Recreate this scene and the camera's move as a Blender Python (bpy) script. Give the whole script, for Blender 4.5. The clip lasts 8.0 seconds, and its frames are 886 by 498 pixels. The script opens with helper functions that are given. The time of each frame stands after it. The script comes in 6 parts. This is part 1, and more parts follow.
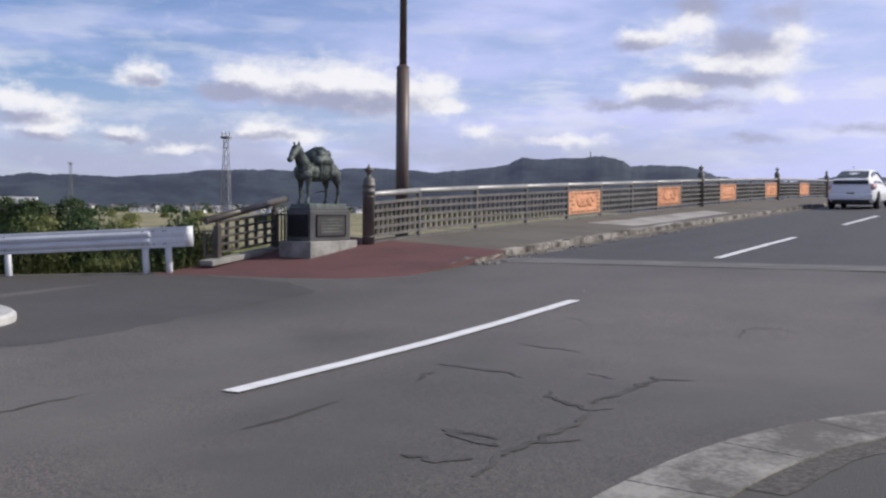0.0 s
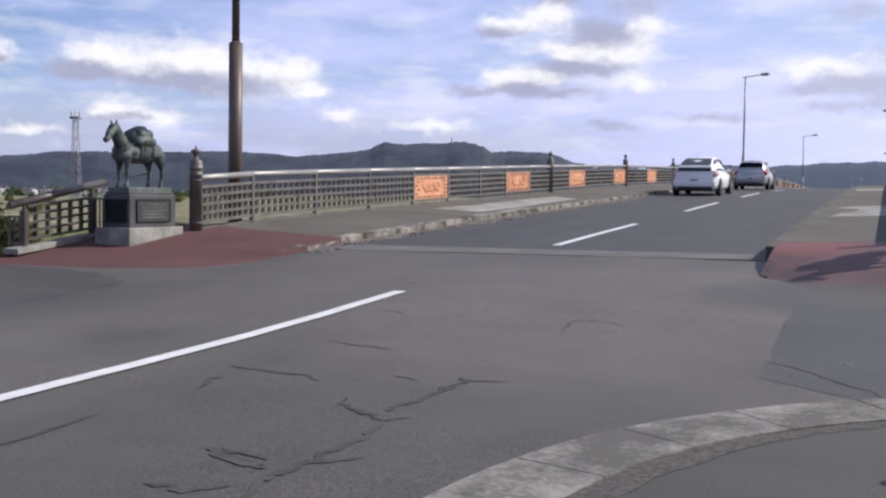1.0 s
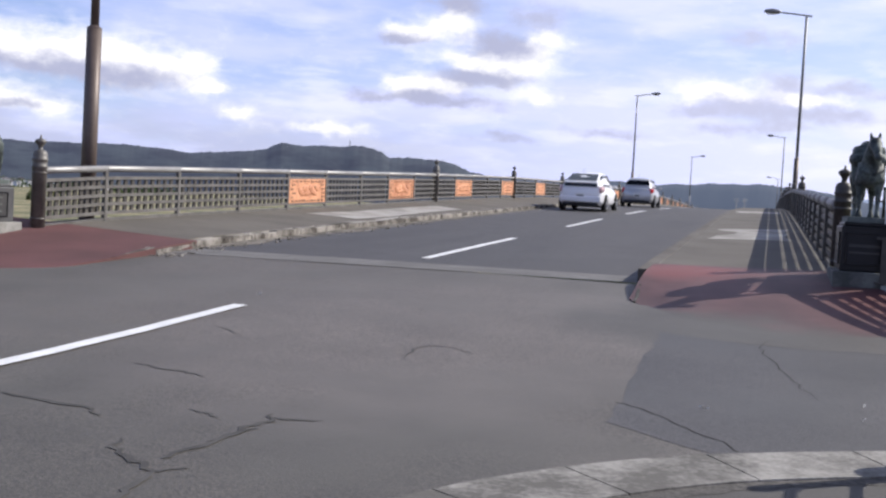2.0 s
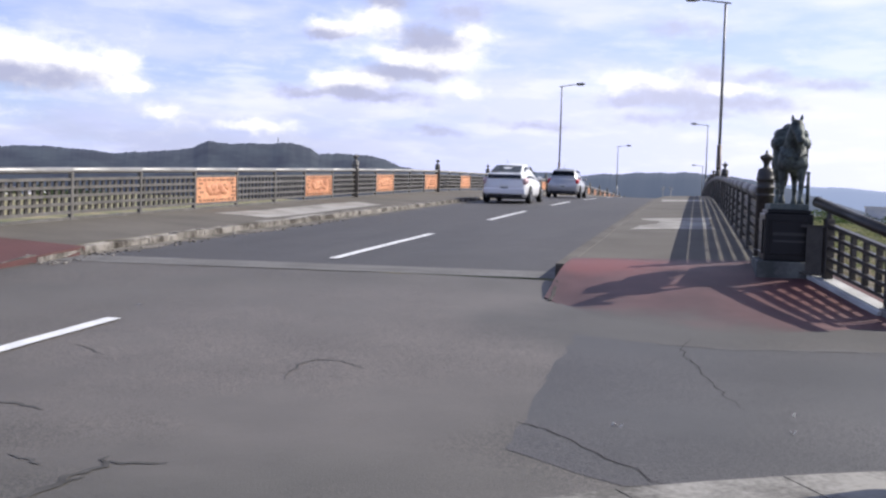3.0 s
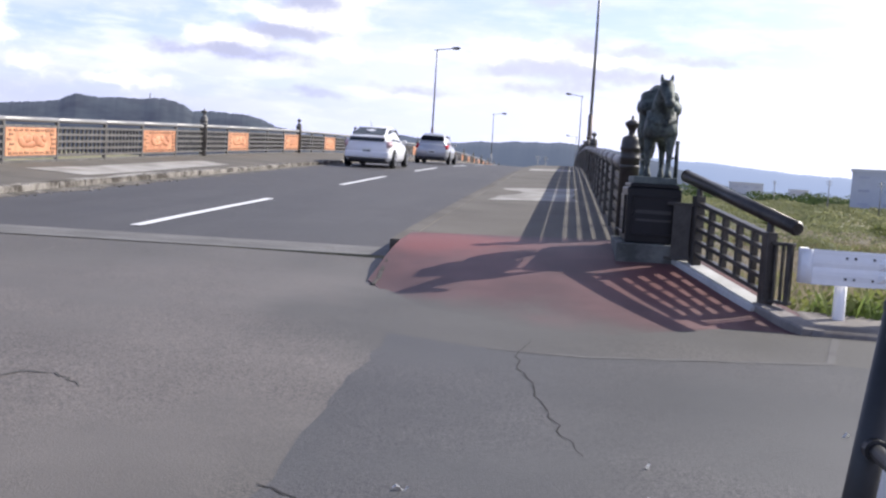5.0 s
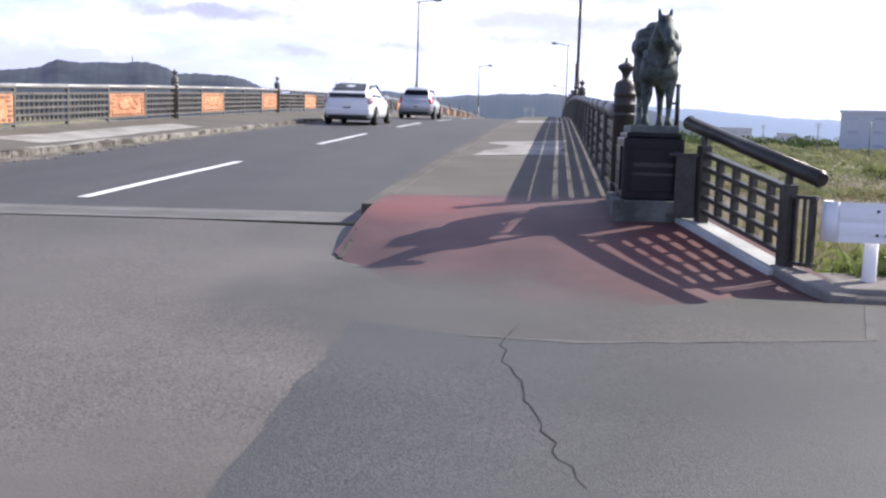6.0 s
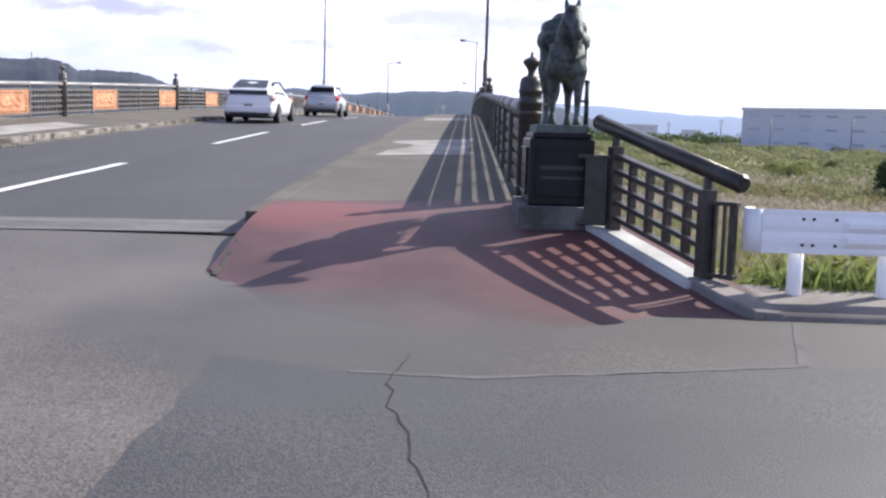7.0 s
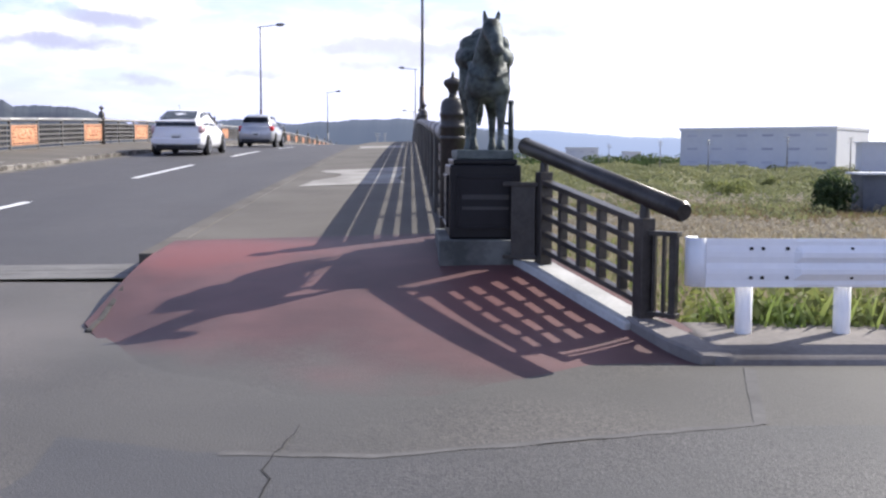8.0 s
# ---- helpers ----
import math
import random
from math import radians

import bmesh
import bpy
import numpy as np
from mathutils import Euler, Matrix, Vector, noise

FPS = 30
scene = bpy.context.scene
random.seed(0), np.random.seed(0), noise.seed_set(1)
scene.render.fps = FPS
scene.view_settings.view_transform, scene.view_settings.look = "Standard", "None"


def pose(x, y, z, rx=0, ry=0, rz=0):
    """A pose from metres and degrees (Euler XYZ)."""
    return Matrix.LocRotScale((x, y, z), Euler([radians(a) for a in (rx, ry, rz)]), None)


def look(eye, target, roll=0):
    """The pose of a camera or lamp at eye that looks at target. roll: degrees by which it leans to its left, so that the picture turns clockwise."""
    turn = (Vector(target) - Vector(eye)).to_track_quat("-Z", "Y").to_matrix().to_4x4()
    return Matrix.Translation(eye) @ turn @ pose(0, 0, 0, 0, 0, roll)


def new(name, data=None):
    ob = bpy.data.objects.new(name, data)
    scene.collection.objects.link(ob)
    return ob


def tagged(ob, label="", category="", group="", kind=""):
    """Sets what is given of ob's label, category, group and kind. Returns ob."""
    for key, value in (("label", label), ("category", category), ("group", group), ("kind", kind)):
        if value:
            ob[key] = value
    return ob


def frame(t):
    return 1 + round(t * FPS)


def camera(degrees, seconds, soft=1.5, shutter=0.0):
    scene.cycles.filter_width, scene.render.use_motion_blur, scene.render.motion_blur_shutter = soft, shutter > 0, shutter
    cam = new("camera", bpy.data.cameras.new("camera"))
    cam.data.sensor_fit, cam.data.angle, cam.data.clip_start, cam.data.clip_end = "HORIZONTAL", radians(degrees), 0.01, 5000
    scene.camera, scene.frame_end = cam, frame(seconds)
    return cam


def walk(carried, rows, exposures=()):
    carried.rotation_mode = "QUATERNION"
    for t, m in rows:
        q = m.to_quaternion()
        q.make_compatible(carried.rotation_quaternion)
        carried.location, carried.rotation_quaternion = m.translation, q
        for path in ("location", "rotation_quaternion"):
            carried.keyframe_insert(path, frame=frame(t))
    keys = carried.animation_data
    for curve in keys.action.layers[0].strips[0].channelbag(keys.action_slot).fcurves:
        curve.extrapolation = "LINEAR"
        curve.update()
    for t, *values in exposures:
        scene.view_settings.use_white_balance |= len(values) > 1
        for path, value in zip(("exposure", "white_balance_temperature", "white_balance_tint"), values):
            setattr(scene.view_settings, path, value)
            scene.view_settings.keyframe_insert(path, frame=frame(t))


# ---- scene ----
# the camera and its walk
cam = camera(45.5, 8.0, soft=2.4)
PATH = [
    (0, (0.136, -0.188, 1.909), (-0.869, 1.54, 1.833), 0.5),
    (0.5, (0.195, 0.183, 1.935), (-0.743, 1.949, 1.892), 0.1),
    (1, (0.199, 0.674, 1.922), (-0.572, 2.517, 1.82), 0.8),
    (1.5, (0.261, 1.108, 1.963), (-0.411, 2.99, 1.872), 2.1),
    (1.7, (0.273, 1.34, 1.973), (-0.353, 3.238, 1.895), 2.7),
    (2.8, (0.393, 2.441, 1.995), (-0.124, 4.37, 1.895), 2.8),
    (3, (0.369, 2.634, 2.006), (-0.091, 4.579, 1.917), 1.9),
    (3.5, (0.441, 3.153, 2.023), (0.04, 5.107, 1.89), 3.1),
    (4, (0.524, 3.685, 2.002), (0.14, 5.643, 1.874), 3.9),
    (4.5, (0.565, 4.223, 2.021), (0.304, 6.201, 1.872), 3.5),
    (4.7, (0.583, 4.399, 2.024), (0.335, 6.379, 1.882), 3.7),
    (5.8, (0.515, 5.542, 2.048), (0.349, 7.525, 1.841), 2.9),
    (6, (0.565, 5.811, 2.039), (0.361, 7.787, 1.811), 1.8),
    (6.5, (0.601, 6.18, 2.062), (0.464, 8.167, 1.874), 2.4),
    (7, (0.648, 6.673, 2.067), (0.61, 8.659, 1.839), 1.7),
    (7.5, (0.739, 7.12, 2.074), (0.655, 9.109, 1.882), 0.8),
    (8, (0.875, 7.535, 2.074), (0.938, 9.526, 1.898), 0.3),
]
walk(cam, [(t, look(eye, target, roll)) for t, eye, target, roll in PATH], [(0.0, -0.06), (1.0, 0.08), (1.7, 0.23), (3.0, 0.33), (4.0, 0.42), (4.7, 0.52), (6.0, 0.72), (7.0, 0.76), (8.0, 0.72)])

# ---------------------------------------------------------------- world, sun
SUN_WAY = Vector((-1.08, -0.75, -1.0)).normalized()
sun_data = bpy.data.lights.new("sun", "SUN")
sun_data.energy, sun_data.angle, sun_data.color = 4.5, radians(0.6), (1.0, 0.95, 0.88)
sun = new("sun", sun_data)
sun.matrix_world = look((30, 30, 40), Vector((30, 30, 40)) + SUN_WAY)

world = bpy.data.worlds.new("sky")
scene.world = world
world.use_nodes = True
wt = world.node_tree
wt.nodes.clear()


def wnode(kind, **values):
    n = wt.nodes.new(kind)
    for k, v in values.items():
        n.inputs[k].default_value = v
    return n


def wmath(op, a, b=None, clamp=False):
    n = wt.nodes.new("ShaderNodeMath")
    n.operation, n.use_clamp = op, clamp
    for i, v in enumerate((a, b)):
        if v is None:
            continue
        if isinstance(v, (int, float)):
            n.inputs[i].default_value = v
        else:
            wt.links.new(v, n.inputs[i])
    return n.outputs[0]


sky = wt.nodes.new("ShaderNodeTexSky")
sky.sky_type, sky.sun_disc = "NISHITA", False
sky.sun_elevation, sky.sun_rotation = math.asin(-SUN_WAY.z), math.atan2(-SUN_WAY.x, -SUN_WAY.y)
sky.air_density, sky.dust_density, sky.ozone_density = 1.1, 0.3, 5.0
coord = wt.nodes.new("ShaderNodeTexCoord")
split = wt.nodes.new("ShaderNodeSeparateXYZ")
wt.links.new(coord.outputs["Generated"], split.inputs[0])
wx, wy, wz = split.outputs
# azimuth and height of the looked-at sky, in radians
azi = wmath("ARCTAN2", wx, wy)
alt = wmath("ARCSINE", wz)
flat = wt.nodes.new("ShaderNodeCombineXYZ")
wt.links.new(azi, flat.inputs[0])
wt.links.new(wmath("MULTIPLY", alt, 4.2), flat.inputs[1])


def wnoise(scale, detail, rough, shift=0.0, where=None):
    add = wt.nodes.new("ShaderNodeVectorMath")
    add.operation = "ADD"
    add.inputs[1].default_value = (shift, shift * 0.7, shift * 1.3)
    wt.links.new((where or flat).outputs[0], add.inputs[0])
    n = wt.nodes.new("ShaderNodeTexNoise")
    n.inputs["Scale"].default_value, n.inputs["Detail"].default_value, n.inputs["Roughness"].default_value = scale, detail, rough
    wt.links.new(add.outputs[0], n.inputs["Vector"])
    return n.outputs["Fac"]


def wramp(v, lo, hi):
    n = wt.nodes.new("ShaderNodeMapRange")
    n.interpolation_type = "SMOOTHSTEP"
    n.inputs["From Min"].default_value, n.inputs["From Max"].default_value = lo, hi
    wt.links.new(v, n.inputs["Value"])
    return n.outputs[0]


# cumulus: azimuth, height, half-width, half-height (degrees, clockwise from the bridge's axis); sunlit heads, then shaded bases
HEADS = [
    (-40.8, 6.9, 1.5, 0.85), (-37.5, 6.8, 2.7, 1.0), (-34.3, 6.5, 2.5, 1.05), (-30.8, 6.5, 1.3, 0.95), (-30.1, 5.4, 1.2, 0.35), (-28.4, 4.3, 1.2, 0.45), (-46.0, 7.0, 1.25, 0.7), (-52.5, 5.6, 1.0, 0.6),
    (-50.6, 5.1, 1.6, 0.65), (-50.7, 4.0, 1.5, 0.52), (-46.9, 3.9, 1.3, 0.45), (-40.2, 4.3, 1.6, 0.56), (-37.6, 3.8, 1.5, 0.48), (-23.4, 3.7, 2.1, 0.38), (-17.4, 9.7, 1.3, 0.8), (-19.5, 6.3, 1.1, 0.7),
    (-12.4, 6.0, 1.3, 0.5), (-12.2, 9.1, 1.1, 0.55), (-3.2, 6.7, 2.2, 0.55), (-15.8, 7.75, 2.3, 0.6), (-12.9, 7.7, 1.4, 0.8), (-17.8, 6.35, 1.5, 0.42), (1.4, 6.4, 2.0, 0.4), (-44.1, 3.0, 1.6, 0.3), (-19.3, 9.1, 1.7, 0.45),
]
BASES = [
    (-38.3, 5.95, 4.4, 0.50), (-34.3, 5.6, 2.9, 0.60), (-41.8, 6.1, 1.2, 0.40), (-45.8, 6.5, 0.8, 0.28), (-51.7, 4.4, 1.7, 0.28), (-50.7, 3.5, 1.4, 0.25), (-47.1, 3.5, 1.1, 0.20), (-39.7, 3.8, 1.8, 0.27),
    (-16.5, 6.8, 1.5, 0.52), (-18.6, 5.7, 1.4, 0.47), (-16.2, 5.5, 1.9, 0.39), (-14.4, 6.9, 1.5, 0.39), (-14.9, 8.9, 1.4, 0.65), (-14.0, 8.2, 1.6, 0.55), (-12.6, 10.3, 1.7, 0.65), (-19.9, 8.7, 1.3, 0.36),
    (-17.0, 10.7, 1.6, 0.59), (-21.5, 5.6, 1.5, 0.33), (-14.0, 3.8, 1.7, 0.34), (-4.0, 5.7, 1.6, 0.44), (-1.4, 5.85, 2.0, 0.57), (0.9, 5.55, 1.8, 0.42), (3.4, 5.6, 1.5, 0.44), (0.4, 7.2, 1.1, 0.55),
    (3.3, 7.0, 1.3, 0.39), (-2.6, 4.7, 1.8, 0.34), (0.2, 4.9, 1.5, 0.29), (-8.4, 4.2, 2.2, 0.29), (-1.0, 9.4, 2.2, 0.52), (6.5, 6.6, 2.2, 0.39), (-34.0, 12.5, 5.0, 0.70),
]
# clouds out of view, added for the light of the remaining sky
AROUND = [(-62.0, 7.0, 6.0, 1.6), (60.0, 8.0, 8.0, 2.0), (110.0, 10.0, 9.0, 2.2), (170.0, 9.0, 9.0, 2.0), (-110.0, 9.0, 9.0, 2.2)]
even = wt.nodes.new("ShaderNodeCombineXYZ")
wt.links.new(azi, even.inputs[0])
wt.links.new(wmath("MULTIPLY", alt, 1.5), even.inputs[1])
puff = wnoise(34.0, 8.0, 0.62, 0.0, even)
small_puff = wnoise(90.0, 6.0, 0.65, 2.0, even)
# the outlines billow
azi_w = wmath("ADD", azi, wmath("MULTIPLY", wmath("SUBTRACT", wnoise(26.0, 6.0, 0.6, 3.0, even), 0.5), 0.050))
alt_w = wmath("ADD", alt, wmath("MULTIPLY", wmath("SUBTRACT", wnoise(30.0, 6.0, 0.6, 5.0, even), 0.5), 0.022))
wisp = wnoise(6.0, 6.0, 0.52, 7.0)
ruffle = wmath("ADD", wmath("MULTIPLY", wmath("SUBTRACT", puff, 0.5), 3.0), wmath("MULTIPLY", wmath("SUBTRACT", small_puff, 0.5), 1.1))


def heap(rows):
    """Soft lumps: about one at the heart of each oval, a third at its rim."""
    out = None
    for ca, ch, cw, hh in rows:
        du = wmath("DIVIDE", wmath("SUBTRACT", azi_w, radians(ca)), radians(cw))
        dv = wmath("DIVIDE", wmath("SUBTRACT", alt_w, radians(ch)), radians(hh))
        blob = wmath("EXPONENT", wmath("MULTIPLY", wmath("ADD", wmath("MULTIPLY", du, du), wmath("MULTIPLY", dv, dv)), -1.0))
        out = blob if out is None else wmath("ADD", out, blob)
    return out


heads, bases = heap(HEADS + AROUND), heap(BASES)
bulk = wmath("ADD", wmath("MULTIPLY", heads, 1.15), wmath("MULTIPLY", bases, 0.95))
cumulus = wmath("MULTIPLY", wramp(wmath("ADD", bulk, wmath("MULTIPLY", ruffle, 0.50)), 0.02, 1.28), 0.95)
share_grey = wmath("DIVIDE", bases, wmath("ADD", wmath("ADD", bases, heads), 0.10))
grey = wramp(wmath("ADD", share_grey, wmath("MULTIPLY", ruffle, -0.26)), 0.02, 0.74)
veil = wmath("ADD", wmath("MULTIPLY", wramp(wisp, 0.36, 0.66), 0.46), wmath("ADD", wmath("MULTIPLY", wramp(azi, radians(-52), radians(-18)), 0.42), 0.05))
# thin cloud thickens towards the sun
toward = wt.nodes.new("ShaderNodeVectorMath")
toward.operation = "DOT_PRODUCT"
toward.inputs[1].default_value = -SUN_WAY
wt.links.new(coord.outputs["Generated"], toward.inputs[0])
near_sun = wramp(toward.outputs["Value"], 0.30, 0.93)
veil = wmath("MAXIMUM", veil, wmath("MULTIPLY", near_sun, 0.95))
low_white = wmath("MULTIPLY", wmath("SUBTRACT", 1.0, wramp(alt, radians(0.5), radians(9))), wmath("ADD", 0.22, wmath("MULTIPLY", wramp(azi, radians(-34), radians(-4)), 0.36)))
veil = wmath("ADD", veil, low_white, True)
# the thin cloud lies low; overhead, unseen, it is thinned for less fill light
veil = wmath("MULTIPLY", veil, wmath("SUBTRACT", 1.0, wmath("MULTIPLY", wramp(alt, radians(16), radians(40)), 0.62)))


def wmix(fac, a, b):
    n = wt.nodes.new("ShaderNodeMix")
    n.data_type = "RGBA"
    for k, v in ((0, fac), (6, a), (7, b)):
        if isinstance(v, tuple):
            n.inputs[k].default_value = v
        else:
            wt.links.new(v, n.inputs[k])
    return n.outputs[2]


veil_colour = wmix(wramp(alt, radians(15), radians(34)), wmix(near_sun, (6.2, 6.6, 10.2, 1), (9.6, 9.6, 10.6, 1)), (7.0, 6.9, 7.1, 1))
# towards the sun the thin bases let light through
base_colour = wmix(wramp(azi, radians(-18), radians(-2)), (4.0, 4.15, 5.7, 1), (5.1, 5.25, 7.0, 1))
cloud_colour = wmix(grey, (9.6, 9.5, 9.9, 1), base_colour)
clear = wt.nodes.new("ShaderNodeMix")
clear.data_type, clear.blend_type = "RGBA", "MULTIPLY"
clear.inputs[0].default_value = 1.0
clear.inputs[7].default_value = (0.90, 0.92, 1.16, 1)
wt.links.new(sky.outputs[0], clear.inputs[6])
sky_blue = wmix(veil, clear.outputs[2], veil_colour)
low_bank = wmath("MULTIPLY", wramp(wnoise(11.0, 6.0, 0.55, 6.0), 0.46, 0.66), wmath("MULTIPLY", wramp(alt, radians(1.0), radians(3.2)), wmath("SUBTRACT", 1.0, wramp(alt, radians(6.5), radians(13)))))
sky_blue = wmix(wmath("MULTIPLY", low_bank, 0.42), sky_blue, (8.9, 8.9, 9.6, 1))
# a dull layer of distant cloud over the hills away from the sun
distant = wmath("MULTIPLY", wmath("SUBTRACT", 1.0, wramp(alt, radians(2.2), radians(6.0))), wmath("SUBTRACT", 1.0, wramp(azi, radians(-26), radians(-4))))
distant = wmath("MULTIPLY", distant, wramp(wnoise(9.0, 6.0, 0.55, 9.0), 0.30, 0.62))
sky_blue = wmix(wmath("MULTIPLY", distant, 0.85), sky_blue, (4.6, 4.9, 6.8, 1))
sky_all = wmix(cumulus, sky_blue, cloud_colour)
back = wnode("ShaderNodeBackground", Strength=0.1)
wt.links.new(sky_all, back.inputs["Color"])
wout = wt.nodes.new("ShaderNodeOutputWorld")
wt.links.new(back.outputs[0], wout.inputs[0])


# ---------------------------------------------------------------- materials
def surface(name, dark, light, scale=3.0, fine=40.0, rough=0.8, bump=0.3, metal=0.0, spread=0.5, fine_share=0.35, vary=0.0, bump_depth=0.01, stretch=None, place=False):
    """Two colours mixed by a broad and a fine noise, with fine relief."""
    m = bpy.data.materials.new(name)
    m.use_nodes = True
    t = m.node_tree
    b = t.nodes["Principled BSDF"]
    co = t.nodes.new("ShaderNodeTexCoord")
    # pieces that share one mesh take their pattern from where they lie
    where = t.nodes.new("ShaderNodeNewGeometry").outputs["Position"] if place else co.outputs["Object"]

    def noise_of(sc, detail):
        n = t.nodes.new("ShaderNodeTexNoise")
        n.inputs["Scale"].default_value, n.inputs["Detail"].default_value = sc, detail
        t.links.new(where, n.inputs["Vector"])
        return n.outputs["Fac"]

    def calc(op, a, c):
        n = t.nodes.new("ShaderNodeMath")
        n.operation = op
        for i, v in enumerate((a, c)):
            if isinstance(v, (int, float)):
                n.inputs[i].default_value = v
            else:
                t.links.new(v, n.inputs[i])
        return n.outputs[0]

    broad = noise_of(scale, 5.0)
    small = calc("ADD", calc("MULTIPLY", noise_of(fine, 4.0), 0.6), calc("MULTIPLY", noise_of(fine * 0.3, 3.0), 0.4))
    if stretch:
        # wear drawn out along one way
        mp = t.nodes.new("ShaderNodeMapping")
        mp.inputs["Scale"].default_value = stretch
        mp.inputs["Rotation"].default_value = (0, 0, 0.12)
        t.links.new(co.outputs["Object"], mp.inputs["Vector"])
        sn = t.nodes.new("ShaderNodeTexNoise")
        sn.inputs["Scale"].default_value, sn.inputs["Detail"].default_value = 1.0, 4.0
        t.links.new(mp.outputs[0], sn.inputs["Vector"])
        broad = calc("ADD", calc("MULTIPLY", broad, 0.55), calc("MULTIPLY", sn.outputs["Fac"], 0.45))
    f = calc("ADD", calc("MULTIPLY", calc("SUBTRACT", broad, 0.5), spread * 4), calc("MULTIPLY", calc("SUBTRACT", small, 0.5), fine_share * 4))
    if vary:
        info = t.nodes.new("ShaderNodeObjectInfo")
        f = calc("ADD", f, calc("MULTIPLY", calc("SUBTRACT", info.outputs["Random"], 0.5), vary * 2))
    f = calc("ADD", f, 0.5)
    mix = t.nodes.new("ShaderNodeMix")
    mix.data_type, mix.clamp_factor = "RGBA", True
    mix.inputs[6].default_value, mix.inputs[7].default_value = (*dark, 1), (*light, 1)
    t.links.new(f, mix.inputs[0])
    t.links.new(mix.outputs[2], b.inputs["Base Color"])
    b.inputs["Roughness"].default_value, b.inputs["Metallic"].default_value = rough, metal
    if bump:
        bn = t.nodes.new("ShaderNodeBump")
        bn.inputs["Strength"].default_value, bn.inputs["Distance"].default_value = bump, bump_depth
        t.links.new(small, bn.inputs["Height"])
        t.links.new(bn.outputs[0], b.inputs["Normal"])
    return m


def leafy(name, dark, light, scale, fine):
    """Leaf and grass: part of the light comes through."""
    m = surface(name, dark, light, scale, fine, 0.75, 0.0)
    t = m.node_tree
    b = t.nodes["Principled BSDF"]
    tr = t.nodes.new("ShaderNodeBsdfTranslucent")
    t.links.new(b.inputs["Base Color"].links[0].from_socket, tr.inputs["Color"])
    mix = t.nodes.new("ShaderNodeMixShader")
    mix.inputs[0].default_value = 0.45
    t.links.new(b.outputs[0], mix.inputs[1])
    t.links.new(tr.outputs[0], mix.inputs[2])
    t.links.new(mix.outputs[0], t.nodes["Material Output"].inputs["Surface"])
    return m


def asphalt(name, dark, light, tint, streak, grain, chips=0.35, bump=0.35, rough=0.72, patches=()):
    """Worn asphalt: broad bands of wear, a second tone in patches, and stone chips of their own brightness."""
    m = bpy.data.materials.new(name)
    m.use_nodes = True
    t = m.node_tree
    b = t.nodes["Principled BSDF"]
    co = t.nodes.new("ShaderNodeTexCoord")

    def mapped(scale):
        mp = t.nodes.new("ShaderNodeMapping")
        mp.inputs["Scale"].default_value = scale
        mp.inputs["Rotation"].default_value = (0, 0, 0.1)
        t.links.new(co.outputs["Object"], mp.inputs["Vector"])
        return mp.outputs[0]

    def noise_of(scale, detail, vector=None, rough=0.55):
        n = t.nodes.new("ShaderNodeTexNoise")
        n.inputs["Scale"].default_value, n.inputs["Detail"].default_value, n.inputs["Roughness"].default_value = scale, detail, rough
        t.links.new(vector or co.outputs["Object"], n.inputs["Vector"])
        return n.outputs["Fac"]

    def spread(v, lo, hi):
        n = t.nodes.new("ShaderNodeMapRange")
        n.interpolation_type = "SMOOTHSTEP"
        n.inputs["From Min"].default_value, n.inputs["From Max"].default_value = lo, hi
        t.links.new(v, n.inputs["Value"])
        return n.outputs[0]

    def blend(fac, a, c, kind="MIX"):
        n = t.nodes.new("ShaderNodeMix")
        n.data_type, n.blend_type = "RGBA", kind
        for k, v in ((0, fac), (6, a), (7, c)):
            if isinstance(v, tuple):
                n.inputs[k].default_value = (*v, 1)
            elif isinstance(v, float):
                n.inputs[k].default_value = v
            else:
                t.links.new(v, n.inputs[k])
        return n.outputs[2]

    bands = spread(noise_of(1.0, 5.0, mapped(streak)), 0.32, 0.68)
    spots = spread(noise_of(0.9, 6.0, None, 0.6), 0.30, 0.72)
    ground = blend(bands, dark, light)
    ground = blend(spread(noise_of(0.22, 3.0), 0.40, 0.66), ground, tint)
    ground = blend(0.35, ground, blend(spots, dark, light))
    for cx, cy, rx, ry, tone in patches:
        # areas with a soft outline, each in a tone of its own
        mp = t.nodes.new("ShaderNodeMapping")
        mp.inputs["Location"].default_value = (-cx / rx, -cy / ry, 0)
        mp.inputs["Scale"].default_value = (1 / rx, 1 / ry, 0)
        t.links.new(co.outputs["Object"], mp.inputs["Vector"])
        ln = t.nodes.new("ShaderNodeVectorMath")
        ln.operation = "LENGTH"
        t.links.new(mp.outputs[0], ln.inputs[0])
        wob = t.nodes.new("ShaderNodeMath")
        wob.operation = "MULTIPLY_ADD"
        t.links.new(noise_of(1.2, 4.0), wob.inputs[0])
        wob.inputs[1].default_value = 0.5
        t.links.new(ln.outputs["Value"], wob.inputs[2])
        ground = blend(spread(wob.outputs[0], 0.98, 1.38), blend(spots, tone, tuple(1.25 * v for v in tone)), ground)
    v = t.nodes.new("ShaderNodeTexVoronoi")
    v.inputs["Scale"].default_value = grain
    t.links.new(co.outputs["Object"], v.inputs["Vector"])
    sep = t.nodes.new("ShaderNodeSeparateColor")
    t.links.new(v.outputs["Color"], sep.inputs[0])
    # chips show where the surface is worn open
    open_ = spread(noise_of(0.6, 4.0), 0.38, 0.62)
    sc = t.nodes.new("ShaderNodeMath")
    sc.operation = "MULTIPLY"
    t.links.new(open_, sc.inputs[0])
    sc.inputs[1].default_value = chips
    chip = blend(sep.outputs[0], (0.35, 0.35, 0.36), (1.75, 1.68, 1.66))
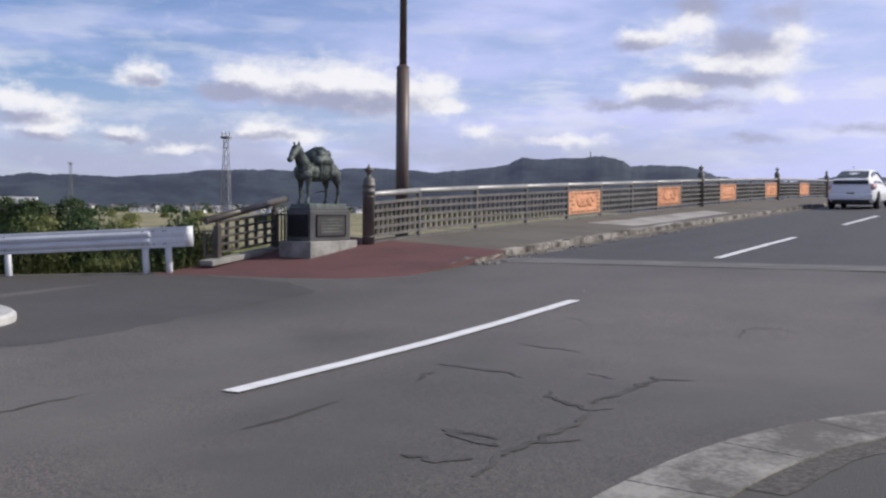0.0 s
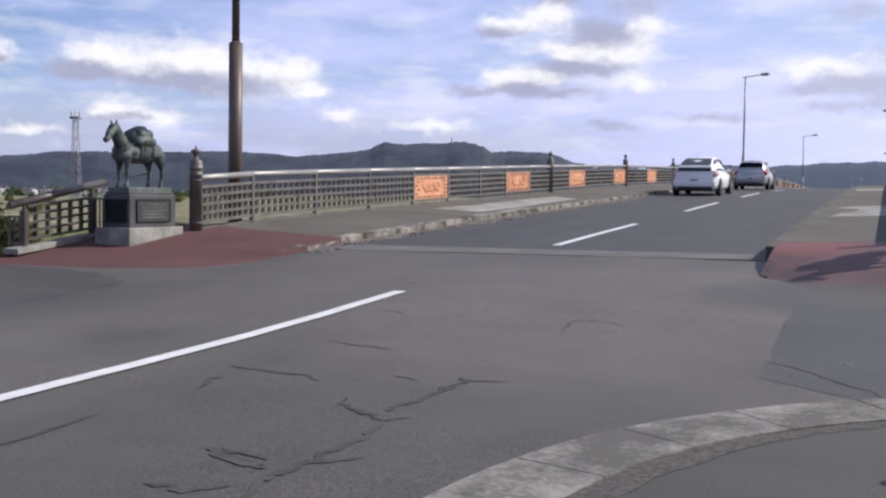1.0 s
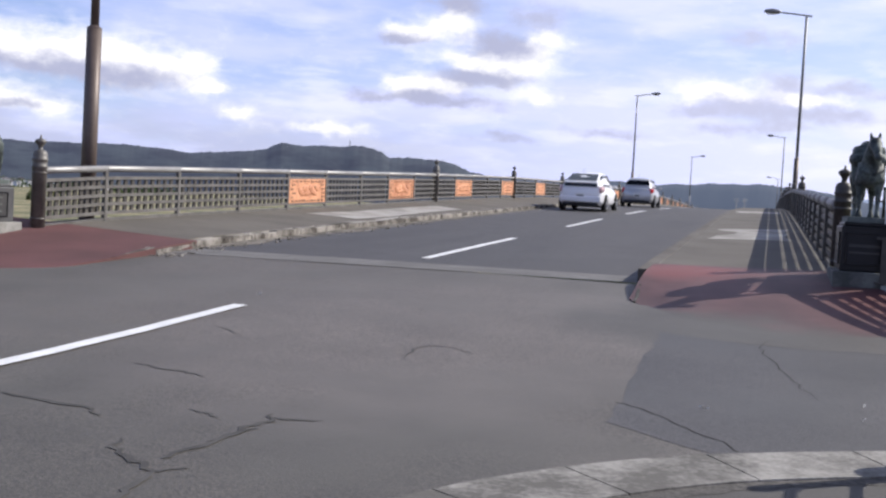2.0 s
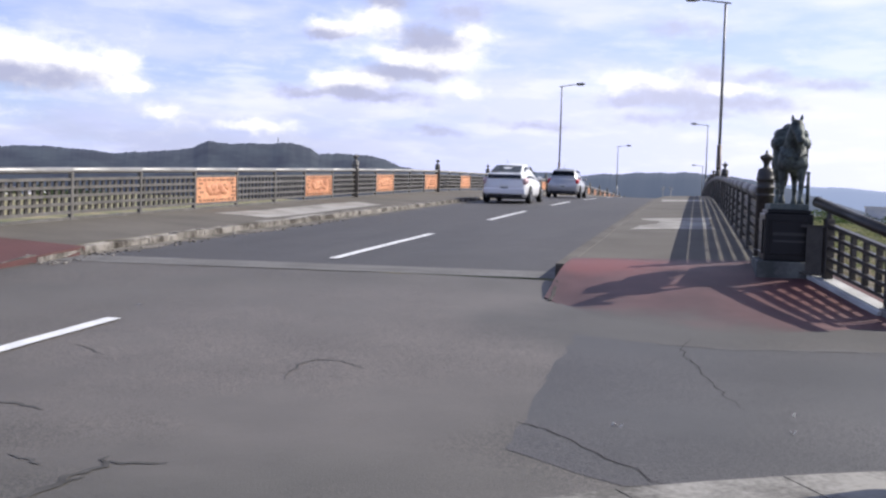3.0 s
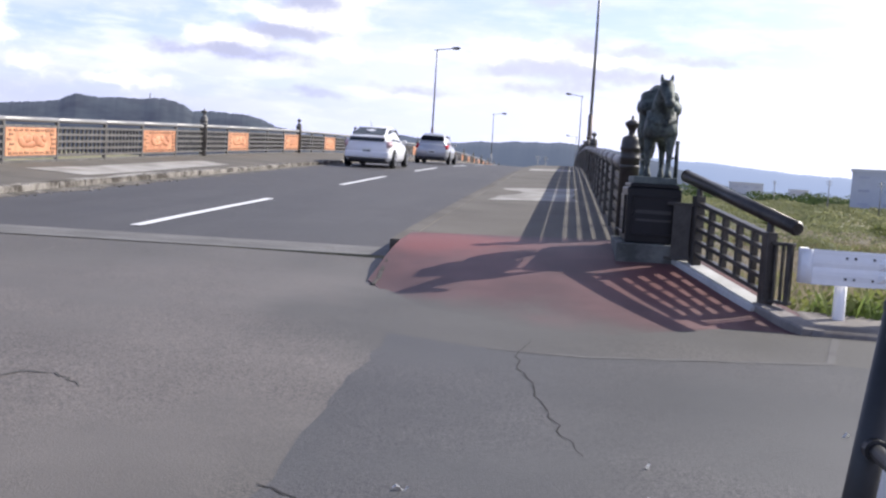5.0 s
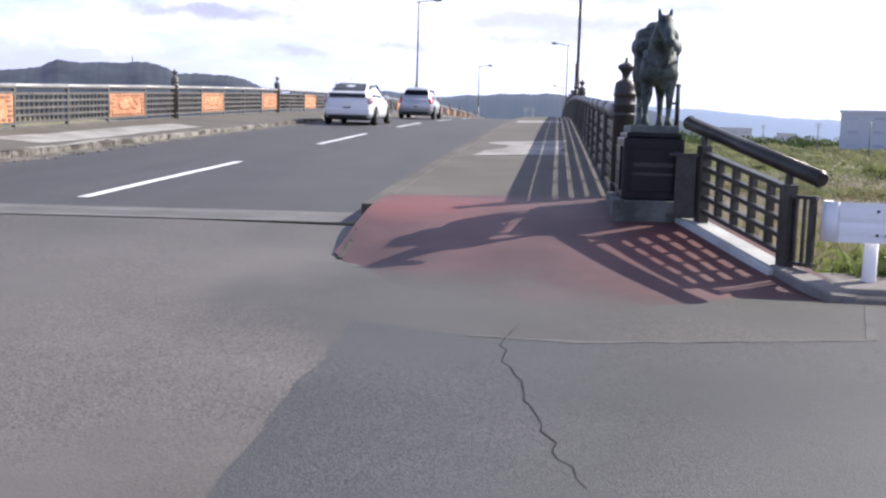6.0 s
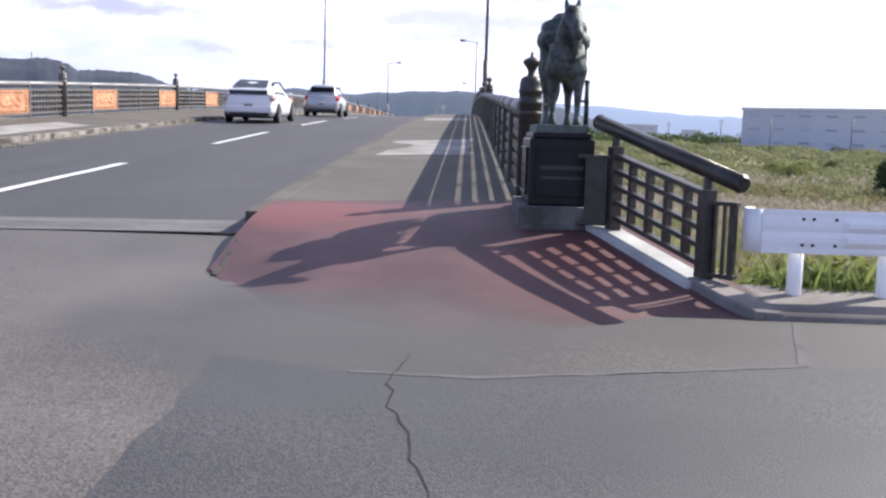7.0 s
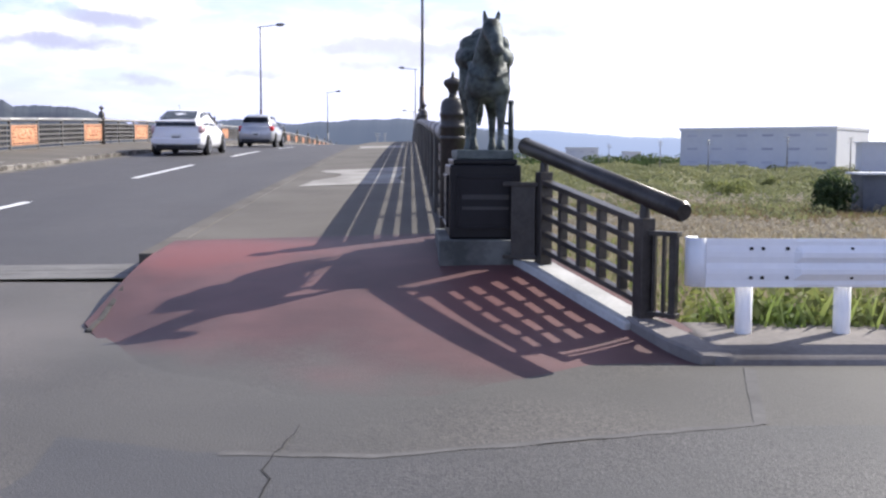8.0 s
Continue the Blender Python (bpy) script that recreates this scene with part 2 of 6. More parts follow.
    worn = blend(sc.outputs[0], ground, blend(1.0, ground, chip, "MULTIPLY"))
    t.links.new(worn, b.inputs["Base Color"])
    b.inputs["Roughness"].default_value = rough
    bn = t.nodes.new("ShaderNodeBump")
    bn.inputs["Strength"].default_value, bn.inputs["Distance"].default_value = bump, 0.004
    t.links.new(v.outputs["Distance"], bn.inputs["Height"])
    t.links.new(bn.outputs[0], b.inputs["Normal"])
    return m


ASPHALT_OLD = asphalt("old_asphalt", (0.0652, 0.0605, 0.0512), (0.107, 0.099, 0.0850), (0.118, 0.105, 0.0912), (0.8, 0.09, 1.0), 95.0, 0.75, 0.25, 0.65, ((-7.2, 4.6, 2.8, 3.6, (0.1014, 0.093, 0.0790)), (-2.2, 5.6, 2.0, 2.6, (0.0725, 0.067, 0.0573)), (-2.5, 11.2, 2.5, 4.2, (0.104, 0.093, 0.082)), (0.9, 12.6, 2.7, 1.9, (0.0662, 0.061, 0.0536))))
ASPHALT_DARK = asphalt("dark_asphalt", (0.046, 0.0445, 0.043), (0.076, 0.073, 0.070), (0.061, 0.058, 0.0555), (0.4, 0.5, 1.0), 125.0, 0.95, 0.3, 0.6)
SIDE_ROAD = asphalt("side_road_asphalt", (0.0538, 0.050, 0.0442), (0.0849, 0.078, 0.0696), (0.0704, 0.064, 0.0573), (0.2, 0.6, 1.0), 100.0, 0.45, 0.4)
ASPHALT_DECK = asphalt("deck_asphalt", (0.0479, 0.046, 0.0480), (0.0714, 0.068, 0.0691), (0.0612, 0.057, 0.0576), (0.9, 0.06, 1.0), 120.0, 0.4, 0.35)
SEALED = surface("worn_crack_sealant", (0.044, 0.041, 0.038), (0.084, 0.079, 0.074), 5.0, 40.0, 0.85, 0.1, spread=0.8)
GRIT = surface("loose_grit", (0.044, 0.040, 0.036), (0.115, 0.105, 0.096), 30.0, 90.0, 0.95, 0.5, spread=0.7, fine_share=0.7)
TAR = surface("crack_tar", (0.030, 0.029, 0.028), (0.057, 0.054, 0.053), 4.0, 60.0, 0.8, 0.3)
OPEN_CRACK = surface("open_crack", (0.012, 0.011, 0.011), (0.026, 0.025, 0.024), 6.0, 60.0, 0.95, 0.2)
RED = surface("red_asphalt", (0.0739, 0.0299, 0.0290), (0.1346, 0.0528, 0.0510), 0.9, 210.0, 0.85, 0.2, spread=0.5, fine_share=0.25)
CONCRETE = surface("worn_concrete", (0.105, 0.098, 0.088), (0.30, 0.285, 0.26), 2.2, 30.0, 0.9, 0.6, spread=0.8, fine_share=0.6, vary=0.08)
KERB = surface("kerb_concrete", (0.052, 0.043, 0.035), (0.285, 0.262, 0.234), 1.7, 12.0, 0.9, 0.6, spread=0.95, fine_share=0.7, vary=0.04, place=True)
KERB_PLAIN = surface("footway_kerb", (0.078, 0.068, 0.057), (0.128, 0.114, 0.097), 1.2, 30.0, 0.9, 0.4, spread=0.7, place=True)
STAINED_KERB = surface("stained_kerb", (0.022, 0.020, 0.018), (0.075, 0.068, 0.061), 5.0, 40.0, 0.9, 0.5, spread=0.8, vary=0.2, place=True)
WALK = surface("footway_asphalt", (0.082, 0.072, 0.060), (0.134, 0.119, 0.100), 0.7, 60.0, 0.9, 0.4, spread=0.5, fine_share=0.3)
JOINT = surface("joint_concrete", (0.105, 0.100, 0.095), (0.190, 0.182, 0.175), 1.5, 30.0, 0.85, 0.3, spread=0.7, stretch=(0.8, 5.0, 1.0))
VERGE = surface("verge_concrete", (0.120, 0.104, 0.094), (0.235, 0.212, 0.196), 1.2, 30.0, 0.9, 0.4, spread=0.7)
SLAB = surface("pale_slab", (0.215, 0.200, 0.180), (0.385, 0.365, 0.338), 1.2, 30.0, 0.9, 0.3, spread=0.8)
SILL = surface("pale_sill_concrete", (0.36, 0.355, 0.34), (0.56, 0.55, 0.53), 2.5, 40.0, 0.9, 0.3)
PAINT = surface("road_paint", (0.62, 0.62, 0.62), (0.80, 0.80, 0.80), 5.0, 40.0, 0.7, 0.3)
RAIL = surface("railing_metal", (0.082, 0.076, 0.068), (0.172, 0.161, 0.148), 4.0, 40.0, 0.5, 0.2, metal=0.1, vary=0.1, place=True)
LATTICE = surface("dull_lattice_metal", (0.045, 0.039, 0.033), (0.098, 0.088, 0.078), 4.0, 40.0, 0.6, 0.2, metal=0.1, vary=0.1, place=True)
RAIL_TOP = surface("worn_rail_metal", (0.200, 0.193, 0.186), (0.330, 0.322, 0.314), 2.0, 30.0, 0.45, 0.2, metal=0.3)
# bronze paint of the sunlit upstream side, its light put into the colour
POST_METAL = surface("sunlit_bronze_paint", (0.052, 0.045, 0.038), (0.112, 0.098, 0.086), 5.0, 40.0, 0.42, 0.2, metal=0.15)
# the same metals for the backlit downstream side, shade put into the colour
SHADED_RAIL = surface("shaded_railing_metal", (0.034, 0.030, 0.027), (0.085, 0.077, 0.069), 4.0, 40.0, 0.45, 0.2, metal=0.2, vary=0.1, place=True)
SHADED_METAL = surface("shaded_bronze_paint", (0.030, 0.026, 0.023), (0.070, 0.062, 0.055), 5.0, 40.0, 0.38, 0.2, metal=0.3)
BROWN_POLE = surface("brown_pole_paint", (0.090, 0.066, 0.055), (0.145, 0.110, 0.095), 1.5, 30.0, 0.5, 0.15, metal=0.2)
GREY_POLE = surface("grey_pole_steel", (0.16, 0.16, 0.165), (0.25, 0.25, 0.26), 1.5, 30.0, 0.5, 0.1, metal=0.4)
ORANGE = surface("orange_relief_clay", (0.42, 0.170, 0.085), (0.70, 0.335, 0.180), 3.0, 22.0, 0.7, 0.5, spread=0.6, vary=0.25, place=True)
ORANGE_DARK = surface("dark_relief_clay", (0.19, 0.090, 0.048), (0.36, 0.180, 0.100), 4.0, 22.0, 0.7, 0.5, place=True)
BASE_BRONZE = surface("green_base_bronze", (0.050, 0.066, 0.062), (0.135, 0.158, 0.148), 6.0, 30.0, 0.6, 0.5, metal=0.1, spread=0.7)
BRONZE = surface("weathered_bronze", (0.013, 0.018, 0.017), (0.105, 0.128, 0.119), 7.0, 30.0, 0.62, 1.0, metal=0.2, spread=0.7, fine_share=0.55)
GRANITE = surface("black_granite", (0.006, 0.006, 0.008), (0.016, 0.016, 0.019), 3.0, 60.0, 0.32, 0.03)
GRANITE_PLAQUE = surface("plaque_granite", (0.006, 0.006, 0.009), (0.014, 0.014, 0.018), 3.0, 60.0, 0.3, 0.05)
PALER_GRANITE = surface("paler_granite", (0.020, 0.020, 0.021), (0.044, 0.042, 0.042), 5.0, 50.0, 0.5, 0.1)
# black granite again, greyed for the sky it reflects
GRANITE_LIT = surface("lit_granite", (0.044, 0.044, 0.047), (0.090, 0.089, 0.091), 3.0, 60.0, 0.4, 0.05)
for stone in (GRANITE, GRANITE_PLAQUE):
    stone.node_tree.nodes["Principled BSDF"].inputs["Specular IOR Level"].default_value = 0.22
# plinth stone twice: sunlight put into the first colour, shade into the second
PLINTH_SUNLIT = surface("sunlit_plinth_stone", (0.150, 0.146, 0.132), (0.330, 0.322, 0.300), 2.5, 30.0, 0.85, 0.4, spread=0.7)
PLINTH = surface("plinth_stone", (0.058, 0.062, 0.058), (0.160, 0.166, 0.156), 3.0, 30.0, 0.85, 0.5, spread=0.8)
WHITE_RAIL = surface("white_guardrail_paint", (0.80, 0.80, 0.82), (0.90, 0.90, 0.91), 2.0, 20.0, 0.4, 0.05)
GALV = surface("galvanised_steel", (0.52, 0.53, 0.56), (0.66, 0.67, 0.70), 2.0, 25.0, 0.6, 0.05, metal=0.15)
BLACK_PIPE = surface("black_pipe_paint", (0.010, 0.010, 0.012), (0.024, 0.024, 0.026), 4.0, 30.0, 0.5, 0.1)
CAR_SILVER = surface("silver_car_paint", (0.425, 0.433, 0.459), (0.476, 0.484, 0.510), 1.0, 300.0, 0.28, 0.0, metal=0.35)
CAR_WHITE = surface("white_car_paint", (0.74, 0.74, 0.76), (0.80, 0.80, 0.82), 1.0, 300.0, 0.25, 0.0)
CAR_GLASS = surface("tinted_car_glass", (0.010, 0.011, 0.013), (0.016, 0.018, 0.020), 1.0, 20.0, 0.06, 0.0)
# sky mirrored in the liftback's rear window, put in as a greyer glass
SKY_LIT_GLASS = surface("sky_lit_rear_glass", (0.100, 0.115, 0.128), (0.130, 0.146, 0.160), 1.0, 20.0, 0.12, 0.0)
RUBBER = surface("tyre_rubber", (0.012, 0.012, 0.012), (0.026, 0.026, 0.026), 6.0, 50.0, 0.8, 0.2)
ALLOY = surface("alloy_wheel", (0.42, 0.42, 0.44), (0.58, 0.58, 0.60), 3.0, 30.0, 0.3, 0.0, metal=0.8)
TAIL_RED = surface("tail_light_plastic", (0.42, 0.012, 0.02), (0.62, 0.03, 0.04), 6.0, 40.0, 0.15, 0.0)
TAIL_CLEAR = surface("clear_tail_light_plastic", (0.50, 0.30, 0.31), (0.62, 0.44, 0.45), 6.0, 40.0, 0.15, 0.0)
BLACK_TRIM = surface("black_trim", (0.015, 0.015, 0.016), (0.03, 0.03, 0.032), 3.0, 40.0, 0.6, 0.1)
PLATE = surface("plate_white", (0.62, 0.62, 0.60), (0.72, 0.72, 0.70), 3.0, 40.0, 0.5, 0.0)
GRASS = surface("field_grass", (0.078, 0.094, 0.031), (0.305, 0.254, 0.143), 0.10, 1.2, 0.95, 0.6, spread=1.0, fine_share=0.5, bump_depth=0.2)
WEED = leafy("green_weed", (0.133, 0.207, 0.046), (0.376, 0.400, 0.142), 0.8, 6.0)
STRAW = leafy("dry_grass", (0.234, 0.192, 0.126), (0.438, 0.378, 0.278), 0.5, 6.0)
BROWN_WEED = leafy("withered_weed", (0.150, 0.105, 0.062), (0.270, 0.205, 0.130), 0.5, 6.0)
PLUME = leafy("pampas_plume", (0.30, 0.265, 0.205), (0.46, 0.415, 0.335), 0.8, 6.0)
LEAF = leafy("dark_leaf", (0.026, 0.052, 0.019), (0.092, 0.128, 0.046), 1.2, 8.0)
LEAF_WARM = leafy("olive_leaf", (0.133, 0.161, 0.051), (0.312, 0.321, 0.117), 0.8, 8.0)
THICKET = leafy("thicket_leaf", (0.144, 0.166, 0.072), (0.306, 0.306, 0.156), 0.08, 2.0)
BARK = surface("bark", (0.05, 0.04, 0.03), (0.12, 0.10, 0.08), 3.0, 20.0, 0.9, 0.5)
HILL = surface("hazy_wooded_hill", (0.004, 0.006, 0.007), (0.027, 0.036, 0.036), 0.012, 0.05, 0.95, 0.0, spread=0.8, fine_share=0.7)
HOUSE_WHITE = surface("pale_render", (0.50, 0.50, 0.52), (0.86, 0.86, 0.88), 0.05, 1.0, 0.85, 0.0, vary=0.6)
HOUSE_ROOF = surface("house_roof", (0.08, 0.08, 0.10), (0.22, 0.19, 0.20), 0.05, 1.0, 0.8, 0.0, vary=0.5)
# haze before the far walls, put in as a lighter base colour
SHED = surface("hazy_cladding", (0.52, 0.53, 0.585), (0.61, 0.62, 0.66), 0.03, 0.6, 0.7, 0.0)
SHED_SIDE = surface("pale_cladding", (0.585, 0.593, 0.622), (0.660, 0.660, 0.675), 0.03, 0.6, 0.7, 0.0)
WINDOW = surface("dark_window", (0.05, 0.06, 0.08), (0.09, 0.10, 0.13), 0.5, 2.0, 0.15, 0.0)


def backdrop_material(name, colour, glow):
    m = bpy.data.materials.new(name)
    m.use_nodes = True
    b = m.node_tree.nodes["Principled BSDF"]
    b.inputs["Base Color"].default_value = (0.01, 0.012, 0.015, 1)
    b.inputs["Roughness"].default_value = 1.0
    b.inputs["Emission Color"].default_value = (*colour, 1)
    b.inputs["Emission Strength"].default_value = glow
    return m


# distance haze over these ranges, put in as a glowing blue colour
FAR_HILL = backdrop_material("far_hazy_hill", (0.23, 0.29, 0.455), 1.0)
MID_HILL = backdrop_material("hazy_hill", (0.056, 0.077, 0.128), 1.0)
# blue haze in front of the woods, put in as a faint glow
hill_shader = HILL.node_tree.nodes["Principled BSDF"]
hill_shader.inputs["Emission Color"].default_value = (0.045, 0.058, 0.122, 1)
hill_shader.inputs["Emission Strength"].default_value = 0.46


# ---------------------------------------------------------------- building helpers
def mesh_of(name, bm, material, smooth=False):
    bmesh.ops.recalc_face_normals(bm, faces=bm.faces)
    me = bpy.data.meshes.new(name)
    bm.to_mesh(me)
    bm.free()
    for f in me.polygons:
        f.use_smooth = smooth
    me.materials.append(material)
    return me


def part(name, bm, material, parent=None, label="", smooth=False):
    ob = new(name, mesh_of(name, bm, material, smooth))
    ob.parent = parent
    return tagged(ob, label)


def share(name, me, parent, m):
    """One more object on a mesh that exists already."""
    ob = new(name, me)
    ob.parent = parent
    ob.matrix_basis = m
    return ob


def thing(name, m, label, category, group="", kind=""):
    ob = new(name)
    ob.matrix_basis = m
    ob.empty_display_size = 0.2
    return tagged(ob, label, category, group, kind)


def box(bm, centre, size, bevel=0.0, turn=None):
    m = Matrix.Translation(centre) @ (turn or Matrix()) @ Matrix.Diagonal((*size, 1))
    made = bmesh.ops.create_cube(bm, size=1.0, matrix=m)
    if bevel:
        edges = {e for v in made["verts"] for e in v.link_edges}
        bmesh.ops.bevel(bm, geom=list(edges), offset=bevel, segments=2, affect="EDGES", profile=0.5)
    return bm


def rod(bm, a, b, r0, r1=None, sides=12, caps=True):
    a, b = Vector(a), Vector(b)
    turn = (b - a).to_track_quat("Z", "Y").to_matrix().to_4x4()
    m = Matrix.Translation((a + b) / 2) @ turn
    bmesh.ops.create_cone(bm, cap_ends=caps, segments=sides, radius1=r0, radius2=r0 if r1 is None else r1, depth=(b - a).length, matrix=m)
    return bm


def lathe(bm, profile, sides=20, centre=(0, 0, 0)):
    """profile: (radius, z) rows, closed at both ends."""
    rings = []
    for r, z in profile:
        rings.append([bm.verts.new((centre[0] + r * math.cos(2 * math.pi * i / sides), centre[1] + r * math.sin(2 * math.pi * i / sides), centre[2] + z)) for i in range(sides)])
    for lo, hi in zip(rings, rings[1:]):
        for i in range(sides):
            bm.faces.new((lo[i], lo[(i + 1) % sides], hi[(i + 1) % sides], hi[i]))
    bm.faces.new(list(reversed(rings[0])))
    bm.faces.new(rings[-1])
    return bm


def loft(bm, rings, closed=True, caps=True):
    rows = [[bm.verts.new(p) for p in ring] for ring in rings]
    n = len(rows[0])
    for lo, hi in zip(rows, rows[1:]):
        for i in range(n if closed else n - 1):
            bm.faces.new((lo[i], lo[(i + 1) % n], hi[(i + 1) % n], hi[i]))
    if caps:
        bm.faces.new(list(reversed(rows[0])))
        bm.faces.new(rows[-1])
    return rows


# ---------------------------------------------------------------- levels
KNOTS = [(-80, 0.30), (-20, 0.42), (0, 0.51), (5.3, 0.63), (8.5, 0.71), (11.3, 0.835), (14.3, 0.965), (17.3, 1.115), (23.3, 1.35),
         (29.3, 1.57), (36.2, 1.825), (47.8, 2.20), (59.0, 2.445), (70.0, 2.635), (82.0, 2.795), (95.0, 2.925), (110.0, 3.0), (130.0, 2.93), (160.0, 2.66), (200.0, 2.0), (260.0, 0.6)]


def road(y):
    """Height of the carriageway along the bridge's axis."""
    if y <= KNOTS[0][0]:
        return KNOTS[0][1]
    for i in range(len(KNOTS) - 1):
        (y0, z0), (y1, z1) = KNOTS[i], KNOTS[i + 1]
        if y <= y1:
            break
    else:
        return KNOTS[-1][1]
    before, after = KNOTS[max(i - 1, 0)], KNOTS[min(i + 2, len(KNOTS) - 1)]
    h = y1 - y0
    m0 = (z1 - before[1]) / (y1 - before[0]) * h
    m1 = (after[1] - z0) / (after[0] - y0) * h
    s = (y - y0) / h
    return (2 * s ** 3 - 3 * s ** 2 + 1) * z0 + (s ** 3 - 2 * s ** 2 + s) * m0 + (-2 * s ** 3 + 3 * s ** 2) * z1 + (s ** 3 - s ** 2) * m1


def smooth(v):
    v = min(1.0, max(0.0, v))
    return v * v * (3 - 2 * v)


AXIS = -4.76
KERB_L, KERB_R = -8.22, -1.33
FENCE_L, FENCE_R = -10.65, 1.2
BRIDGE_END = 230.0
PLAIN = -2.6


def seam_y(x):
    return 16.45 + 0.10 * (x + 1.49)


def red_low_l(x):
    if x < -11.2:
        return 11.85 + 0.3 * (x + 11.2)
    return float(np.interp(x, [-11.2, -10.5, -9.6, -8.8, -8.3, -8.1], [11.85, 11.9, 12.02, 12.28, 12.75, 13.4]))


def red_low_r(x):
    if x > 0.3:
        return 12.3 + 0.85 * smooth((x - 0.9) / 1.1)
    return 12.3 + 0.9 * (0.3 - x) if x > -0.6 else 13.11 + 2.0 * (-0.6 - x)


def walk_l(x, y):
    """Height of the footway on the upstream side."""
    lo = red_low_l(min(-8.3, max(-12.0, x)))
    lift = smooth((y - lo) / max(0.8, 16.6 - lo))
    return road(y) + lift * (0.12 + 0.05 * max(0.0, KERB_L - x))


def walk_r(x, y):
    start = max(12.9, min(red_low_r(x), 13.8))
    lift = smooth((y - start) / (16.25 - start))
    return road(y) + lift * (0.19 + 0.03 * max(0.0, x - KERB_R))


def edge_y(x):
    """Where the asphalt of the crossing ends."""
    if x > 2.35:
        return 13.30
    if x < -11.6:
        return 12.35 + 0.61 * (x + 11.6)
    return 16.0


def ground_z(x, y):
    if x > 2.0:
        e, over = 14.0, y - 14.35
    elif x < -11.5:
        e = 12.5 + 0.61 * (x + 11.5)
        over = (y - e - 0.3) * 0.85
    else:
        e, over = 16.5, y - 16.9
    top = road(min(y, e)) - 0.07
    z = top - max(0.0, over) / (3.2 if x > 2.0 else 1.9)
    n = noise.noise(Vector((x * 0.25, y * 0.25, 0.0))) * 0.14 * smooth(over / 2.0)
    return max(z, PLAIN + 0.0002 * max(0.0, over)) + n


# ---------------------------------------------------------------- ground and roads
def axis_steps(fine_lo, fine_hi, step, far_lo, far_hi, growth=1.16):
    out = list(np.arange(fine_lo, fine_hi + 1e-6, step))
    d = step
    while out[-1] < far_hi:
        d *= growth
        out.append(min(out[-1] + d, far_hi))
    d = step
    while out[0] > far_lo:
        d *= growth
        out.insert(0, max(out[0] - d, far_lo))
    return out


def sheet(name, xs, ys_of, height, material, label, category, kind="structure", thickness=0.0, soft=True):
    """A sheet with columns at xs; ys_of(x) gives the rows of that column."""
    bm = bmesh.new()
    cols = [[bm.verts.new((x, y, height(x, y))) for y in ys_of(x)] for x in xs]
    for a, b in zip(cols, cols[1:]):
        for i in range(len(a) - 1):
            bm.faces.new((a[i], b[i], b[i + 1], a[i + 1]))
    if thickness:
        top = list(bm.faces)
        made = bmesh.ops.extrude_face_region(bm, geom=top)
        for v in made["geom"]:
            if isinstance(v, bmesh.types.BMVert):
                v.co.z += thickness
        bmesh.ops.recalc_face_normals(bm, faces=bm.faces)
        bmesh.ops.split_edges(bm, edges=[e for e in bm.edges if e.calc_face_angle(0.0) > 0.7])
    ob = part(name, bm, material, None, "", soft)
    return tagged(ob, label, category, "", kind)


gx = axis_steps(-22.0, 14.0, 0.6, -4500.0, 4500.0)
gy = axis_steps(4.0, 40.0, 0.6, -600.0, 4600.0)
sheet("ground", gx, lambda x: gy, ground_z, GRASS, "open riverside field of green and straw coloured grass", "field")

crossing_x = sorted(set([round(v, 3) for v in np.arange(-46.0, 40.01, 1.0)] + [-11.6, -11.59, 2.35, 2.36]))


def crossing_rows(x):
    e = edge_y(x)
    e = min(e, seam_y(x) - 0.2) if -11.6 < x < 2.35 else e
    if e < 13.25:
        return [-60 + (e + 60) * (1 - (1 - i / 64) ** 2.2) for i in range(65)]
    # rows run straight across as far as the verge
    return [-60 + 73.2 * (1 - (1 - i / 60) ** 2.2) for i in range(61)] + [13.2 + (e - 13.2) * i / 4 for i in range(1, 5)]


verge_x = [2.56, 2.585] + [2.7 + 0.5 * i for i in range(60)]
sheet("verge", verge_x, lambda x: [13.26, 13.30, 13.36, 13.6, 13.9, 14.2], lambda x, y: road(y) + (0.055 if y > 13.33 else (-0.03 if y < 13.28 else 0.045)) - 0.12 * (x < 2.57), VERGE,
      "worn concrete verge strip under the guard rail", "verge")
sheet("road", crossing_x, crossing_rows, lambda x, y: road(y), ASPHALT_OLD, "grey worn asphalt of a road junction with sealed cracks", "road", soft=False)

deck_y = [16.0 + i * 1.0 for i in range(0, 215)]


def deck_rows(x):
    s = seam_y(x) + 0.12
    return [max(v, s) if i == 0 else v for i, v in enumerate([s] + [v for v in deck_y if v > s + 0.3])][:212]


sheet("bridge_carriageway", [KERB_L, -6.5, AXIS, -3.0, KERB_R], deck_rows, lambda x, y: road(y), ASPHALT_DECK, "dark smooth asphalt carriageway over the arched bridge", "road")


def strip(name, x0, x1, y_of0, y_of1, lift, material, label, category, kind="structure"):
    """A thin band across the bridge between two slanting lines."""
    bm = bmesh.new()
    n = 12
    lo, hi = [], []
    for i in range(n + 1):
        x = x0 + (x1 - x0) * i / n
        a, b = y_of0(x), y_of1(x)
        lo.append(bm.verts.new((x, a, road(a) + lift)))
        hi.append(bm.verts.new((x, b, road(b) + lift)))
    for i in range(n):
        bm.faces.new((lo[i], lo[i + 1], hi[i + 1], hi[i]))
    return tagged(part(name, bm, material), label, category, "", kind)


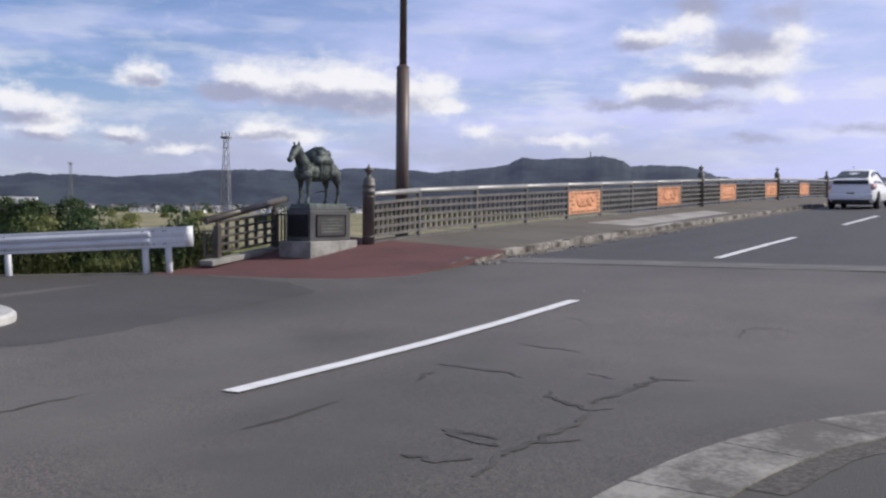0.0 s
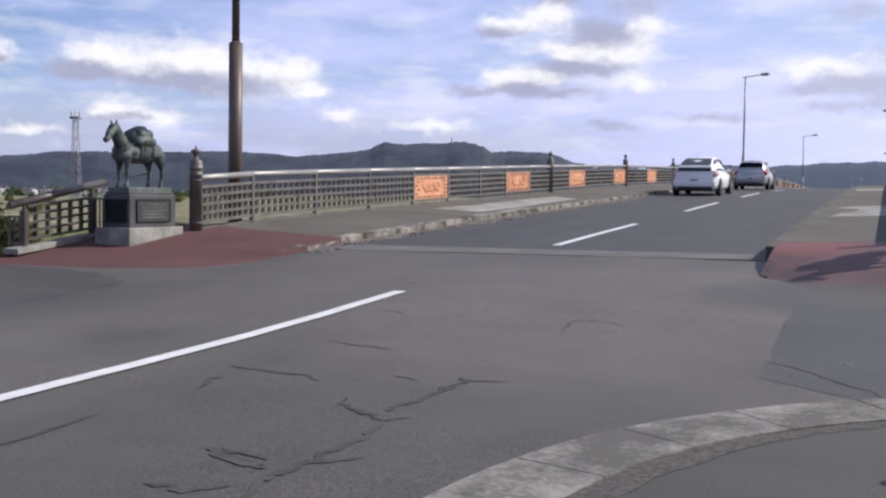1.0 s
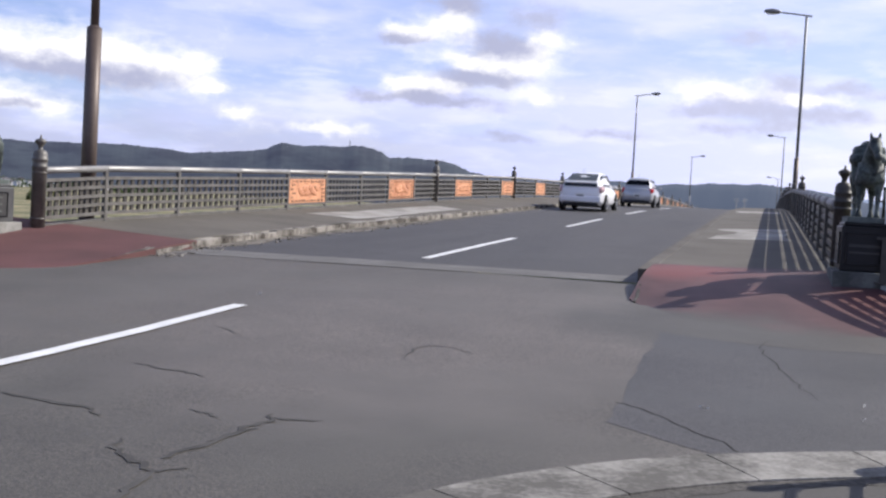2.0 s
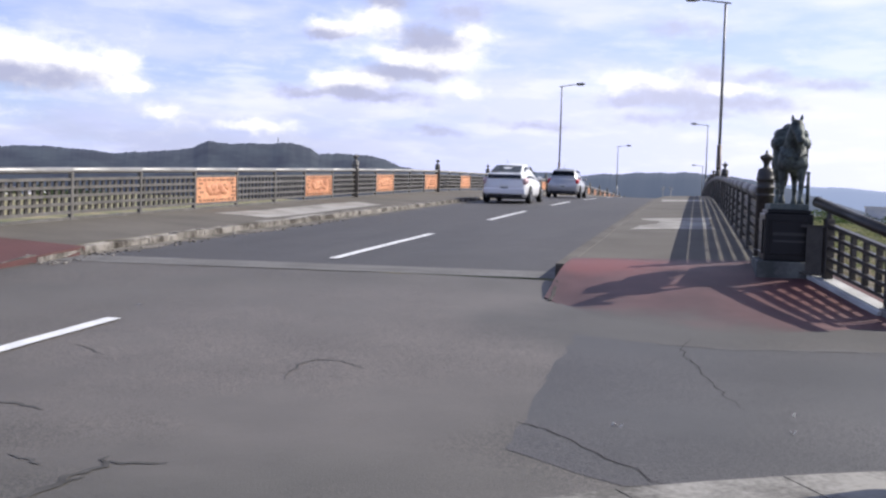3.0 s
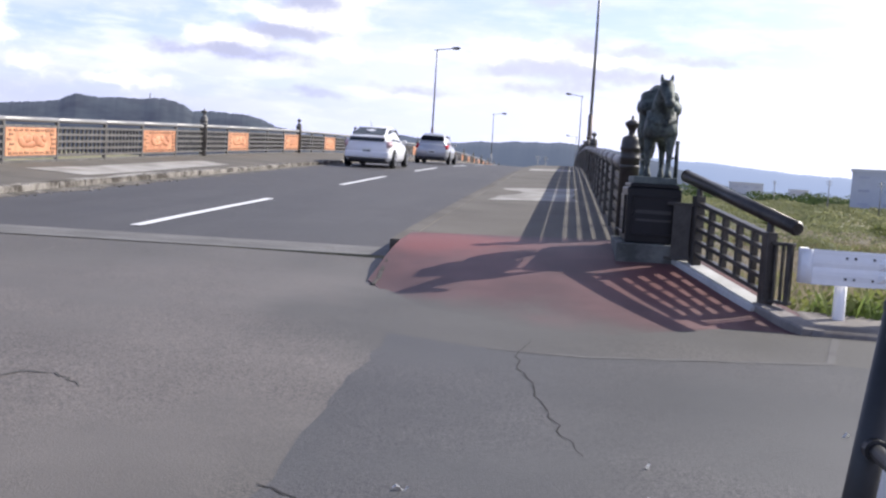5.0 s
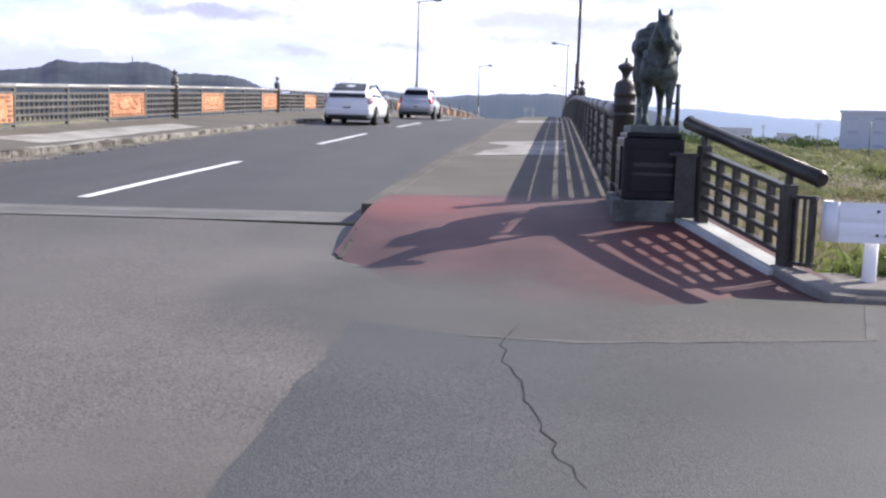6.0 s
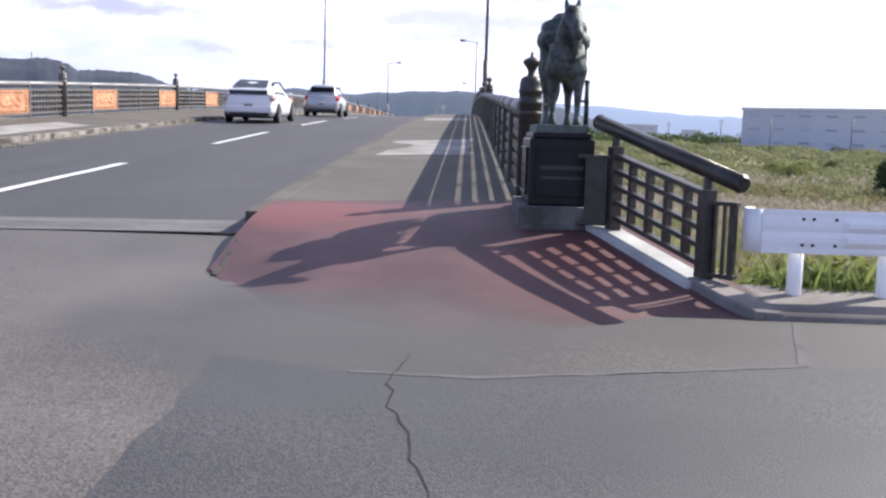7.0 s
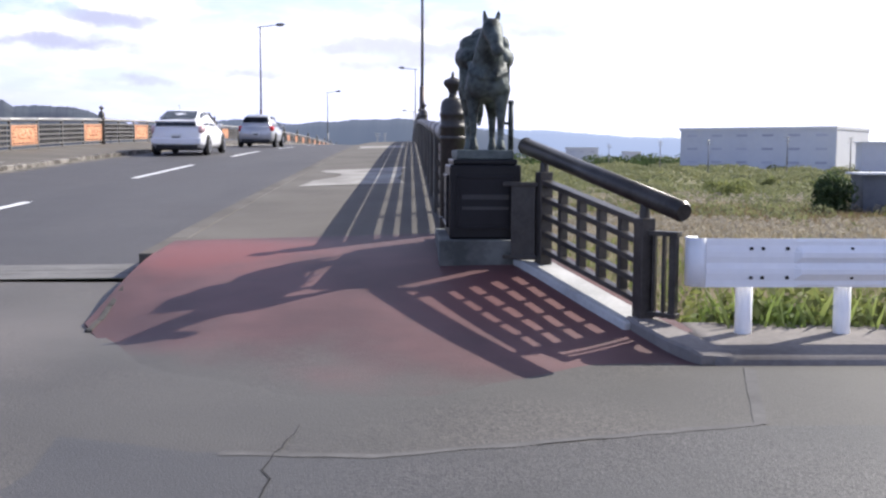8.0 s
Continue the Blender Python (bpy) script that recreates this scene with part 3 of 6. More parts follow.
strip("expansion_joint", KERB_L, KERB_R, lambda x: seam_y(x) - 0.26, lambda x: seam_y(x) + 0.50, 0.006, JOINT, "pale concrete expansion joint across the road", "joint")
strip("joint_gap", KERB_L, KERB_R, lambda x: seam_y(x) - 0.027, lambda x: seam_y(x) - 0.015, 0.009, TAR, "dark rubber filled gap in the expansion joint", "joint")
strip("joint_gap", KERB_L, KERB_R, lambda x: seam_y(x) + 0.15, lambda x: seam_y(x) + 0.166, 0.009, SEALED, "dark rubber filled gap in the expansion joint", "joint")
strip("joint_edge", KERB_L + 2.0, KERB_R, lambda x: seam_y(x) - 0.285, lambda x: seam_y(x) - 0.26, 0.008, TAR, "dark broken seam beside the expansion joint", "joint")


def footway(name, xs, y0, y1, height, material, label):
    ys = [y0 + (y1 - y0) * i / 300 for i in range(301)] if y1 - y0 > 50 else [y0 + (y1 - y0) * i / 24 for i in range(25)]
    return sheet(name, xs, lambda x: ys, height, material, label, "pavement")


footway("pavement_upstream", [-11.0, -10.6, -9.8, -9.0, KERB_L - 0.18], 16.3, BRIDGE_END, walk_l, WALK, "grey brown worn bridge footway beside the railing")
footway("pavement_downstream", [KERB_R + 0.18, -0.5, 0.3, 1.0, 1.55], 17.0, BRIDGE_END, walk_r, WALK, "grey brown worn bridge footway beside the railing")


def red_rows_r(x):
    lo = red_low_r(x)
    hi = 17.02 if x < 1.7 else max(red_low_r(x) + 0.5, 16.9 - (x - 1.7) * 3.2)
    return [lo + (hi - lo) * i / 24 for i in range(25)]


def red_rows_l(x):
    # worn red paving narrows towards the side road
    lo = min(red_low_l(x), 16.0)
    return [lo + (16.32 - lo) * i / 24 for i in range(25)]


def faded_red():
    """Red coloured asphalt, worn through to the old grey asphalt towards the road."""
    m = ASPHALT_OLD.copy()
    m.name = "worn_red_asphalt"
    t = m.node_tree
    b = t.nodes["Principled BSDF"]
    old = b.inputs["Base Color"].links[0].from_socket
    co = t.nodes.new("ShaderNodeTexCoord")

    def noise_of(scale, detail):
        n = t.nodes.new("ShaderNodeTexNoise")
        n.inputs["Scale"].default_value, n.inputs["Detail"].default_value = scale, detail
        t.links.new(co.outputs["Object"], n.inputs["Vector"])
        return n.outputs["Fac"]

    def spread(v, lo, hi):
        n = t.nodes.new("ShaderNodeMapRange")
        n.interpolation_type = "SMOOTHSTEP"
        n.inputs["From Min"].default_value, n.inputs["From Max"].default_value = lo, hi
        t.links.new(v, n.inputs["Value"])
        return n.outputs[0]

    def blend(fac, a, c):
        n = t.nodes.new("ShaderNodeMix")
        n.data_type = "RGBA"
        for k, v in ((0, fac), (6, a), (7, c)):
            if isinstance(v, tuple):
                n.inputs[k].default_value = (*v, 1)
            else:
                t.links.new(v, n.inputs[k])
        return n.outputs[2]

    red = blend(spread(noise_of(1.3, 6.0), 0.34, 0.66), (0.074, 0.035, 0.036), (0.126, 0.060, 0.060))
    red = blend(spread(noise_of(5.0, 5.0), 0.56, 0.76), red, (0.090, 0.050, 0.050))
    # fresh colour is left where few feet and wheels pass: the far corner and the foot of the pedestal
    warp = t.nodes.new("ShaderNodeVectorMath")
    warp.operation = "MULTIPLY_ADD"
    wn = t.nodes.new("ShaderNodeTexNoise")
    wn.inputs["Scale"].default_value, wn.inputs["Detail"].default_value = 2.2, 5.0
    t.links.new(co.outputs["Object"], wn.inputs["Vector"])
    t.links.new(wn.outputs["Color"], warp.inputs[0])
    warp.inputs[1].default_value = (0.7, 0.7, 0.0)
    t.links.new(co.outputs["Object"], warp.inputs[2])
    for cx, cy, near, wide, fresh in ((-0.35, 16.55, 0.25, 1.15, (0.185, 0.058, 0.054)), (2.05, 15.0, 0.3, 1.05, (0.125, 0.046, 0.044))):
        gap = t.nodes.new("ShaderNodeVectorMath")
        gap.operation = "MULTIPLY"
        t.links.new(warp.outputs[0], gap.inputs[0])
        gap.inputs[1].default_value = (1, 1, 0)
        dist = t.nodes.new("ShaderNodeVectorMath")
        dist.operation = "DISTANCE"
        t.links.new(gap.outputs[0], dist.inputs[0])
        dist.inputs[1].default_value = (cx, cy, 0)
        red = blend(spread(dist.outputs["Value"], wide, near), red, fresh)
    sep = t.nodes.new("ShaderNodeSeparateXYZ")
    t.links.new(co.outputs["Object"], sep.inputs[0])
    far = t.nodes.new("ShaderNodeMath")
    far.operation = "MULTIPLY_ADD"
    t.links.new(noise_of(1.1, 6.0), far.inputs[0])
    far.inputs[1].default_value = 2.4
    # the red lasts longer beside the balustrade
    side = t.nodes.new("ShaderNodeMath")
    side.operation = "MULTIPLY_ADD"
    t.links.new(sep.outputs[0], side.inputs[0])
    side.inputs[1].default_value = 0.35
    t.links.new(sep.outputs[1], side.inputs[2])
    t.links.new(side.outputs[0], far.inputs[2])
    t.links.new(blend(spread(far.outputs[0], 14.0, 15.2), old, red), b.inputs["Base Color"])
    return m


RED_WORN = faded_red()
sheet("pavement_red_downstream", [KERB_R + 0.11 + i * 0.12 for i in range(33)], red_rows_r, lambda x, y: walk_r(x, y) - 0.004 + 0.014 * smooth((y - red_low_r(x)) / 1.0), RED_WORN,
      "faded red asphalt ramp up to the footway", "pavement", thickness=-0.3)
sheet("pavement_red_upstream", [-12.0 + i * 0.19 for i in range(21)], red_rows_l, lambda x, y: walk_l(x, y) - 0.006 + 0.016 * smooth((y - min(red_low_l(x), 16.0)) / 0.3), RED,
      "dull red asphalt ramp up to the footway", "pavement", thickness=-0.3)


bm = bmesh.new()
loft(bm, [[(x, 17.0, walk_r(x, 17.0) + 0.004), (x, 17.05, walk_r(x, 17.05) + 0.004), (x, 17.05, walk_r(x, 17.05) - 0.03), (x, 17.0, walk_r(x, 17.0) - 0.03)] for x in (-0.15, 0.2, 0.6, 1.0, 1.25)])
tagged(part("footway_joint", bm, TAR), "dark open joint across the footway", "joint", "", "structure")


# broken dark kerb stones along the open side of the downstream ramp
edge_kerb = thing("ramp_edge", Matrix(), "broken dark kerb stones along the side of the red ramp", "kerb", "", "structure")
rng = random.Random(63)
y = 14.15
while y < 16.35:
    L = rng.uniform(0.16, 0.34)
    wide = rng.uniform(0.045, 0.060)
    rings = []
    for v in (y - 0.004, y + 0.012, y + L - 0.012, y + L - 0.001):
        x = -1.188 + 0.05 * smooth((15.3 - v) / 1.1) + rng.uniform(-0.008, 0.006)
        z = walk_r(-1.15, v) + rng.uniform(0.002, 0.009) - (0.006 if v < y or v > y + L - 0.01 else 0)
        low = min(z - 0.05, road(v) - 0.05)
        rings.append([(x - wide / 2, v, low), (x - wide / 2 + 0.006, v, z - 0.012), (x - wide / 2 + 0.016, v, z), (x + wide / 2, v, z), (x + wide / 2, v, low)])
    bm = bmesh.new()
    loft(bm, rings)
    part("kerb_stone", bm, STAINED_KERB, edge_kerb)
    y += L


# overlays of newer asphalt
def overlay(name, corners, lift, material, label, ragged=0.035):
    """A patch whose outline wanders a little between its corners."""
    rng = random.Random(name)
    pts = []
    for (x0, y0), (x1, y1) in zip(corners, corners[1:] + corners[:1]):
        n = max(2, int(math.hypot(x1 - x0, y1 - y0) / 0.22))
        for i in range(n):
            s = i / n
            pts.append((x0 + (x1 - x0) * s + rng.uniform(-ragged, ragged), y0 + (y1 - y0) * s + rng.uniform(-ragged, ragged)))
    bm = bmesh.new()
    bm.faces.new([bm.verts.new((x, y, 0)) for x, y in pts])
    bmesh.ops.triangulate(bm, faces=bm.faces)
    lo, hi = min(p[1] for p in pts), max(p[1] for p in pts)
    y = lo + 0.5
    while y < hi:
        bmesh.ops.bisect_plane(bm, geom=bm.verts[:] + bm.edges[:] + bm.faces[:], plane_co=(0, y, 0), plane_no=(0, 1, 0))
        y += 0.5
    for v in bm.verts:
        v.co.z = road(v.co.y) + lift
    return tagged(part(name, bm, material), label, "road", "", "structure")


overlay("asphalt_patch", [(-0.60, 12.05), (-0.62, 10.2), (-0.55, 8.15), (0.1, 7.65), (1.5, 8.35), (4.0, 9.1), (14.0, 9.3), (14.0, 12.15), (2.45, 12.15), (1.4, 11.9), (0.7, 11.74), (0.0, 11.8)], 0.002, ASPHALT_DARK, "darker newer asphalt patch on the road", 0.03)
overlay("asphalt_patch", [(-11.3, 11.9), (-9.3, 11.65), (-8.15, 10.8), (-8.05, 9.0), (-8.0, 8.0), (-7.85, 7.1), (-7.85, 6.3), (-8.1, 5.7), (-10.0, 4.4), (-20.0, 2.6), (-20.0, 7.3), (-14.0, 10.6)], 0.002, SIDE_ROAD, "darker newer asphalt of the side road", 0.07)


def ribbon(name, pts, width, material, label, wander=0.05, seed=1, lift=0.004, least=0.45):
    """A narrow sealed crack that wanders between a few points and thins out at its ends."""
    rng = random.Random(seed)
    line = []
    for (x0, y0), (x1, y1) in zip(pts, pts[1:]):
        n = max(3, int(math.hypot(x1 - x0, y1 - y0) / 0.09))
        for i in range(n):
            line.append(Vector((x0 + (x1 - x0) * i / n + rng.uniform(-wander, wander) * 0.5, y0 + (y1 - y0) * i / n + rng.uniform(-wander, wander) * 0.5, 0)))
    line.append(Vector((*pts[-1], 0)))
    bm = bmesh.new()
    rows = []
    for i, p in enumerate(line):
        d = (line[min(i + 1, len(line) - 1)] - line[max(i - 1, 0)]).normalized()
        w = width * rng.uniform(least, 1.0) * (1.0 if least > 0.6 else 0.35 + 0.65 * min(1.0, 4 * min(i, len(line) - 1 - i) / len(line)))
        s = Vector((-d.y, d.x, 0)) * w / 2
        rows.append([bm.verts.new((q.x, q.y, road(q.y) + lift)) for q in (p - s, p + s)])
    for a, b in zip(rows, rows[1:]):
        bm.faces.new((a[0], a[1], b[1], b[0]))
    return tagged(part(name, bm, material), label, "crack", "sealed cracks in the road", "structure")


CRACK = "dark sealed crack in the asphalt"
CRACKS = [
    ([(-2.30, 4.3), (-2.33, 4.58), (-2.39, 4.77), (-2.37, 4.85), (-2.32, 5.10), (-2.34, 5.35), (-2.29, 5.58), (-2.33, 5.77), (-2.38, 6.0)], 0.075),
    ([(-2.86, 6.45), (-2.80, 6.28), (-2.62, 6.16), (-2.47, 6.05), (-2.34, 6.02), (-2.26, 6.12)], 0.05),
    ([(-2.47, 6.20), (-2.44, 6.40), (-2.39, 6.72), (-2.34, 7.0)], 0.06),
    ([(-2.92, 5.08), (-2.76, 5.02), (-2.58, 4.94), (-2.46, 4.90)], 0.10),
    ([(-2.89, 5.10), (-2.73, 5.08), (-2.53, 5.03)], 0.05),
    ([(-2.85, 4.50), (-2.75, 4.49), (-2.60, 4.45), (-2.45, 4.60)], 0.06),
    ([(-2.34, 5.04), (-2.22, 5.13), (-2.13, 5.25)], 0.045),
    ([(-3.87, 6.31), (-3.96, 6.57), (-3.95, 6.72)], 0.05),
    ([(-4.11, 7.06), (-3.77, 7.01), (-3.48, 6.97), (-3.26, 6.84)], 0.055),
    ([(-3.96, 4.50), (-3.90, 4.89), (-3.93, 5.45)], 0.045),
    ([(-5.59, 3.9), (-5.60, 4.42), (-5.58, 4.85)], 0.04),
    ([(-2.43, 6.60), (-2.40, 6.85), (-2.41, 7.05), (-2.37, 7.17), (-2.43, 7.36)], 0.055),
    ([(-2.40, 7.22), (-2.25, 7.30), (-2.10, 7.34)], 0.035),
    ([(0.36, 12.15), (0.33, 11.6), (0.34, 11.25), (0.42, 10.9), (0.52, 10.4), (0.6, 10.05), (0.73, 9.55)], 0.012),
    ([(-0.61, 8.74), (-0.50, 8.72), (-0.38, 8.59), (-0.25, 8.45), (-0.10, 8.25), (0.12, 7.97), (0.3, 7.75)], 0.018),
]
for i, (pts, width) in enumerate(CRACKS):
    fresh = i >= len(CRACKS) - 2
    ribbon("road_crack", pts, width * 0.95, OPEN_CRACK if fresh else SEALED, CRACK, 0.06 if fresh else 0.05, 10 + i, 0.0045)
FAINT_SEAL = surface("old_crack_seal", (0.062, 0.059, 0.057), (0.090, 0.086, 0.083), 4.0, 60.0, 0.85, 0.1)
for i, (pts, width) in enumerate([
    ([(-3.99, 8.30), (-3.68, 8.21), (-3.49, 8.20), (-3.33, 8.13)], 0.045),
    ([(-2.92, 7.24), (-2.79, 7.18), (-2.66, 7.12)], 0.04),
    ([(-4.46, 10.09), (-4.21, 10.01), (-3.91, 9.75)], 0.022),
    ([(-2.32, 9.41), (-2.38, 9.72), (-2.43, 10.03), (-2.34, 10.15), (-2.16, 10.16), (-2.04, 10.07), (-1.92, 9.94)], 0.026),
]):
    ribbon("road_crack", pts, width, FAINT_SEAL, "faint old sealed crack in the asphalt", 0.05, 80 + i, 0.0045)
PALE_LINE = surface("pale_joint_mortar", (0.078, 0.074, 0.072), (0.128, 0.122, 0.118), 3.0, 40.0, 0.9, 0.05)
ribbon("patch_seam", [(0.1, 11.78), (0.72, 11.74), (1.4, 11.9), (2.45, 12.17)], 0.055, PALE_LINE, "pale seam round an asphalt patch", 0.02, 41, 0.0042, 0.65)
ribbon("patch_seam", [(2.46, 12.17), (2.74, 13.2)], 0.065, PALE_LINE, "pale seam round an asphalt patch", 0.006, 42, 0.0035, 0.85)


# centre line: dashes of 6 m with gaps of 6 m
def dash(y0, length):
    bm = bmesh.new()
    rng = random.Random(int(y0 * 10))
    n = 16
    rows = []
    for i in range(n + 1):
        y = y0 + length * i / n
        j = rng.uniform(-0.006, 0.006)
        rows.append([bm.verts.new((AXIS + s * 0.075 + j, y, road(y) + 0.012)) for s in (-1, 1)])
    for a, b in zip(rows, rows[1:]):
        bm.faces.new((a[0], a[1], b[1], b[0]))
    ob = part("centre_line", bm, PAINT)
    return tagged(ob, "white painted dash of the centre line on asphalt", "road marking", "centre line dashes", "structure")


for k in range(-2, 16):
    dash(5.33 + 12.0 * k, 6.0)


# kerbed islands near the camera and on the side road
def island(name, outline, height, rim, label, stone):
    """A kerbed island: a raised concrete rim round a fill of old asphalt. outline runs anticlockwise."""
    base = thing(name, Matrix(), label, "traffic island", "", "structure")
    pts = [Vector((x, y, 0)) for x, y in outline]
    n = len(pts)
    centre = sum(pts, Vector()) / n
    ins = []
    for i, p in enumerate(pts):
        d = (pts[(i + 1) % n] - pts[i - 1]).normalized()
        inward = Vector((-d.y, d.x, 0))
        if inward.dot(centre - p) < 0:
            inward = -inward
        ins.append(p + inward * rim)
    # rim: cast stones of about a metre, a narrow joint between them
    rows = []
    for i in range(n):
        p0, p1, q0, q1 = pts[i], pts[(i + 1) % n], ins[i], ins[(i + 1) % n]
        steps = max(1, int(round((p1 - p0).length / 0.25)))
        for k in range(steps):
            rows.append((p0.lerp(p1, k / steps), q0.lerp(q1, k / steps)))
    total = len(rows)
    k = 0
    while k < total:
        count = min(4, total - k)
        bm = bmesh.new()
        rings = []
        for step in range(count + 1):
            f = k + step + (0.025 if step == 0 else (-0.025 if step == count else 0.0))
            a, b_, w = rows[int(f) % total], rows[(int(f) + 1) % total], f - int(f)
            p, q = a[0].lerp(b_[0], w), a[1].lerp(b_[1], w)
            bev = (q - p).normalized() * 0.04
            z0, z1 = road(p.y), road(q.y)
            rings.append([(p.x, p.y, z0 - 0.06), (p.x, p.y, z0 + height - 0.03), (p.x + bev.x, p.y + bev.y, z0 + height), (q.x, q.y, z1 + height), (q.x, q.y, z1 - 0.06)])
        loft(bm, rings)
        part("kerb_stone", bm, stone, base)
        k += count
    bm = bmesh.new()
    bm.faces.new([bm.verts.new((q.x, q.y, road(q.y) + height - 0.012)) for q in ins])
    bmesh.ops.triangulate(bm, faces=bm.faces)
    part("fill", bm, SIDE_ROAD, base, "grey asphalt fill")
    return base


# the near corner bulges round the camera's side of the road
corner = [(-1.66, 3.2), (-1.63, 4.2), (-1.48, 5.18), (-1.19, 6.01), (-0.75, 6.70), (-0.13, 7.34), (0.62, 7.84), (1.46, 8.27), (2.6, 8.64), (4.5, 9.0)]
arc = []
for i in range(len(corner) - 1):
    p0, p1, p2, p3 = (Vector(corner[min(max(j, 0), len(corner) - 1)]) for j in (i - 1, i, i + 1, i + 2))
    for k in range(4):
        u = k / 4
        q = 0.5 * (2 * p1 + (p2 - p0) * u + (2 * p0 - 5 * p1 + 4 * p2 - p3) * u * u + (3 * p1 - p0 - 3 * p2 + p3) * u ** 3)
        arc.append((q.x, q.y))
arc += [(4.5, 9.0), (12.0, 9.2), (12.0, -12.0), (-1.7, -12.0), (-1.72, 0.0)]
island("traffic_island", arc[::-1], 0.05, 0.52, "low concrete kerb round an asphalt corner", CONCRETE)
# grit that lies against the inside of the kerb
ribbon("kerb_grit", [(-1.02, 4.6), (-0.88, 5.3), (-0.62, 6.0), (-0.2, 6.62), (0.35, 7.12), (1.1, 7.58)], 0.34, GRIT, "dark loose grit beside the kerb", 0.03, 71, 0.0405, 0.8)
nose = []
for i in range(19):
    a = radians(-80 + 160 * i / 18)
    nose.append((-10.75 + 1.6 * math.cos(a), 6.6 + 1.1 * math.sin(a)))
nose += [(-16.0, 5.2), (-16.0, 3.0)]
island("traffic_island", nose, 0.10, 0.35, "rounded pale concrete kerb nose on the side road", SILL)


# ---------------------------------------------------------------- pedestals and horse statues
def horse_mesh(pack):
    """A standing pack horse, facing -y, about one metre high at the ears; hooves at z = 0."""
    bm = bmesh.new()

    def limb(points):
        for (p, r), (q, s) in zip(points, points[1:]):
            p, q = Vector(p), Vector(q)
            n = max(2, int((q - p).length / (0.35 * max(min(r, s), 0.012))))
            for i in range(n + 1):
                f = i / n
                bmesh.ops.create_icosphere(bm, subdivisions=2, radius=r + (s - r) * f, matrix=Matrix.Translation(p.lerp(q, f)))

    # barrel, rump, chest
    limb([((0, -0.33, 0.53), 0.150), ((0, -0.15, 0.53), 0.168), ((0, 0.12, 0.54), 0.172), ((0, 0.33, 0.57), 0.160), ((0, 0.42, 0.55), 0.13)])
    limb([((-0.045, -0.39, 0.50), 0.12), ((0, -0.40, 0.62), 0.115)])
    limb([((0.045, -0.39, 0.50), 0.12), ((0, -0.38, 0.64), 0.12)])
    # neck and head
    limb([((0, -0.36, 0.62), 0.13), ((0, -0.46, 0.75), 0.105), ((0.01, -0.56, 0.86), 0.082), ((0.015, -0.59, 0.89), 0.074)])
    limb([((0.015, -0.60, 0.885), 0.078), ((0.03, -0.70, 0.80), 0.062), ((0.04, -0.745, 0.74), 0.048), ((0.042, -0.79, 0.71), 0.050)])
    for s in (-1, 1):
        limb([((s * 0.042 + 0.01, -0.57, 0.94), 0.024), ((s * 0.050 + 0.01, -0.575, 0.985), 0.020), ((s * 0.054 + 0.01, -0.58, 1.02), 0.009)])
    # mane
    limb([((0, -0.50, 0.95), 0.03), ((0, -0.42, 0.86), 0.035), ((0, -0.34, 0.76), 0.035)])
    # legs
    for s, step in ((-1, 0.03), (1, -0.03)):
        limb([((s * 0.100, -0.35 + step, 0.46), 0.078), ((s * 0.104, -0.35 + step, 0.33), 0.046), ((s * 0.102, -0.36 + step, 0.25), 0.036), ((s * 0.10, -0.35 + step, 0.10), 0.024),
              ((s * 0.10, -0.37 + step, 0.045), 0.034), ((s * 0.10, -0.38 + step, 0.012), 0.042)])
        limb([((s * 0.092, 0.35 - step, 0.50), 0.105), ((s * 0.100, 0.40 - step, 0.36), 0.058), ((s * 0.10, 0.43 - step, 0.28), 0.038), ((s * 0.10, 0.41 - step, 0.10), 0.026),
              ((s * 0.10, 0.39 - step, 0.045), 0.035), ((s * 0.10, 0.385 - step, 0.012), 0.043)])
    # tail
    limb([((0, 0.50, 0.62), 0.04), ((0, 0.57, 0.50), 0.045), ((0, 0.58, 0.32), 0.04), ((0, 0.57, 0.22), 0.015)])
    # the pack: a high saddle with a bale on each flank
    if pack:
        limb([((0, -0.10, 0.78), 0.12), ((0, 0.12, 0.78), 0.125)])
        limb([((-0.03, 0.0, 0.88), 0.085), ((0.04, 0.06, 0.89), 0.08)])
        for s in (-1, 1):
            limb([((s * 0.128, -0.14, 0.71), 0.082), ((s * 0.138, 0.0, 0.725), 0.100), ((s * 0.13, 0.16, 0.71), 0.082)])
            limb([((s * 0.12, -0.08, 0.82), 0.075), ((s * 0.12, 0.10, 0.83), 0.08)])
            # saddle cloth and girths over the flank
            for j in range(5):
                limb([((s * 0.165, -0.12 + 0.07 * j, 0.64), 0.030), ((s * 0.168, -0.12 + 0.07 * j, 0.50), 0.026), ((s * 0.15, -0.12 + 0.07 * j, 0.40 + 0.02 * (j % 2)), 0.018)])
            limb([((s * 0.13, -0.30, 0.66), 0.022), ((s * 0.13, -0.44, 0.58), 0.020), ((s * 0.05, -0.52, 0.54), 0.018)])
        limb([((-0.16, -0.10, 0.86), 0.022), ((0, -0.10, 0.91), 0.03), ((0.16, -0.10, 0.86), 0.022)])
        # hobble rope across the legs
        limb([((-0.10, -0.30, 0.21), 0.013), ((-0.14, 0.02, 0.17), 0.013), ((-0.12, 0.46, 0.24), 0.013)])
    return bm


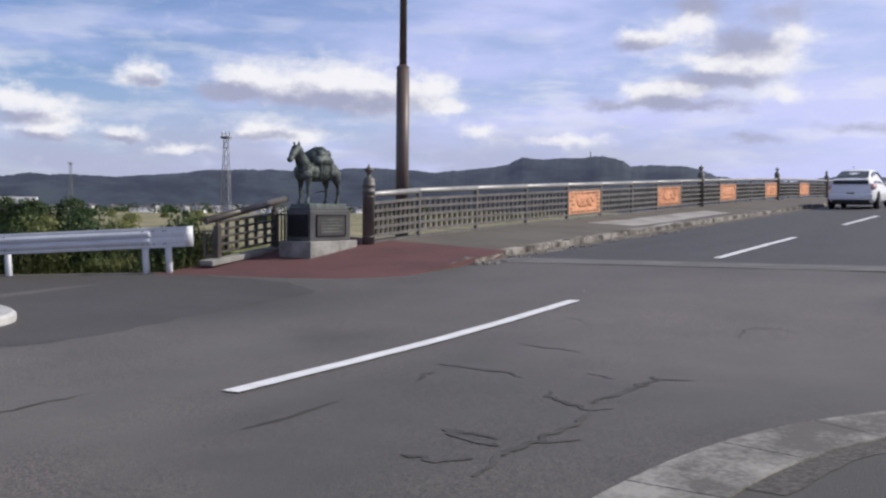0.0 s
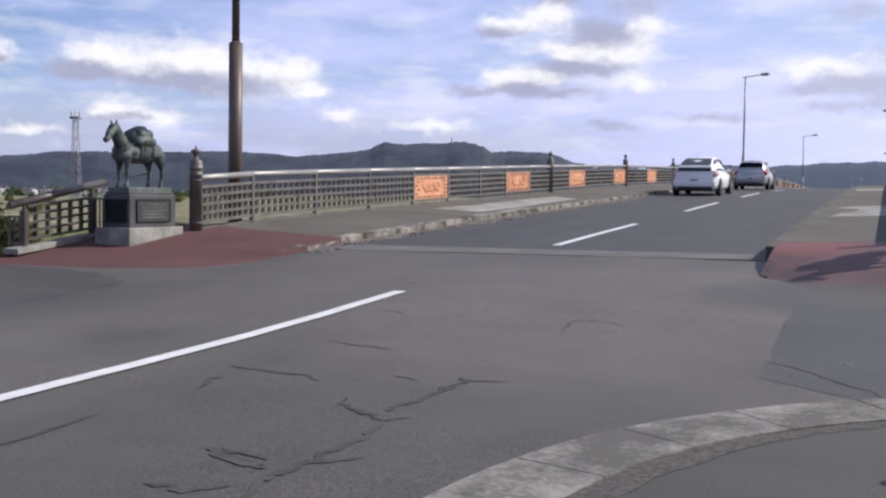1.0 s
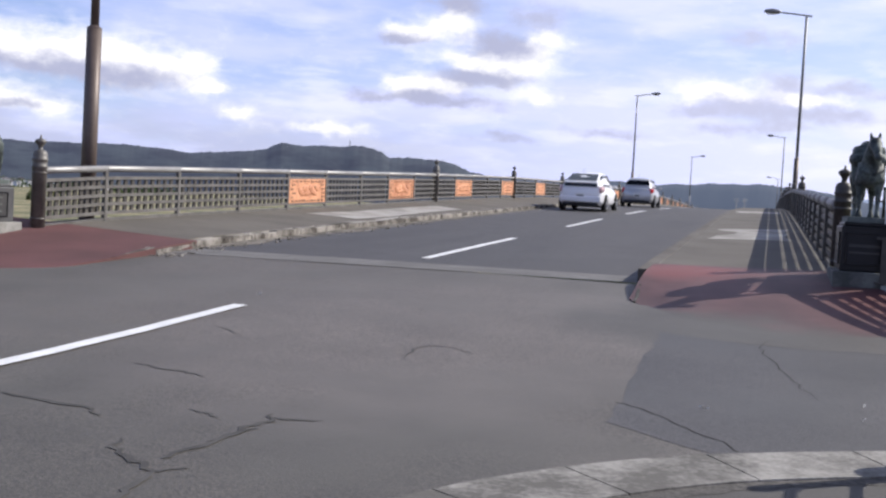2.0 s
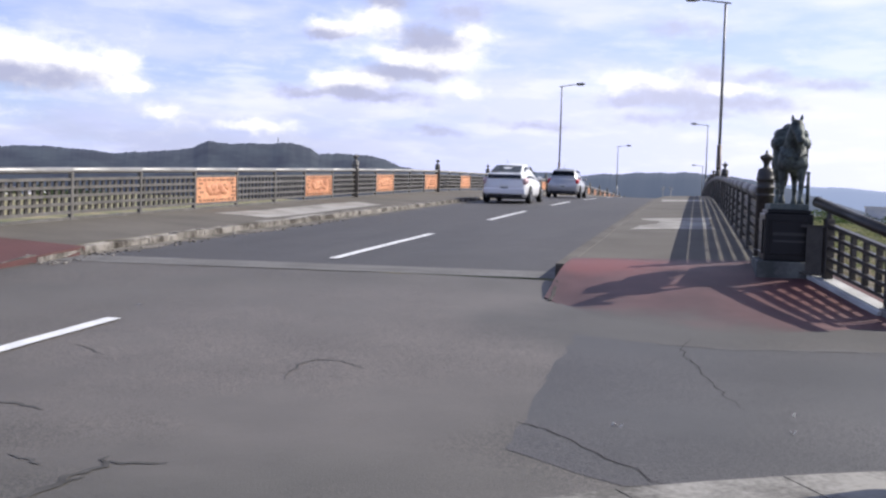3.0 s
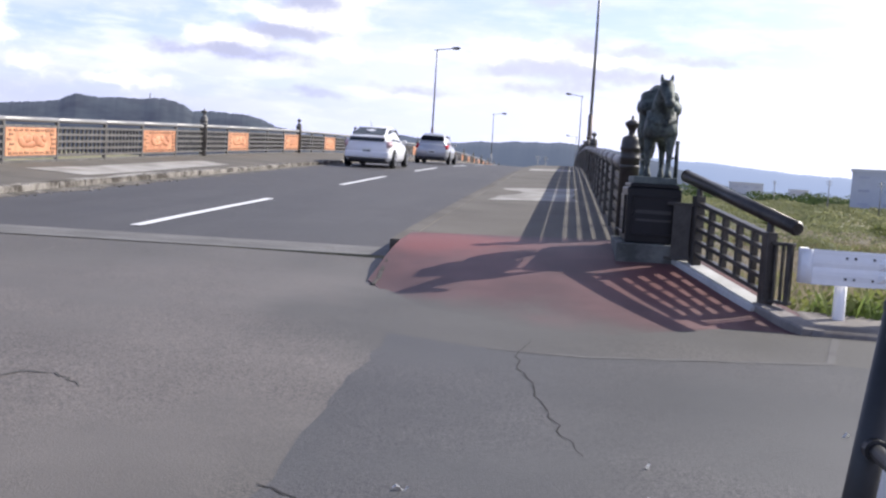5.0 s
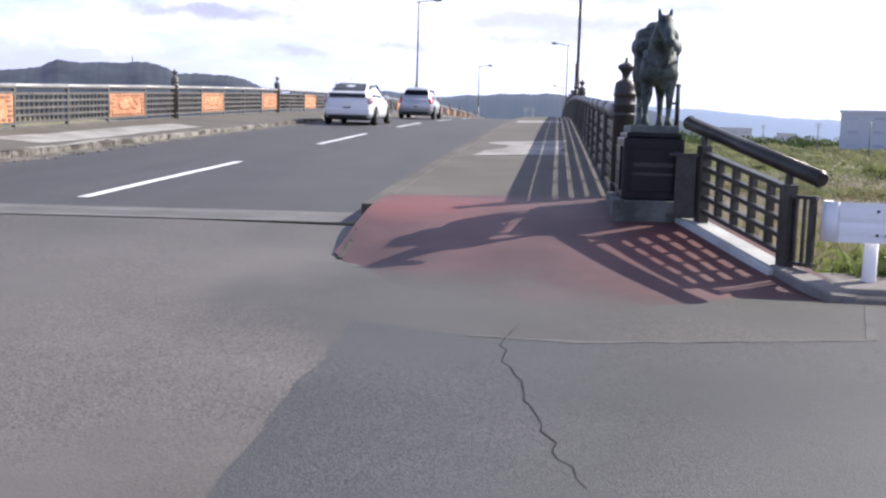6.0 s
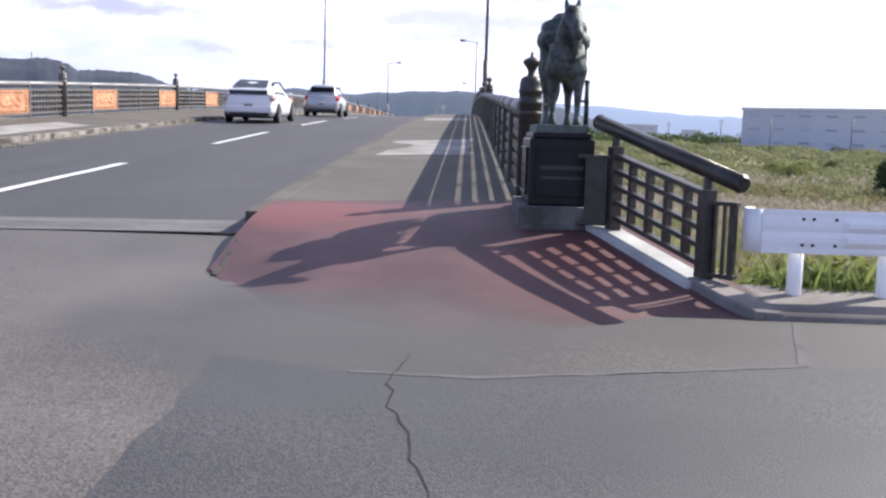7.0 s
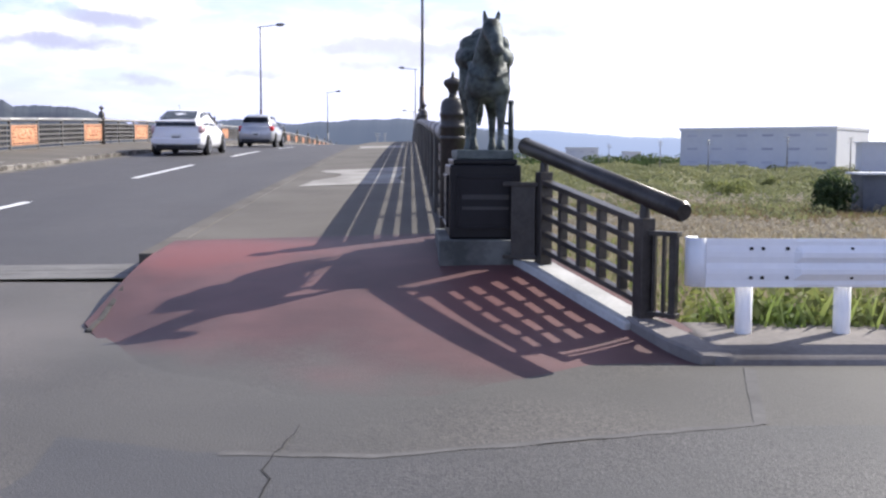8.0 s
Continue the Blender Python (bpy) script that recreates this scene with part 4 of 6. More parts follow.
def horse_statue(m, label):
    ob = part("horse_statue", horse_mesh(True), BRONZE, None, "", True)
    ob.matrix_basis = m
    rm = ob.modifiers.new("remesh", "REMESH")
    rm.mode, rm.voxel_size, rm.use_smooth_shade = "VOXEL", 0.0125, True
    sm = ob.modifiers.new("smooth", "SMOOTH")
    sm.factor, sm.iterations = 0.5, 2
    return tagged(ob, label, "statue", "bronze horses at the bridge ends")


def pedestal(m, width, depth, plinth_h, body_h, face_side, label):
    """Plinth, body, recessed plaques and cap; front at -y. Height 0 is the paving."""
    base = thing("pedestal", m, label, "pedestal", "pedestals of the horses")
    w, d = width, depth
    # the upstream pedestal takes the copies with light put into their colour
    stone = GRANITE if face_side < 0 else GRANITE_LIT
    part("plinth", box(bmesh.new(), (0, 0, (plinth_h - 0.4) / 2), (w + 0.16, d + 0.2, plinth_h + 0.4), 0.012), PLINTH if face_side < 0 else PLINTH_SUNLIT, base, "rough stone plinth")
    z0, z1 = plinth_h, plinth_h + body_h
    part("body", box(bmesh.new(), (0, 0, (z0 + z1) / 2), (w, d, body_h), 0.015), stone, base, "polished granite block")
    part("cap", box(bmesh.new(), (0, 0, z1 + 0.0225), (w - 0.05, d - 0.05, 0.045), 0.012), stone, base)
    part("statue_base", box(bmesh.new(), (0, 0, z1 + 0.0775), (w * 0.80, d * 0.92, 0.075), 0.012), BASE_BRONZE, base, "green bronze base plate")
    # framed plaques; the upstream ones have writing too worn to read
    zc = (z0 + z1) / 2
    for side, centre, wide, turn in (("front", (0, -d / 2 - 0.006, zc), w * 0.76, 0.0), ("road", (face_side * (w / 2 + 0.006), 0, zc), d * 0.72, face_side * 90.0)):
        mp = pose(*centre, 0, 0, turn)
        # upstream, the road-side plaque is painted paler for reflected sky
        pl = part("plaque", box(bmesh.new(), (0, 0, 0), (wide, 0.014, body_h * 0.66), 0.004), GRANITE_PLAQUE if face_side < 0 or side == "front" else PALER_GRANITE, base, "dull granite plaque")
        pl.matrix_basis = mp
        for sx in (-1, 1):
            fr = part("frame", box(bmesh.new(), (sx * wide / 2, -0.004, 0), (0.02, 0.024, body_h * 0.70), 0.004), GRANITE, pl)
        for sz in (-1, 1):
            part("frame", box(bmesh.new(), (0, -0.004, sz * body_h * 0.34), (wide + 0.02, 0.024, 0.02), 0.004), GRANITE, pl)
        if face_side < 0:
            # two broad paler bands across the plaque
            for k in range(2):
                part("writing_bar", box(bmesh.new(), (0, -0.009, body_h * (0.07 - 0.15 * k)), (wide * 0.86, 0.004, 0.036 - 0.012 * k)), PALER_GRANITE, pl)
            continue
        for k in range(5 if side == "road" else 0):
            bar = wide * (0.62 if k % 2 else 0.72)
            part("writing_bar", box(bmesh.new(), ((bar - wide * 0.72) / 2, -0.009, body_h * (0.2 - 0.1 * k)), (bar, 0.004, 0.022)), PLINTH if face_side > 0 else GRANITE, pl)
    return base


RP = (1.445, 16.05)
rz = walk_r(1.37, 15.6) - 0.02
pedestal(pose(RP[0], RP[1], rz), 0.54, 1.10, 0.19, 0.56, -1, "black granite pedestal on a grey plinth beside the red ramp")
horse_statue(pose(RP[0] + 0.02, RP[1] - 0.02, rz + 0.19 + 0.56 + 0.11) @ Matrix.Scale(1.01, 4), "green bronze pack horse statue on a granite pedestal")
tether = thing("tether_post", pose(RP[0] + 0.205, RP[1] - 0.36, rz + 0.86), "short dark bronze tether post on the granite pedestal", "post")
part("shaft", rod(bmesh.new(), (0, 0, -0.02), (0, 0, 0.36), 0.022, 0.020, 10), BRONZE, tether, "", True)
part("cap", rod(bmesh.new(), (0, 0, 0.36), (0, 0, 0.385), 0.028, 0.018, 10), BRONZE, tether)
for k in range(3):
    a, b = [(-0.035 + 0.035 * math.cos(c), 0, 0.255 - 0.055 * math.sin(c)) for c in (radians(60 * k), radians(60 * k + 60))]
    part("hook", rod(bmesh.new(), a, b, 0.011, None, 8), BRONZE, tether)
LP = (-10.98, 14.62)
lz = 1.12
pedestal(pose(LP[0], LP[1], lz), 0.52, 1.16, 0.22, 0.525, 1, "dark granite pedestal on a sunlit plinth beside the red paving")
horse_statue(pose(LP[0], LP[1] - 0.05, lz + 0.22 + 0.525 + 0.11) @ Matrix.Scale(1.03, 4), "green bronze pack horse statue on a dark granite pedestal")


# ---------------------------------------------------------------- lamps and poles
def street_lamp(m, height, arm, side, thick_to, r_low, r_high, label, low_mat, high_mat):
    """side: +1 or -1, the x direction of the arm."""
    base = thing("street_lamp", m, label, "street lamp", "street lamps on the bridge")
    part("base_plate", box(bmesh.new(), (0, 0, 0.02), (0.42, 0.42, 0.04), 0.008), low_mat, base)
    part("lower_pole", rod(bmesh.new(), (0, 0, 0), (0, 0, thick_to), r_low, r_low * 0.97, 16), low_mat, base, "", True)
    part("collar", rod(bmesh.new(), (0, 0, thick_to), (0, 0, thick_to + 0.05), r_low * 1.02, r_high, 16), low_mat, base)
    part("upper_pole", rod(bmesh.new(), (0, 0, thick_to), (0, 0, height), r_high, r_high * 0.8, 12), high_mat, base, "", True)
    if arm:
        part("arm", rod(bmesh.new(), (-side * 0.25, 0, height - 0.05), (side * arm, 0, height + 0.16), 0.04, 0.035, 8), high_mat, base)
        bm = bmesh.new()
        rings = []
        for f, w, h in ((0.0, 0.06, 0.05), (0.15, 0.13, 0.10), (0.5, 0.17, 0.14), (0.85, 0.14, 0.10), (1.0, 0.05, 0.04)):
            x = side * (arm - 0.15 + 0.8 * f)
            z = height + 0.16 + 0.05 * f
            rings.append([(x, w * math.cos(2 * math.pi * i / 10), z + h * math.sin(2 * math.pi * i / 10)) for i in range(10)])
        loft(bm, rings)
        part("lamp_head", bm, GREY_POLE, base, "dark metal lamp head", True)
        part("lens", box(bmesh.new(), (side * (arm + 0.28), 0, height + 0.07), (0.42, 0.16, 0.05), 0.02), PLATE, base, "pale glass lens")
    return base


street_lamp(pose(-11.29, 17.80, walk_l(-10.7, 17.85) - 0.1), 9.2, 1.4, 1, 3.45, 0.135, 0.075, "tall brown steel lamp pole with a thick lower shaft", BROWN_POLE, BROWN_POLE)
for lx, ly, top, side, kind in ((-11.3, 95.0, 12.42, 1, 0), (1.42, 56.0, 12.12, -1, 0), (1.5, 133.0, 12.15, -1, 1), (-11.5, 168.0, 11.43, 1, 1), (1.5, 205.0, 10.2, -1, 1)):
    zb = road(ly) + 0.2
    street_lamp(pose(lx, ly, zb), top - zb, 1.35, side, 2.6, 0.12, 0.075, "tall grey steel street lamp with a short arm over the road", BROWN_POLE if not kind else GREY_POLE, GREY_POLE)


def power_pole(m, height, label, arms=2):
    base = thing("power_pole", m, label, "power pole", "power poles across the plain")
    part("shaft", rod(bmesh.new(), (0, 0, 0), (0, 0, height), 0.2, 0.12, 10), GREY_POLE, base, "", True)
    for k in range(arms):
        part("crossarm", box(bmesh.new(), (0, 0, height - 0.5 - 0.8 * k), (1.9, 0.12, 0.14), 0.02), GREY_POLE, base)
        for s in (-1, 1):
            part("insulator", rod(bmesh.new(), (s * 0.8, 0, height - 0.45 - 0.8 * k), (s * 0.8, 0, height - 0.15 - 0.8 * k), 0.06, 0.04, 8), PLATE, base)
    return base


# ---------------------------------------------------------------- guard rails
def guard_rail(name, start, along, length, posts, z_top, beam_h, material, fall, label):
    """W-beam rail that starts at a rounded end and runs towards along."""
    a = Vector((*along, 0)).normalized()
    base = thing(name, Matrix.Translation(start) @ Matrix(((a.x, -a.y, 0, 0), (a.y, a.x, 0, 0), (0, 0, 1, 0), (0, 0, 0, 1))) @ Matrix.Diagonal((1, 1 if a.x > 0 else -1, 1, 1)) @ Matrix.Rotation(radians(fall), 4, "Y"), label, "guard rail", "guard rails of the levee road")
    prof = [(-0.5, 0.018), (-0.44, 0.0), (-0.36, 0.0), (-0.22, -0.075), (-0.12, -0.075), (0.0, 0.0), (0.12, -0.075), (0.22, -0.075), (0.36, 0.0), (0.44, 0.0), (0.5, 0.018)]
    bm = bmesh.new()
    rings = []
    n = int(length / 0.5)
    xs = [0.0, 0.02, 0.05, 0.3, 0.53, 0.57] + [0.8 + (length - 0.8) * i / n for i in range(n + 1)]
    for i, x in enumerate(xs):
        flat = 0.08 if x < 0.56 else 0.45
        f = [(x, -0.09 + d * flat * 1.0, z_top - beam_h / 2 + h * beam_h) for h, d in prof]
        b = [(x, -0.09 + d * flat + 0.006, z_top - beam_h / 2 + h * beam_h) for h, d in reversed(prof)]
        rings.append(f + b)
    loft(bm, rings)
    beam = part("beam", bm, material, base, "painted corrugated steel beam")
    # end terminal, folded back
    bm = bmesh.new()
    rings = []
    for ang in range(0, 181, 20):
        c = radians(ang)
        x, y = -0.10 * math.sin(c), -0.09 + 0.10 - 0.10 * math.cos(c)
        rings.append([(x, y, z_top - beam_h), (x, y, z_top), (x * 0.9, y * 0.92 + 0.003, z_top), (x * 0.9, y * 0.92 + 0.003, z_top - beam_h)])
    loft(bm, rings)
    part("end_terminal", bm, material, base, "", True)
    for x in posts:
        part("post", rod(bmesh.new(), (x, 0.02, -0.3), (x, 0.02, z_top - 0.02), 0.052, None, 14), material, base, "", True)
        for dz in (0.06, beam_h - 0.06):
            part("bolt", rod(bmesh.new(), (x, -0.08, z_top - dz), (x, -0.11, z_top - dz), 0.010, None, 8), BLACK_TRIM, base)
    for x in (0.34, 0.49):
        for dz in (0.06, beam_h - 0.06):
            part("bolt", rod(bmesh.new(), (x, -0.075, z_top - dz), (x, -0.105, z_top - dz), 0.011, None, 8), BLACK_TRIM, base)
    return base


gr_z = road(13.75)
guard_rail("guard_rail", (2.65, 13.87, gr_z), (1.0, 0.0), 24.0, [0.27, 0.88, 3.0, 5.0, 7.0, 9.0, 13.0, 17.0], 0.65, 0.295, WHITE_RAIL, 0.0, "white painted guard rail at the edge of the grass")
gl_z = road(12.0)
guard_rail("guard_rail", (-11.62, 12.10, gl_z + 0.01), (-1.0, -0.61), 20.0, [0.30, 0.66, 2.80, 5.0, 7.0, 9.0, 13.0], 0.73, 0.32, GALV, 3.0, "grey galvanised guard rail in front of dark bushes")


# ---------------------------------------------------------------- approach balustrades
def approach_railing(name, low, high, low_rail, high_rail, out, metal, sill_more, label):
    """Short sloping balustrade: two posts, a lattice between them, a thick round rail on top, narrow end panels."""
    base = thing(name, Matrix(), label, "railing", "balustrades at the bridge end")
    a, b = Vector(low), Vector(high)
    ra, rb = Vector(low_rail), Vector(high_rail)
    flat = Vector((b.x - a.x, b.y - a.y, 0))
    d = flat.normalized()
    turn = Matrix.Rotation(math.atan2(d.y, d.x), 4, "Z")
    along = (rb - ra).normalized()
    rail = part("top_rail", rod(bmesh.new(), ra - along * 0.0, rb, 0.062, None, 18), metal, base, "thick round dark rail", True)
    for p in (ra, rb):
        s = -1 if p is ra else 1
        part("end_cap", rod(bmesh.new(), p, p + along * s * 0.025, 0.066, 0.05, 18), metal, rail)

    def rail_z(p):
        f = (Vector((p.x, p.y, 0)) - Vector((ra.x, ra.y, 0))).length / Vector((rb.x - ra.x, rb.y - ra.y, 0)).length
        return ra.z + (rb.z - ra.z) * f

    for p in (a, b):
        top = rail_z(p) - 0.13
        part("post", box(bmesh.new(), (p.x, p.y, (p.z + top) / 2 - 0.03), (0.10, 0.10, top - p.z + 0.06), 0.008, turn), metal, base)
        part("post_neck", rod(bmesh.new(), (p.x, p.y, top - 0.02), (p.x, p.y, top + 0.10), 0.036, 0.03, 12), metal, base)
    slope = Vector((b.x - a.x, b.y - a.y, b.z - a.z))
    L = slope.length
    tilt = turn @ Matrix.Rotation(-math.asin((b.z - a.z) / L), 4, "Y")
    for k in range(5):
        h = 0.14 + 0.125 * k
        c = (a + b) / 2 + Vector((0, 0, h))
        part("lattice_rail", box(bmesh.new(), c, (L - 0.08, 0.060 if k < 4 else 0.085, 0.038), 0.005, tilt), metal, base)
    n = 5 if out > 0 else 6
    for i in range(1, n):
        p = a.lerp(b, i / n)
        part("lattice_bar", box(bmesh.new(), (p.x + out * 0.012, p.y, p.z + 0.38), (0.046, 0.06, 0.50), 0.004, turn), metal, base)
    # narrow slatted end panels
    for p, s in ((a, -1), (b, 1)):
        top = rail_z(p) - 0.22
        w = Vector((-out * 0.97, 0.22, 0)) if s > 0 else Vector((out * 0.75, -0.66, 0))
        aside = Matrix.Rotation(math.atan2(w.y, w.x), 4, "Z")
        wide = 0.20 if s < 0 else 0.26
        q = p + w * (wide / 2 + 0.04)
        for hz in (p.z + 0.08, top):
            part("end_panel_rail", box(bmesh.new(), (q.x, q.y, hz), (wide, 0.06, 0.03), 0.004, aside), metal, base)
        if s > 0 and out > 0:
            # a solid plate closes the gap to the pedestal
            part("end_plate", box(bmesh.new(), (q.x - w.x * 0.02, q.y - w.y * 0.02, (p.z + 0.06 + top) / 2), (wide - 0.08, 0.035, top - p.z - 0.06), 0.004, aside), metal, base)
            continue
        for j in range(4 if s > 0 else 3):
            r = p + w * (0.075 + 0.065 * j)
            part("end_panel_slat", box(bmesh.new(), (r.x, r.y, (p.z + 0.06 + top) / 2), (0.022 if s > 0 or j < 2 else 0.045, 0.03 if j < 2 else 0.05, top - p.z - 0.06), 0.003, aside), metal, base)
    # stone sill below
    part("sill", box(bmesh.new(), (a + b) / 2 + Vector((-out * 0.03, 0, 0.0)) + d * (0.13 if out > 0 else -0.1), (L + sill_more, 0.25 if out > 0 else 0.26, 0.12 if out > 0 else 0.09), 0.012, tilt), SILL if out > 0 else PLINTH_SUNLIT, base, "pale concrete sill")
    return base


approach_railing("approach_railing", (2.33, 14.03, 1.025), (1.86, 15.28, 1.25), (2.475, 13.70, 1.755), (1.755, 15.58, 2.15), 1, SHADED_METAL, 0.34, "metal balustrade, coloured darker for shade, with a lattice and a thick sloping rail")
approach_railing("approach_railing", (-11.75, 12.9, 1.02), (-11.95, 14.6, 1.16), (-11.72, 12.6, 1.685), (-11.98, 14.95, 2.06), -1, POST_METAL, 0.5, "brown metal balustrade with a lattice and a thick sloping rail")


bm = bmesh.new()
rings = []
for y, x0, x1 in ((14.02, 2.22, 2.42), (13.80, 2.29, 2.50), (13.55, 2.37, 2.60), (13.36, 2.45, 2.68), (13.30, 2.50, 2.68)):
    z = walk_r(2.3, y) + (0.075 if y > 13.35 else 0.05)
    rings.append([(x0, y, z - 0.3), (x0, y, z - 0.015), (x0 + 0.015, y, z), (x1, y, z - 0.01), (x1, y, z - 0.3)])
loft(bm, rings)
tagged(part("balustrade_apron", bm, VERGE), "pale concrete kerb slab at the foot of the balustrade", "kerb", "", "structure")


# ---------------------------------------------------------------- pipe barrier on the near corner
def pipe_barrier(x, y):
    z0 = road(y) + 0.05
    base = thing("pipe_barrier", pose(x, y, z0, 0, 7, 0) @ Matrix.Rotation(radians(-92), 4, "Z"), "black steel pipe barrier with ball topped posts and a white drum", "barrier")
    for k in range(3):
        px = 1.2 * k
        post = part("post", rod(bmesh.new(), (px, 0, -0.1), (px, 0, 1.00), 0.045, None, 16), BLACK_PIPE, base, "", True)
        part("base_ring", rod(bmesh.new(), (px, 0, 0.0), (px, 0, 0.03), 0.075, 0.07, 16), BLACK_PIPE, post)
        part("neck_ring", rod(bmesh.new(), (px, 0, 0.99), (px, 0, 1.02), 0.048, None, 16), BLACK_PIPE, post)
        bm = bmesh.new()
        bmesh.ops.create_uvsphere(bm, u_segments=16, v_segments=10, radius=0.052, matrix=Matrix.Translation((px, 0, 1.06)))
        part("ball_finial", bm, BLACK_PIPE, post, "", True)
        for h in (0.28, 0.60, 0.92):
            part("rail_clamp", rod(bmesh.new(), (px - 0.035, 0, h), (px + 0.075, 0, h), 0.034, None, 12), BLACK_PIPE, post)
    for k in range(2):
        for h in (0.28, 0.60, 0.92):
            part("rail", rod(bmesh.new(), (1.2 * k, 0, h), (1.2 * k + 1.2, 0, h), 0.022, None, 12), BLACK_PIPE, base, "", True)
    # a rounded plastic drum hangs behind the first post
    drum = part("drum", lathe(bmesh.new(), [(0.05, 0.0), (0.10, 0.012), (0.118, 0.05), (0.12, 0.36), (0.116, 0.385), (0.10, 0.40), (0.05, 0.405)], 24, (-0.22, 0.165, 0.30)), WHITE_RAIL, base, "white rounded plastic drum", True)
    for h in (0.36, 0.62):
        part("drum_strap", rod(bmesh.new(), (-0.14, 0.11, h), (0.0, 0.0, h), 0.012, None, 8), BLACK_PIPE, drum)
    return base


pipe_barrier(1.405, 7.75)


# ---------------------------------------------------------------- cars
def car(m, name, length, width, height, paint, tail, cab, back, label, group="cars on the bridge"):
    """A five-door car, rear at y = 0, front at y = length, wheels on z = 0."""
    base = thing(name, m, label, "car", group)
    L, W, H = length, width / 2, height
    # stations along the car: y, sill height, belt height, half-width
    st = [(0.00, 0.42, 0.92, 0.80), (0.03, 0.30, 0.98, 0.90), (0.08, 0.24, 1.00, 0.97), (0.20, 0.20, 0.98, 1.0), (0.45, 0.20, 0.94, 1.0), (0.62, 0.20, 0.92, 1.0),
          (0.76, 0.20, 0.88, 0.99), (0.88, 0.22, 0.78, 0.95), (0.96, 0.25, 0.66, 0.86), (1.0, 0.34, 0.56, 0.70)]
    k = H / 1.52
    bm = bmesh.new()
    rings = []
    for f, lo, hi, w in st:
        y, lo, hi, w = f * L, lo * k, hi * k, w * W
        ring = [(-w * 0.90, y, lo), (-w * 0.99, y, lo + (hi - lo) * 0.22), (-w, y, lo + (hi - lo) * 0.55), (-w * 0.95, y, hi - 0.05), (-w * 0.86, y, hi),
                (0, y, hi + 0.03), (w * 0.86, y, hi), (w * 0.95, y, hi - 0.05), (w, y, lo + (hi - lo) * 0.55), (w * 0.99, y, lo + (hi - lo) * 0.22), (w * 0.90, y, lo)]
        rings.append(ring)
    loft(bm, rings)
    part("body", bm, paint, base, "", True)
    # cabin: y, roof height, half-width at belt, half-width at roof
    def cab_at(f):
        for (a, b) in zip(cab, cab[1:]):
            if f <= b[0]:
                s = (f - a[0]) / (b[0] - a[0])
                return tuple(a[i] + (b[i] - a[i]) * s for i in range(4))
        return cab[-1]

    bm = bmesh.new()
    rings = []
    for f, zr, wb, wr in cab:
        y, zr = f * L, zr * k
        zb = min(0.90 * k, zr - 0.03)
        rings.append([(-wb * W, y, zb), (-(wb * 0.55 + wr * 0.45) * W, y, zb + (zr - zb) * 0.5), (-wr * W, y, zr - 0.045), (-wr * W * 0.88, y, zr), (0, y, zr + 0.02), (wr * W * 0.88, y, zr),
                      (wr * W, y, zr - 0.045), ((wb * 0.55 + wr * 0.45) * W, y, zb + (zr - zb) * 0.5), (wb * W, y, zb)])
    loft(bm, rings)
    part("roof_shell", bm, paint, base, "", True)

    def pane(name, rows, side, out=0.012):
        """Glass that follows the cabin's side: rows of (f, low share, high share)."""
        bm = bmesh.new()
        ring_a, ring_b = [], []
        for f, lo, hi in rows:
            _, zr, wb, wr = cab_at(f)
            zr *= k
            zb = min(0.90 * k, zr - 0.03)
            for share_, store in ((lo, ring_a), (hi, ring_b)):
                z = zb + (zr - 0.045 - zb) * share_
                w = (wb + (wr - wb) * share_) * W * (1.0 if share_ not in (0, 1) else 1.0) + out
                store.append(bm.verts.new((side * w, f * L, z)))
        for i in range(len(rows) - 1):
            bm.faces.new((ring_a[i], ring_a[i + 1], ring_b[i + 1], ring_b[i]))
        bmesh.ops.solidify(bm, geom=list(bm.faces), thickness=0.006)
        return part(name, bm, CAR_GLASS, base, "dark tinted window")

    for s in (-1, 1):
        pane("rear_side_window", [(0.19, 0.24, 0.90), (0.27, 0.20, 0.95), (0.36, 0.17, 0.96)], s)
        pane("front_side_window", [(0.375, 0.17, 0.96), (0.47, 0.15, 0.95), (0.55, 0.14, 0.88), (0.62, 0.13, 0.60)], s)
        # mirror
        part("door_mirror", box(bmesh.new(), (s * (W + 0.06), 0.60 * L, 0.99 * k), (0.16, 0.10, 0.12), 0.03), paint, base)
        # door handles
        for f in (0.27, 0.46):
            part("door_handle", box(bmesh.new(), (s * (W * 0.985), f * L, 0.82 * k), (0.03, 0.16, 0.03), 0.01), paint, base)
        # tail light, wrapped round the corner
        bm = bmesh.new()
        loft(bm, [[(s * W * 0.62, 0.012 * L, 0.86 * k), (s * W * 0.62, 0.008 * L, 0.93 * k), (s * W * 0.64, 0.05 * L, 0.95 * k), (s * W * 0.64, 0.05 * L, 0.86 * k)],
                  [(s * W * 0.88, 0.010 * L, 0.74 * k), (s * W * 0.86, 0.010 * L, 0.98 * k), (s * W * 0.80, 0.09 * L, 0.98 * k), (s * W * 0.80, 0.09 * L, 0.76 * k)],
                  [(s * W * 0.985, 0.055 * L, 0.78 * k), (s * W * 0.955, 0.055 * L, 1.00 * k), (s * W * 0.88, 0.11 * L, 1.00 * k), (s * W * 0.90, 0.11 * L, 0.80 * k)],
                  [(s * W * 1.0, 0.105 * L, 0.88 * k), (s * W * 0.985, 0.105 * L, 0.97 * k), (s * W * 0.92, 0.12 * L, 0.97 * k), (s * W * 0.92, 0.12 * L, 0.88 * k)]])
        part("tail_light", bm, tail, base, "red tail light", True)
        # head light
        part("head_light", box(bmesh.new(), (s * W * 0.66, 0.955 * L, 0.62 * k), (0.30, 0.16, 0.12), 0.03), PLATE, base, "clear head light")
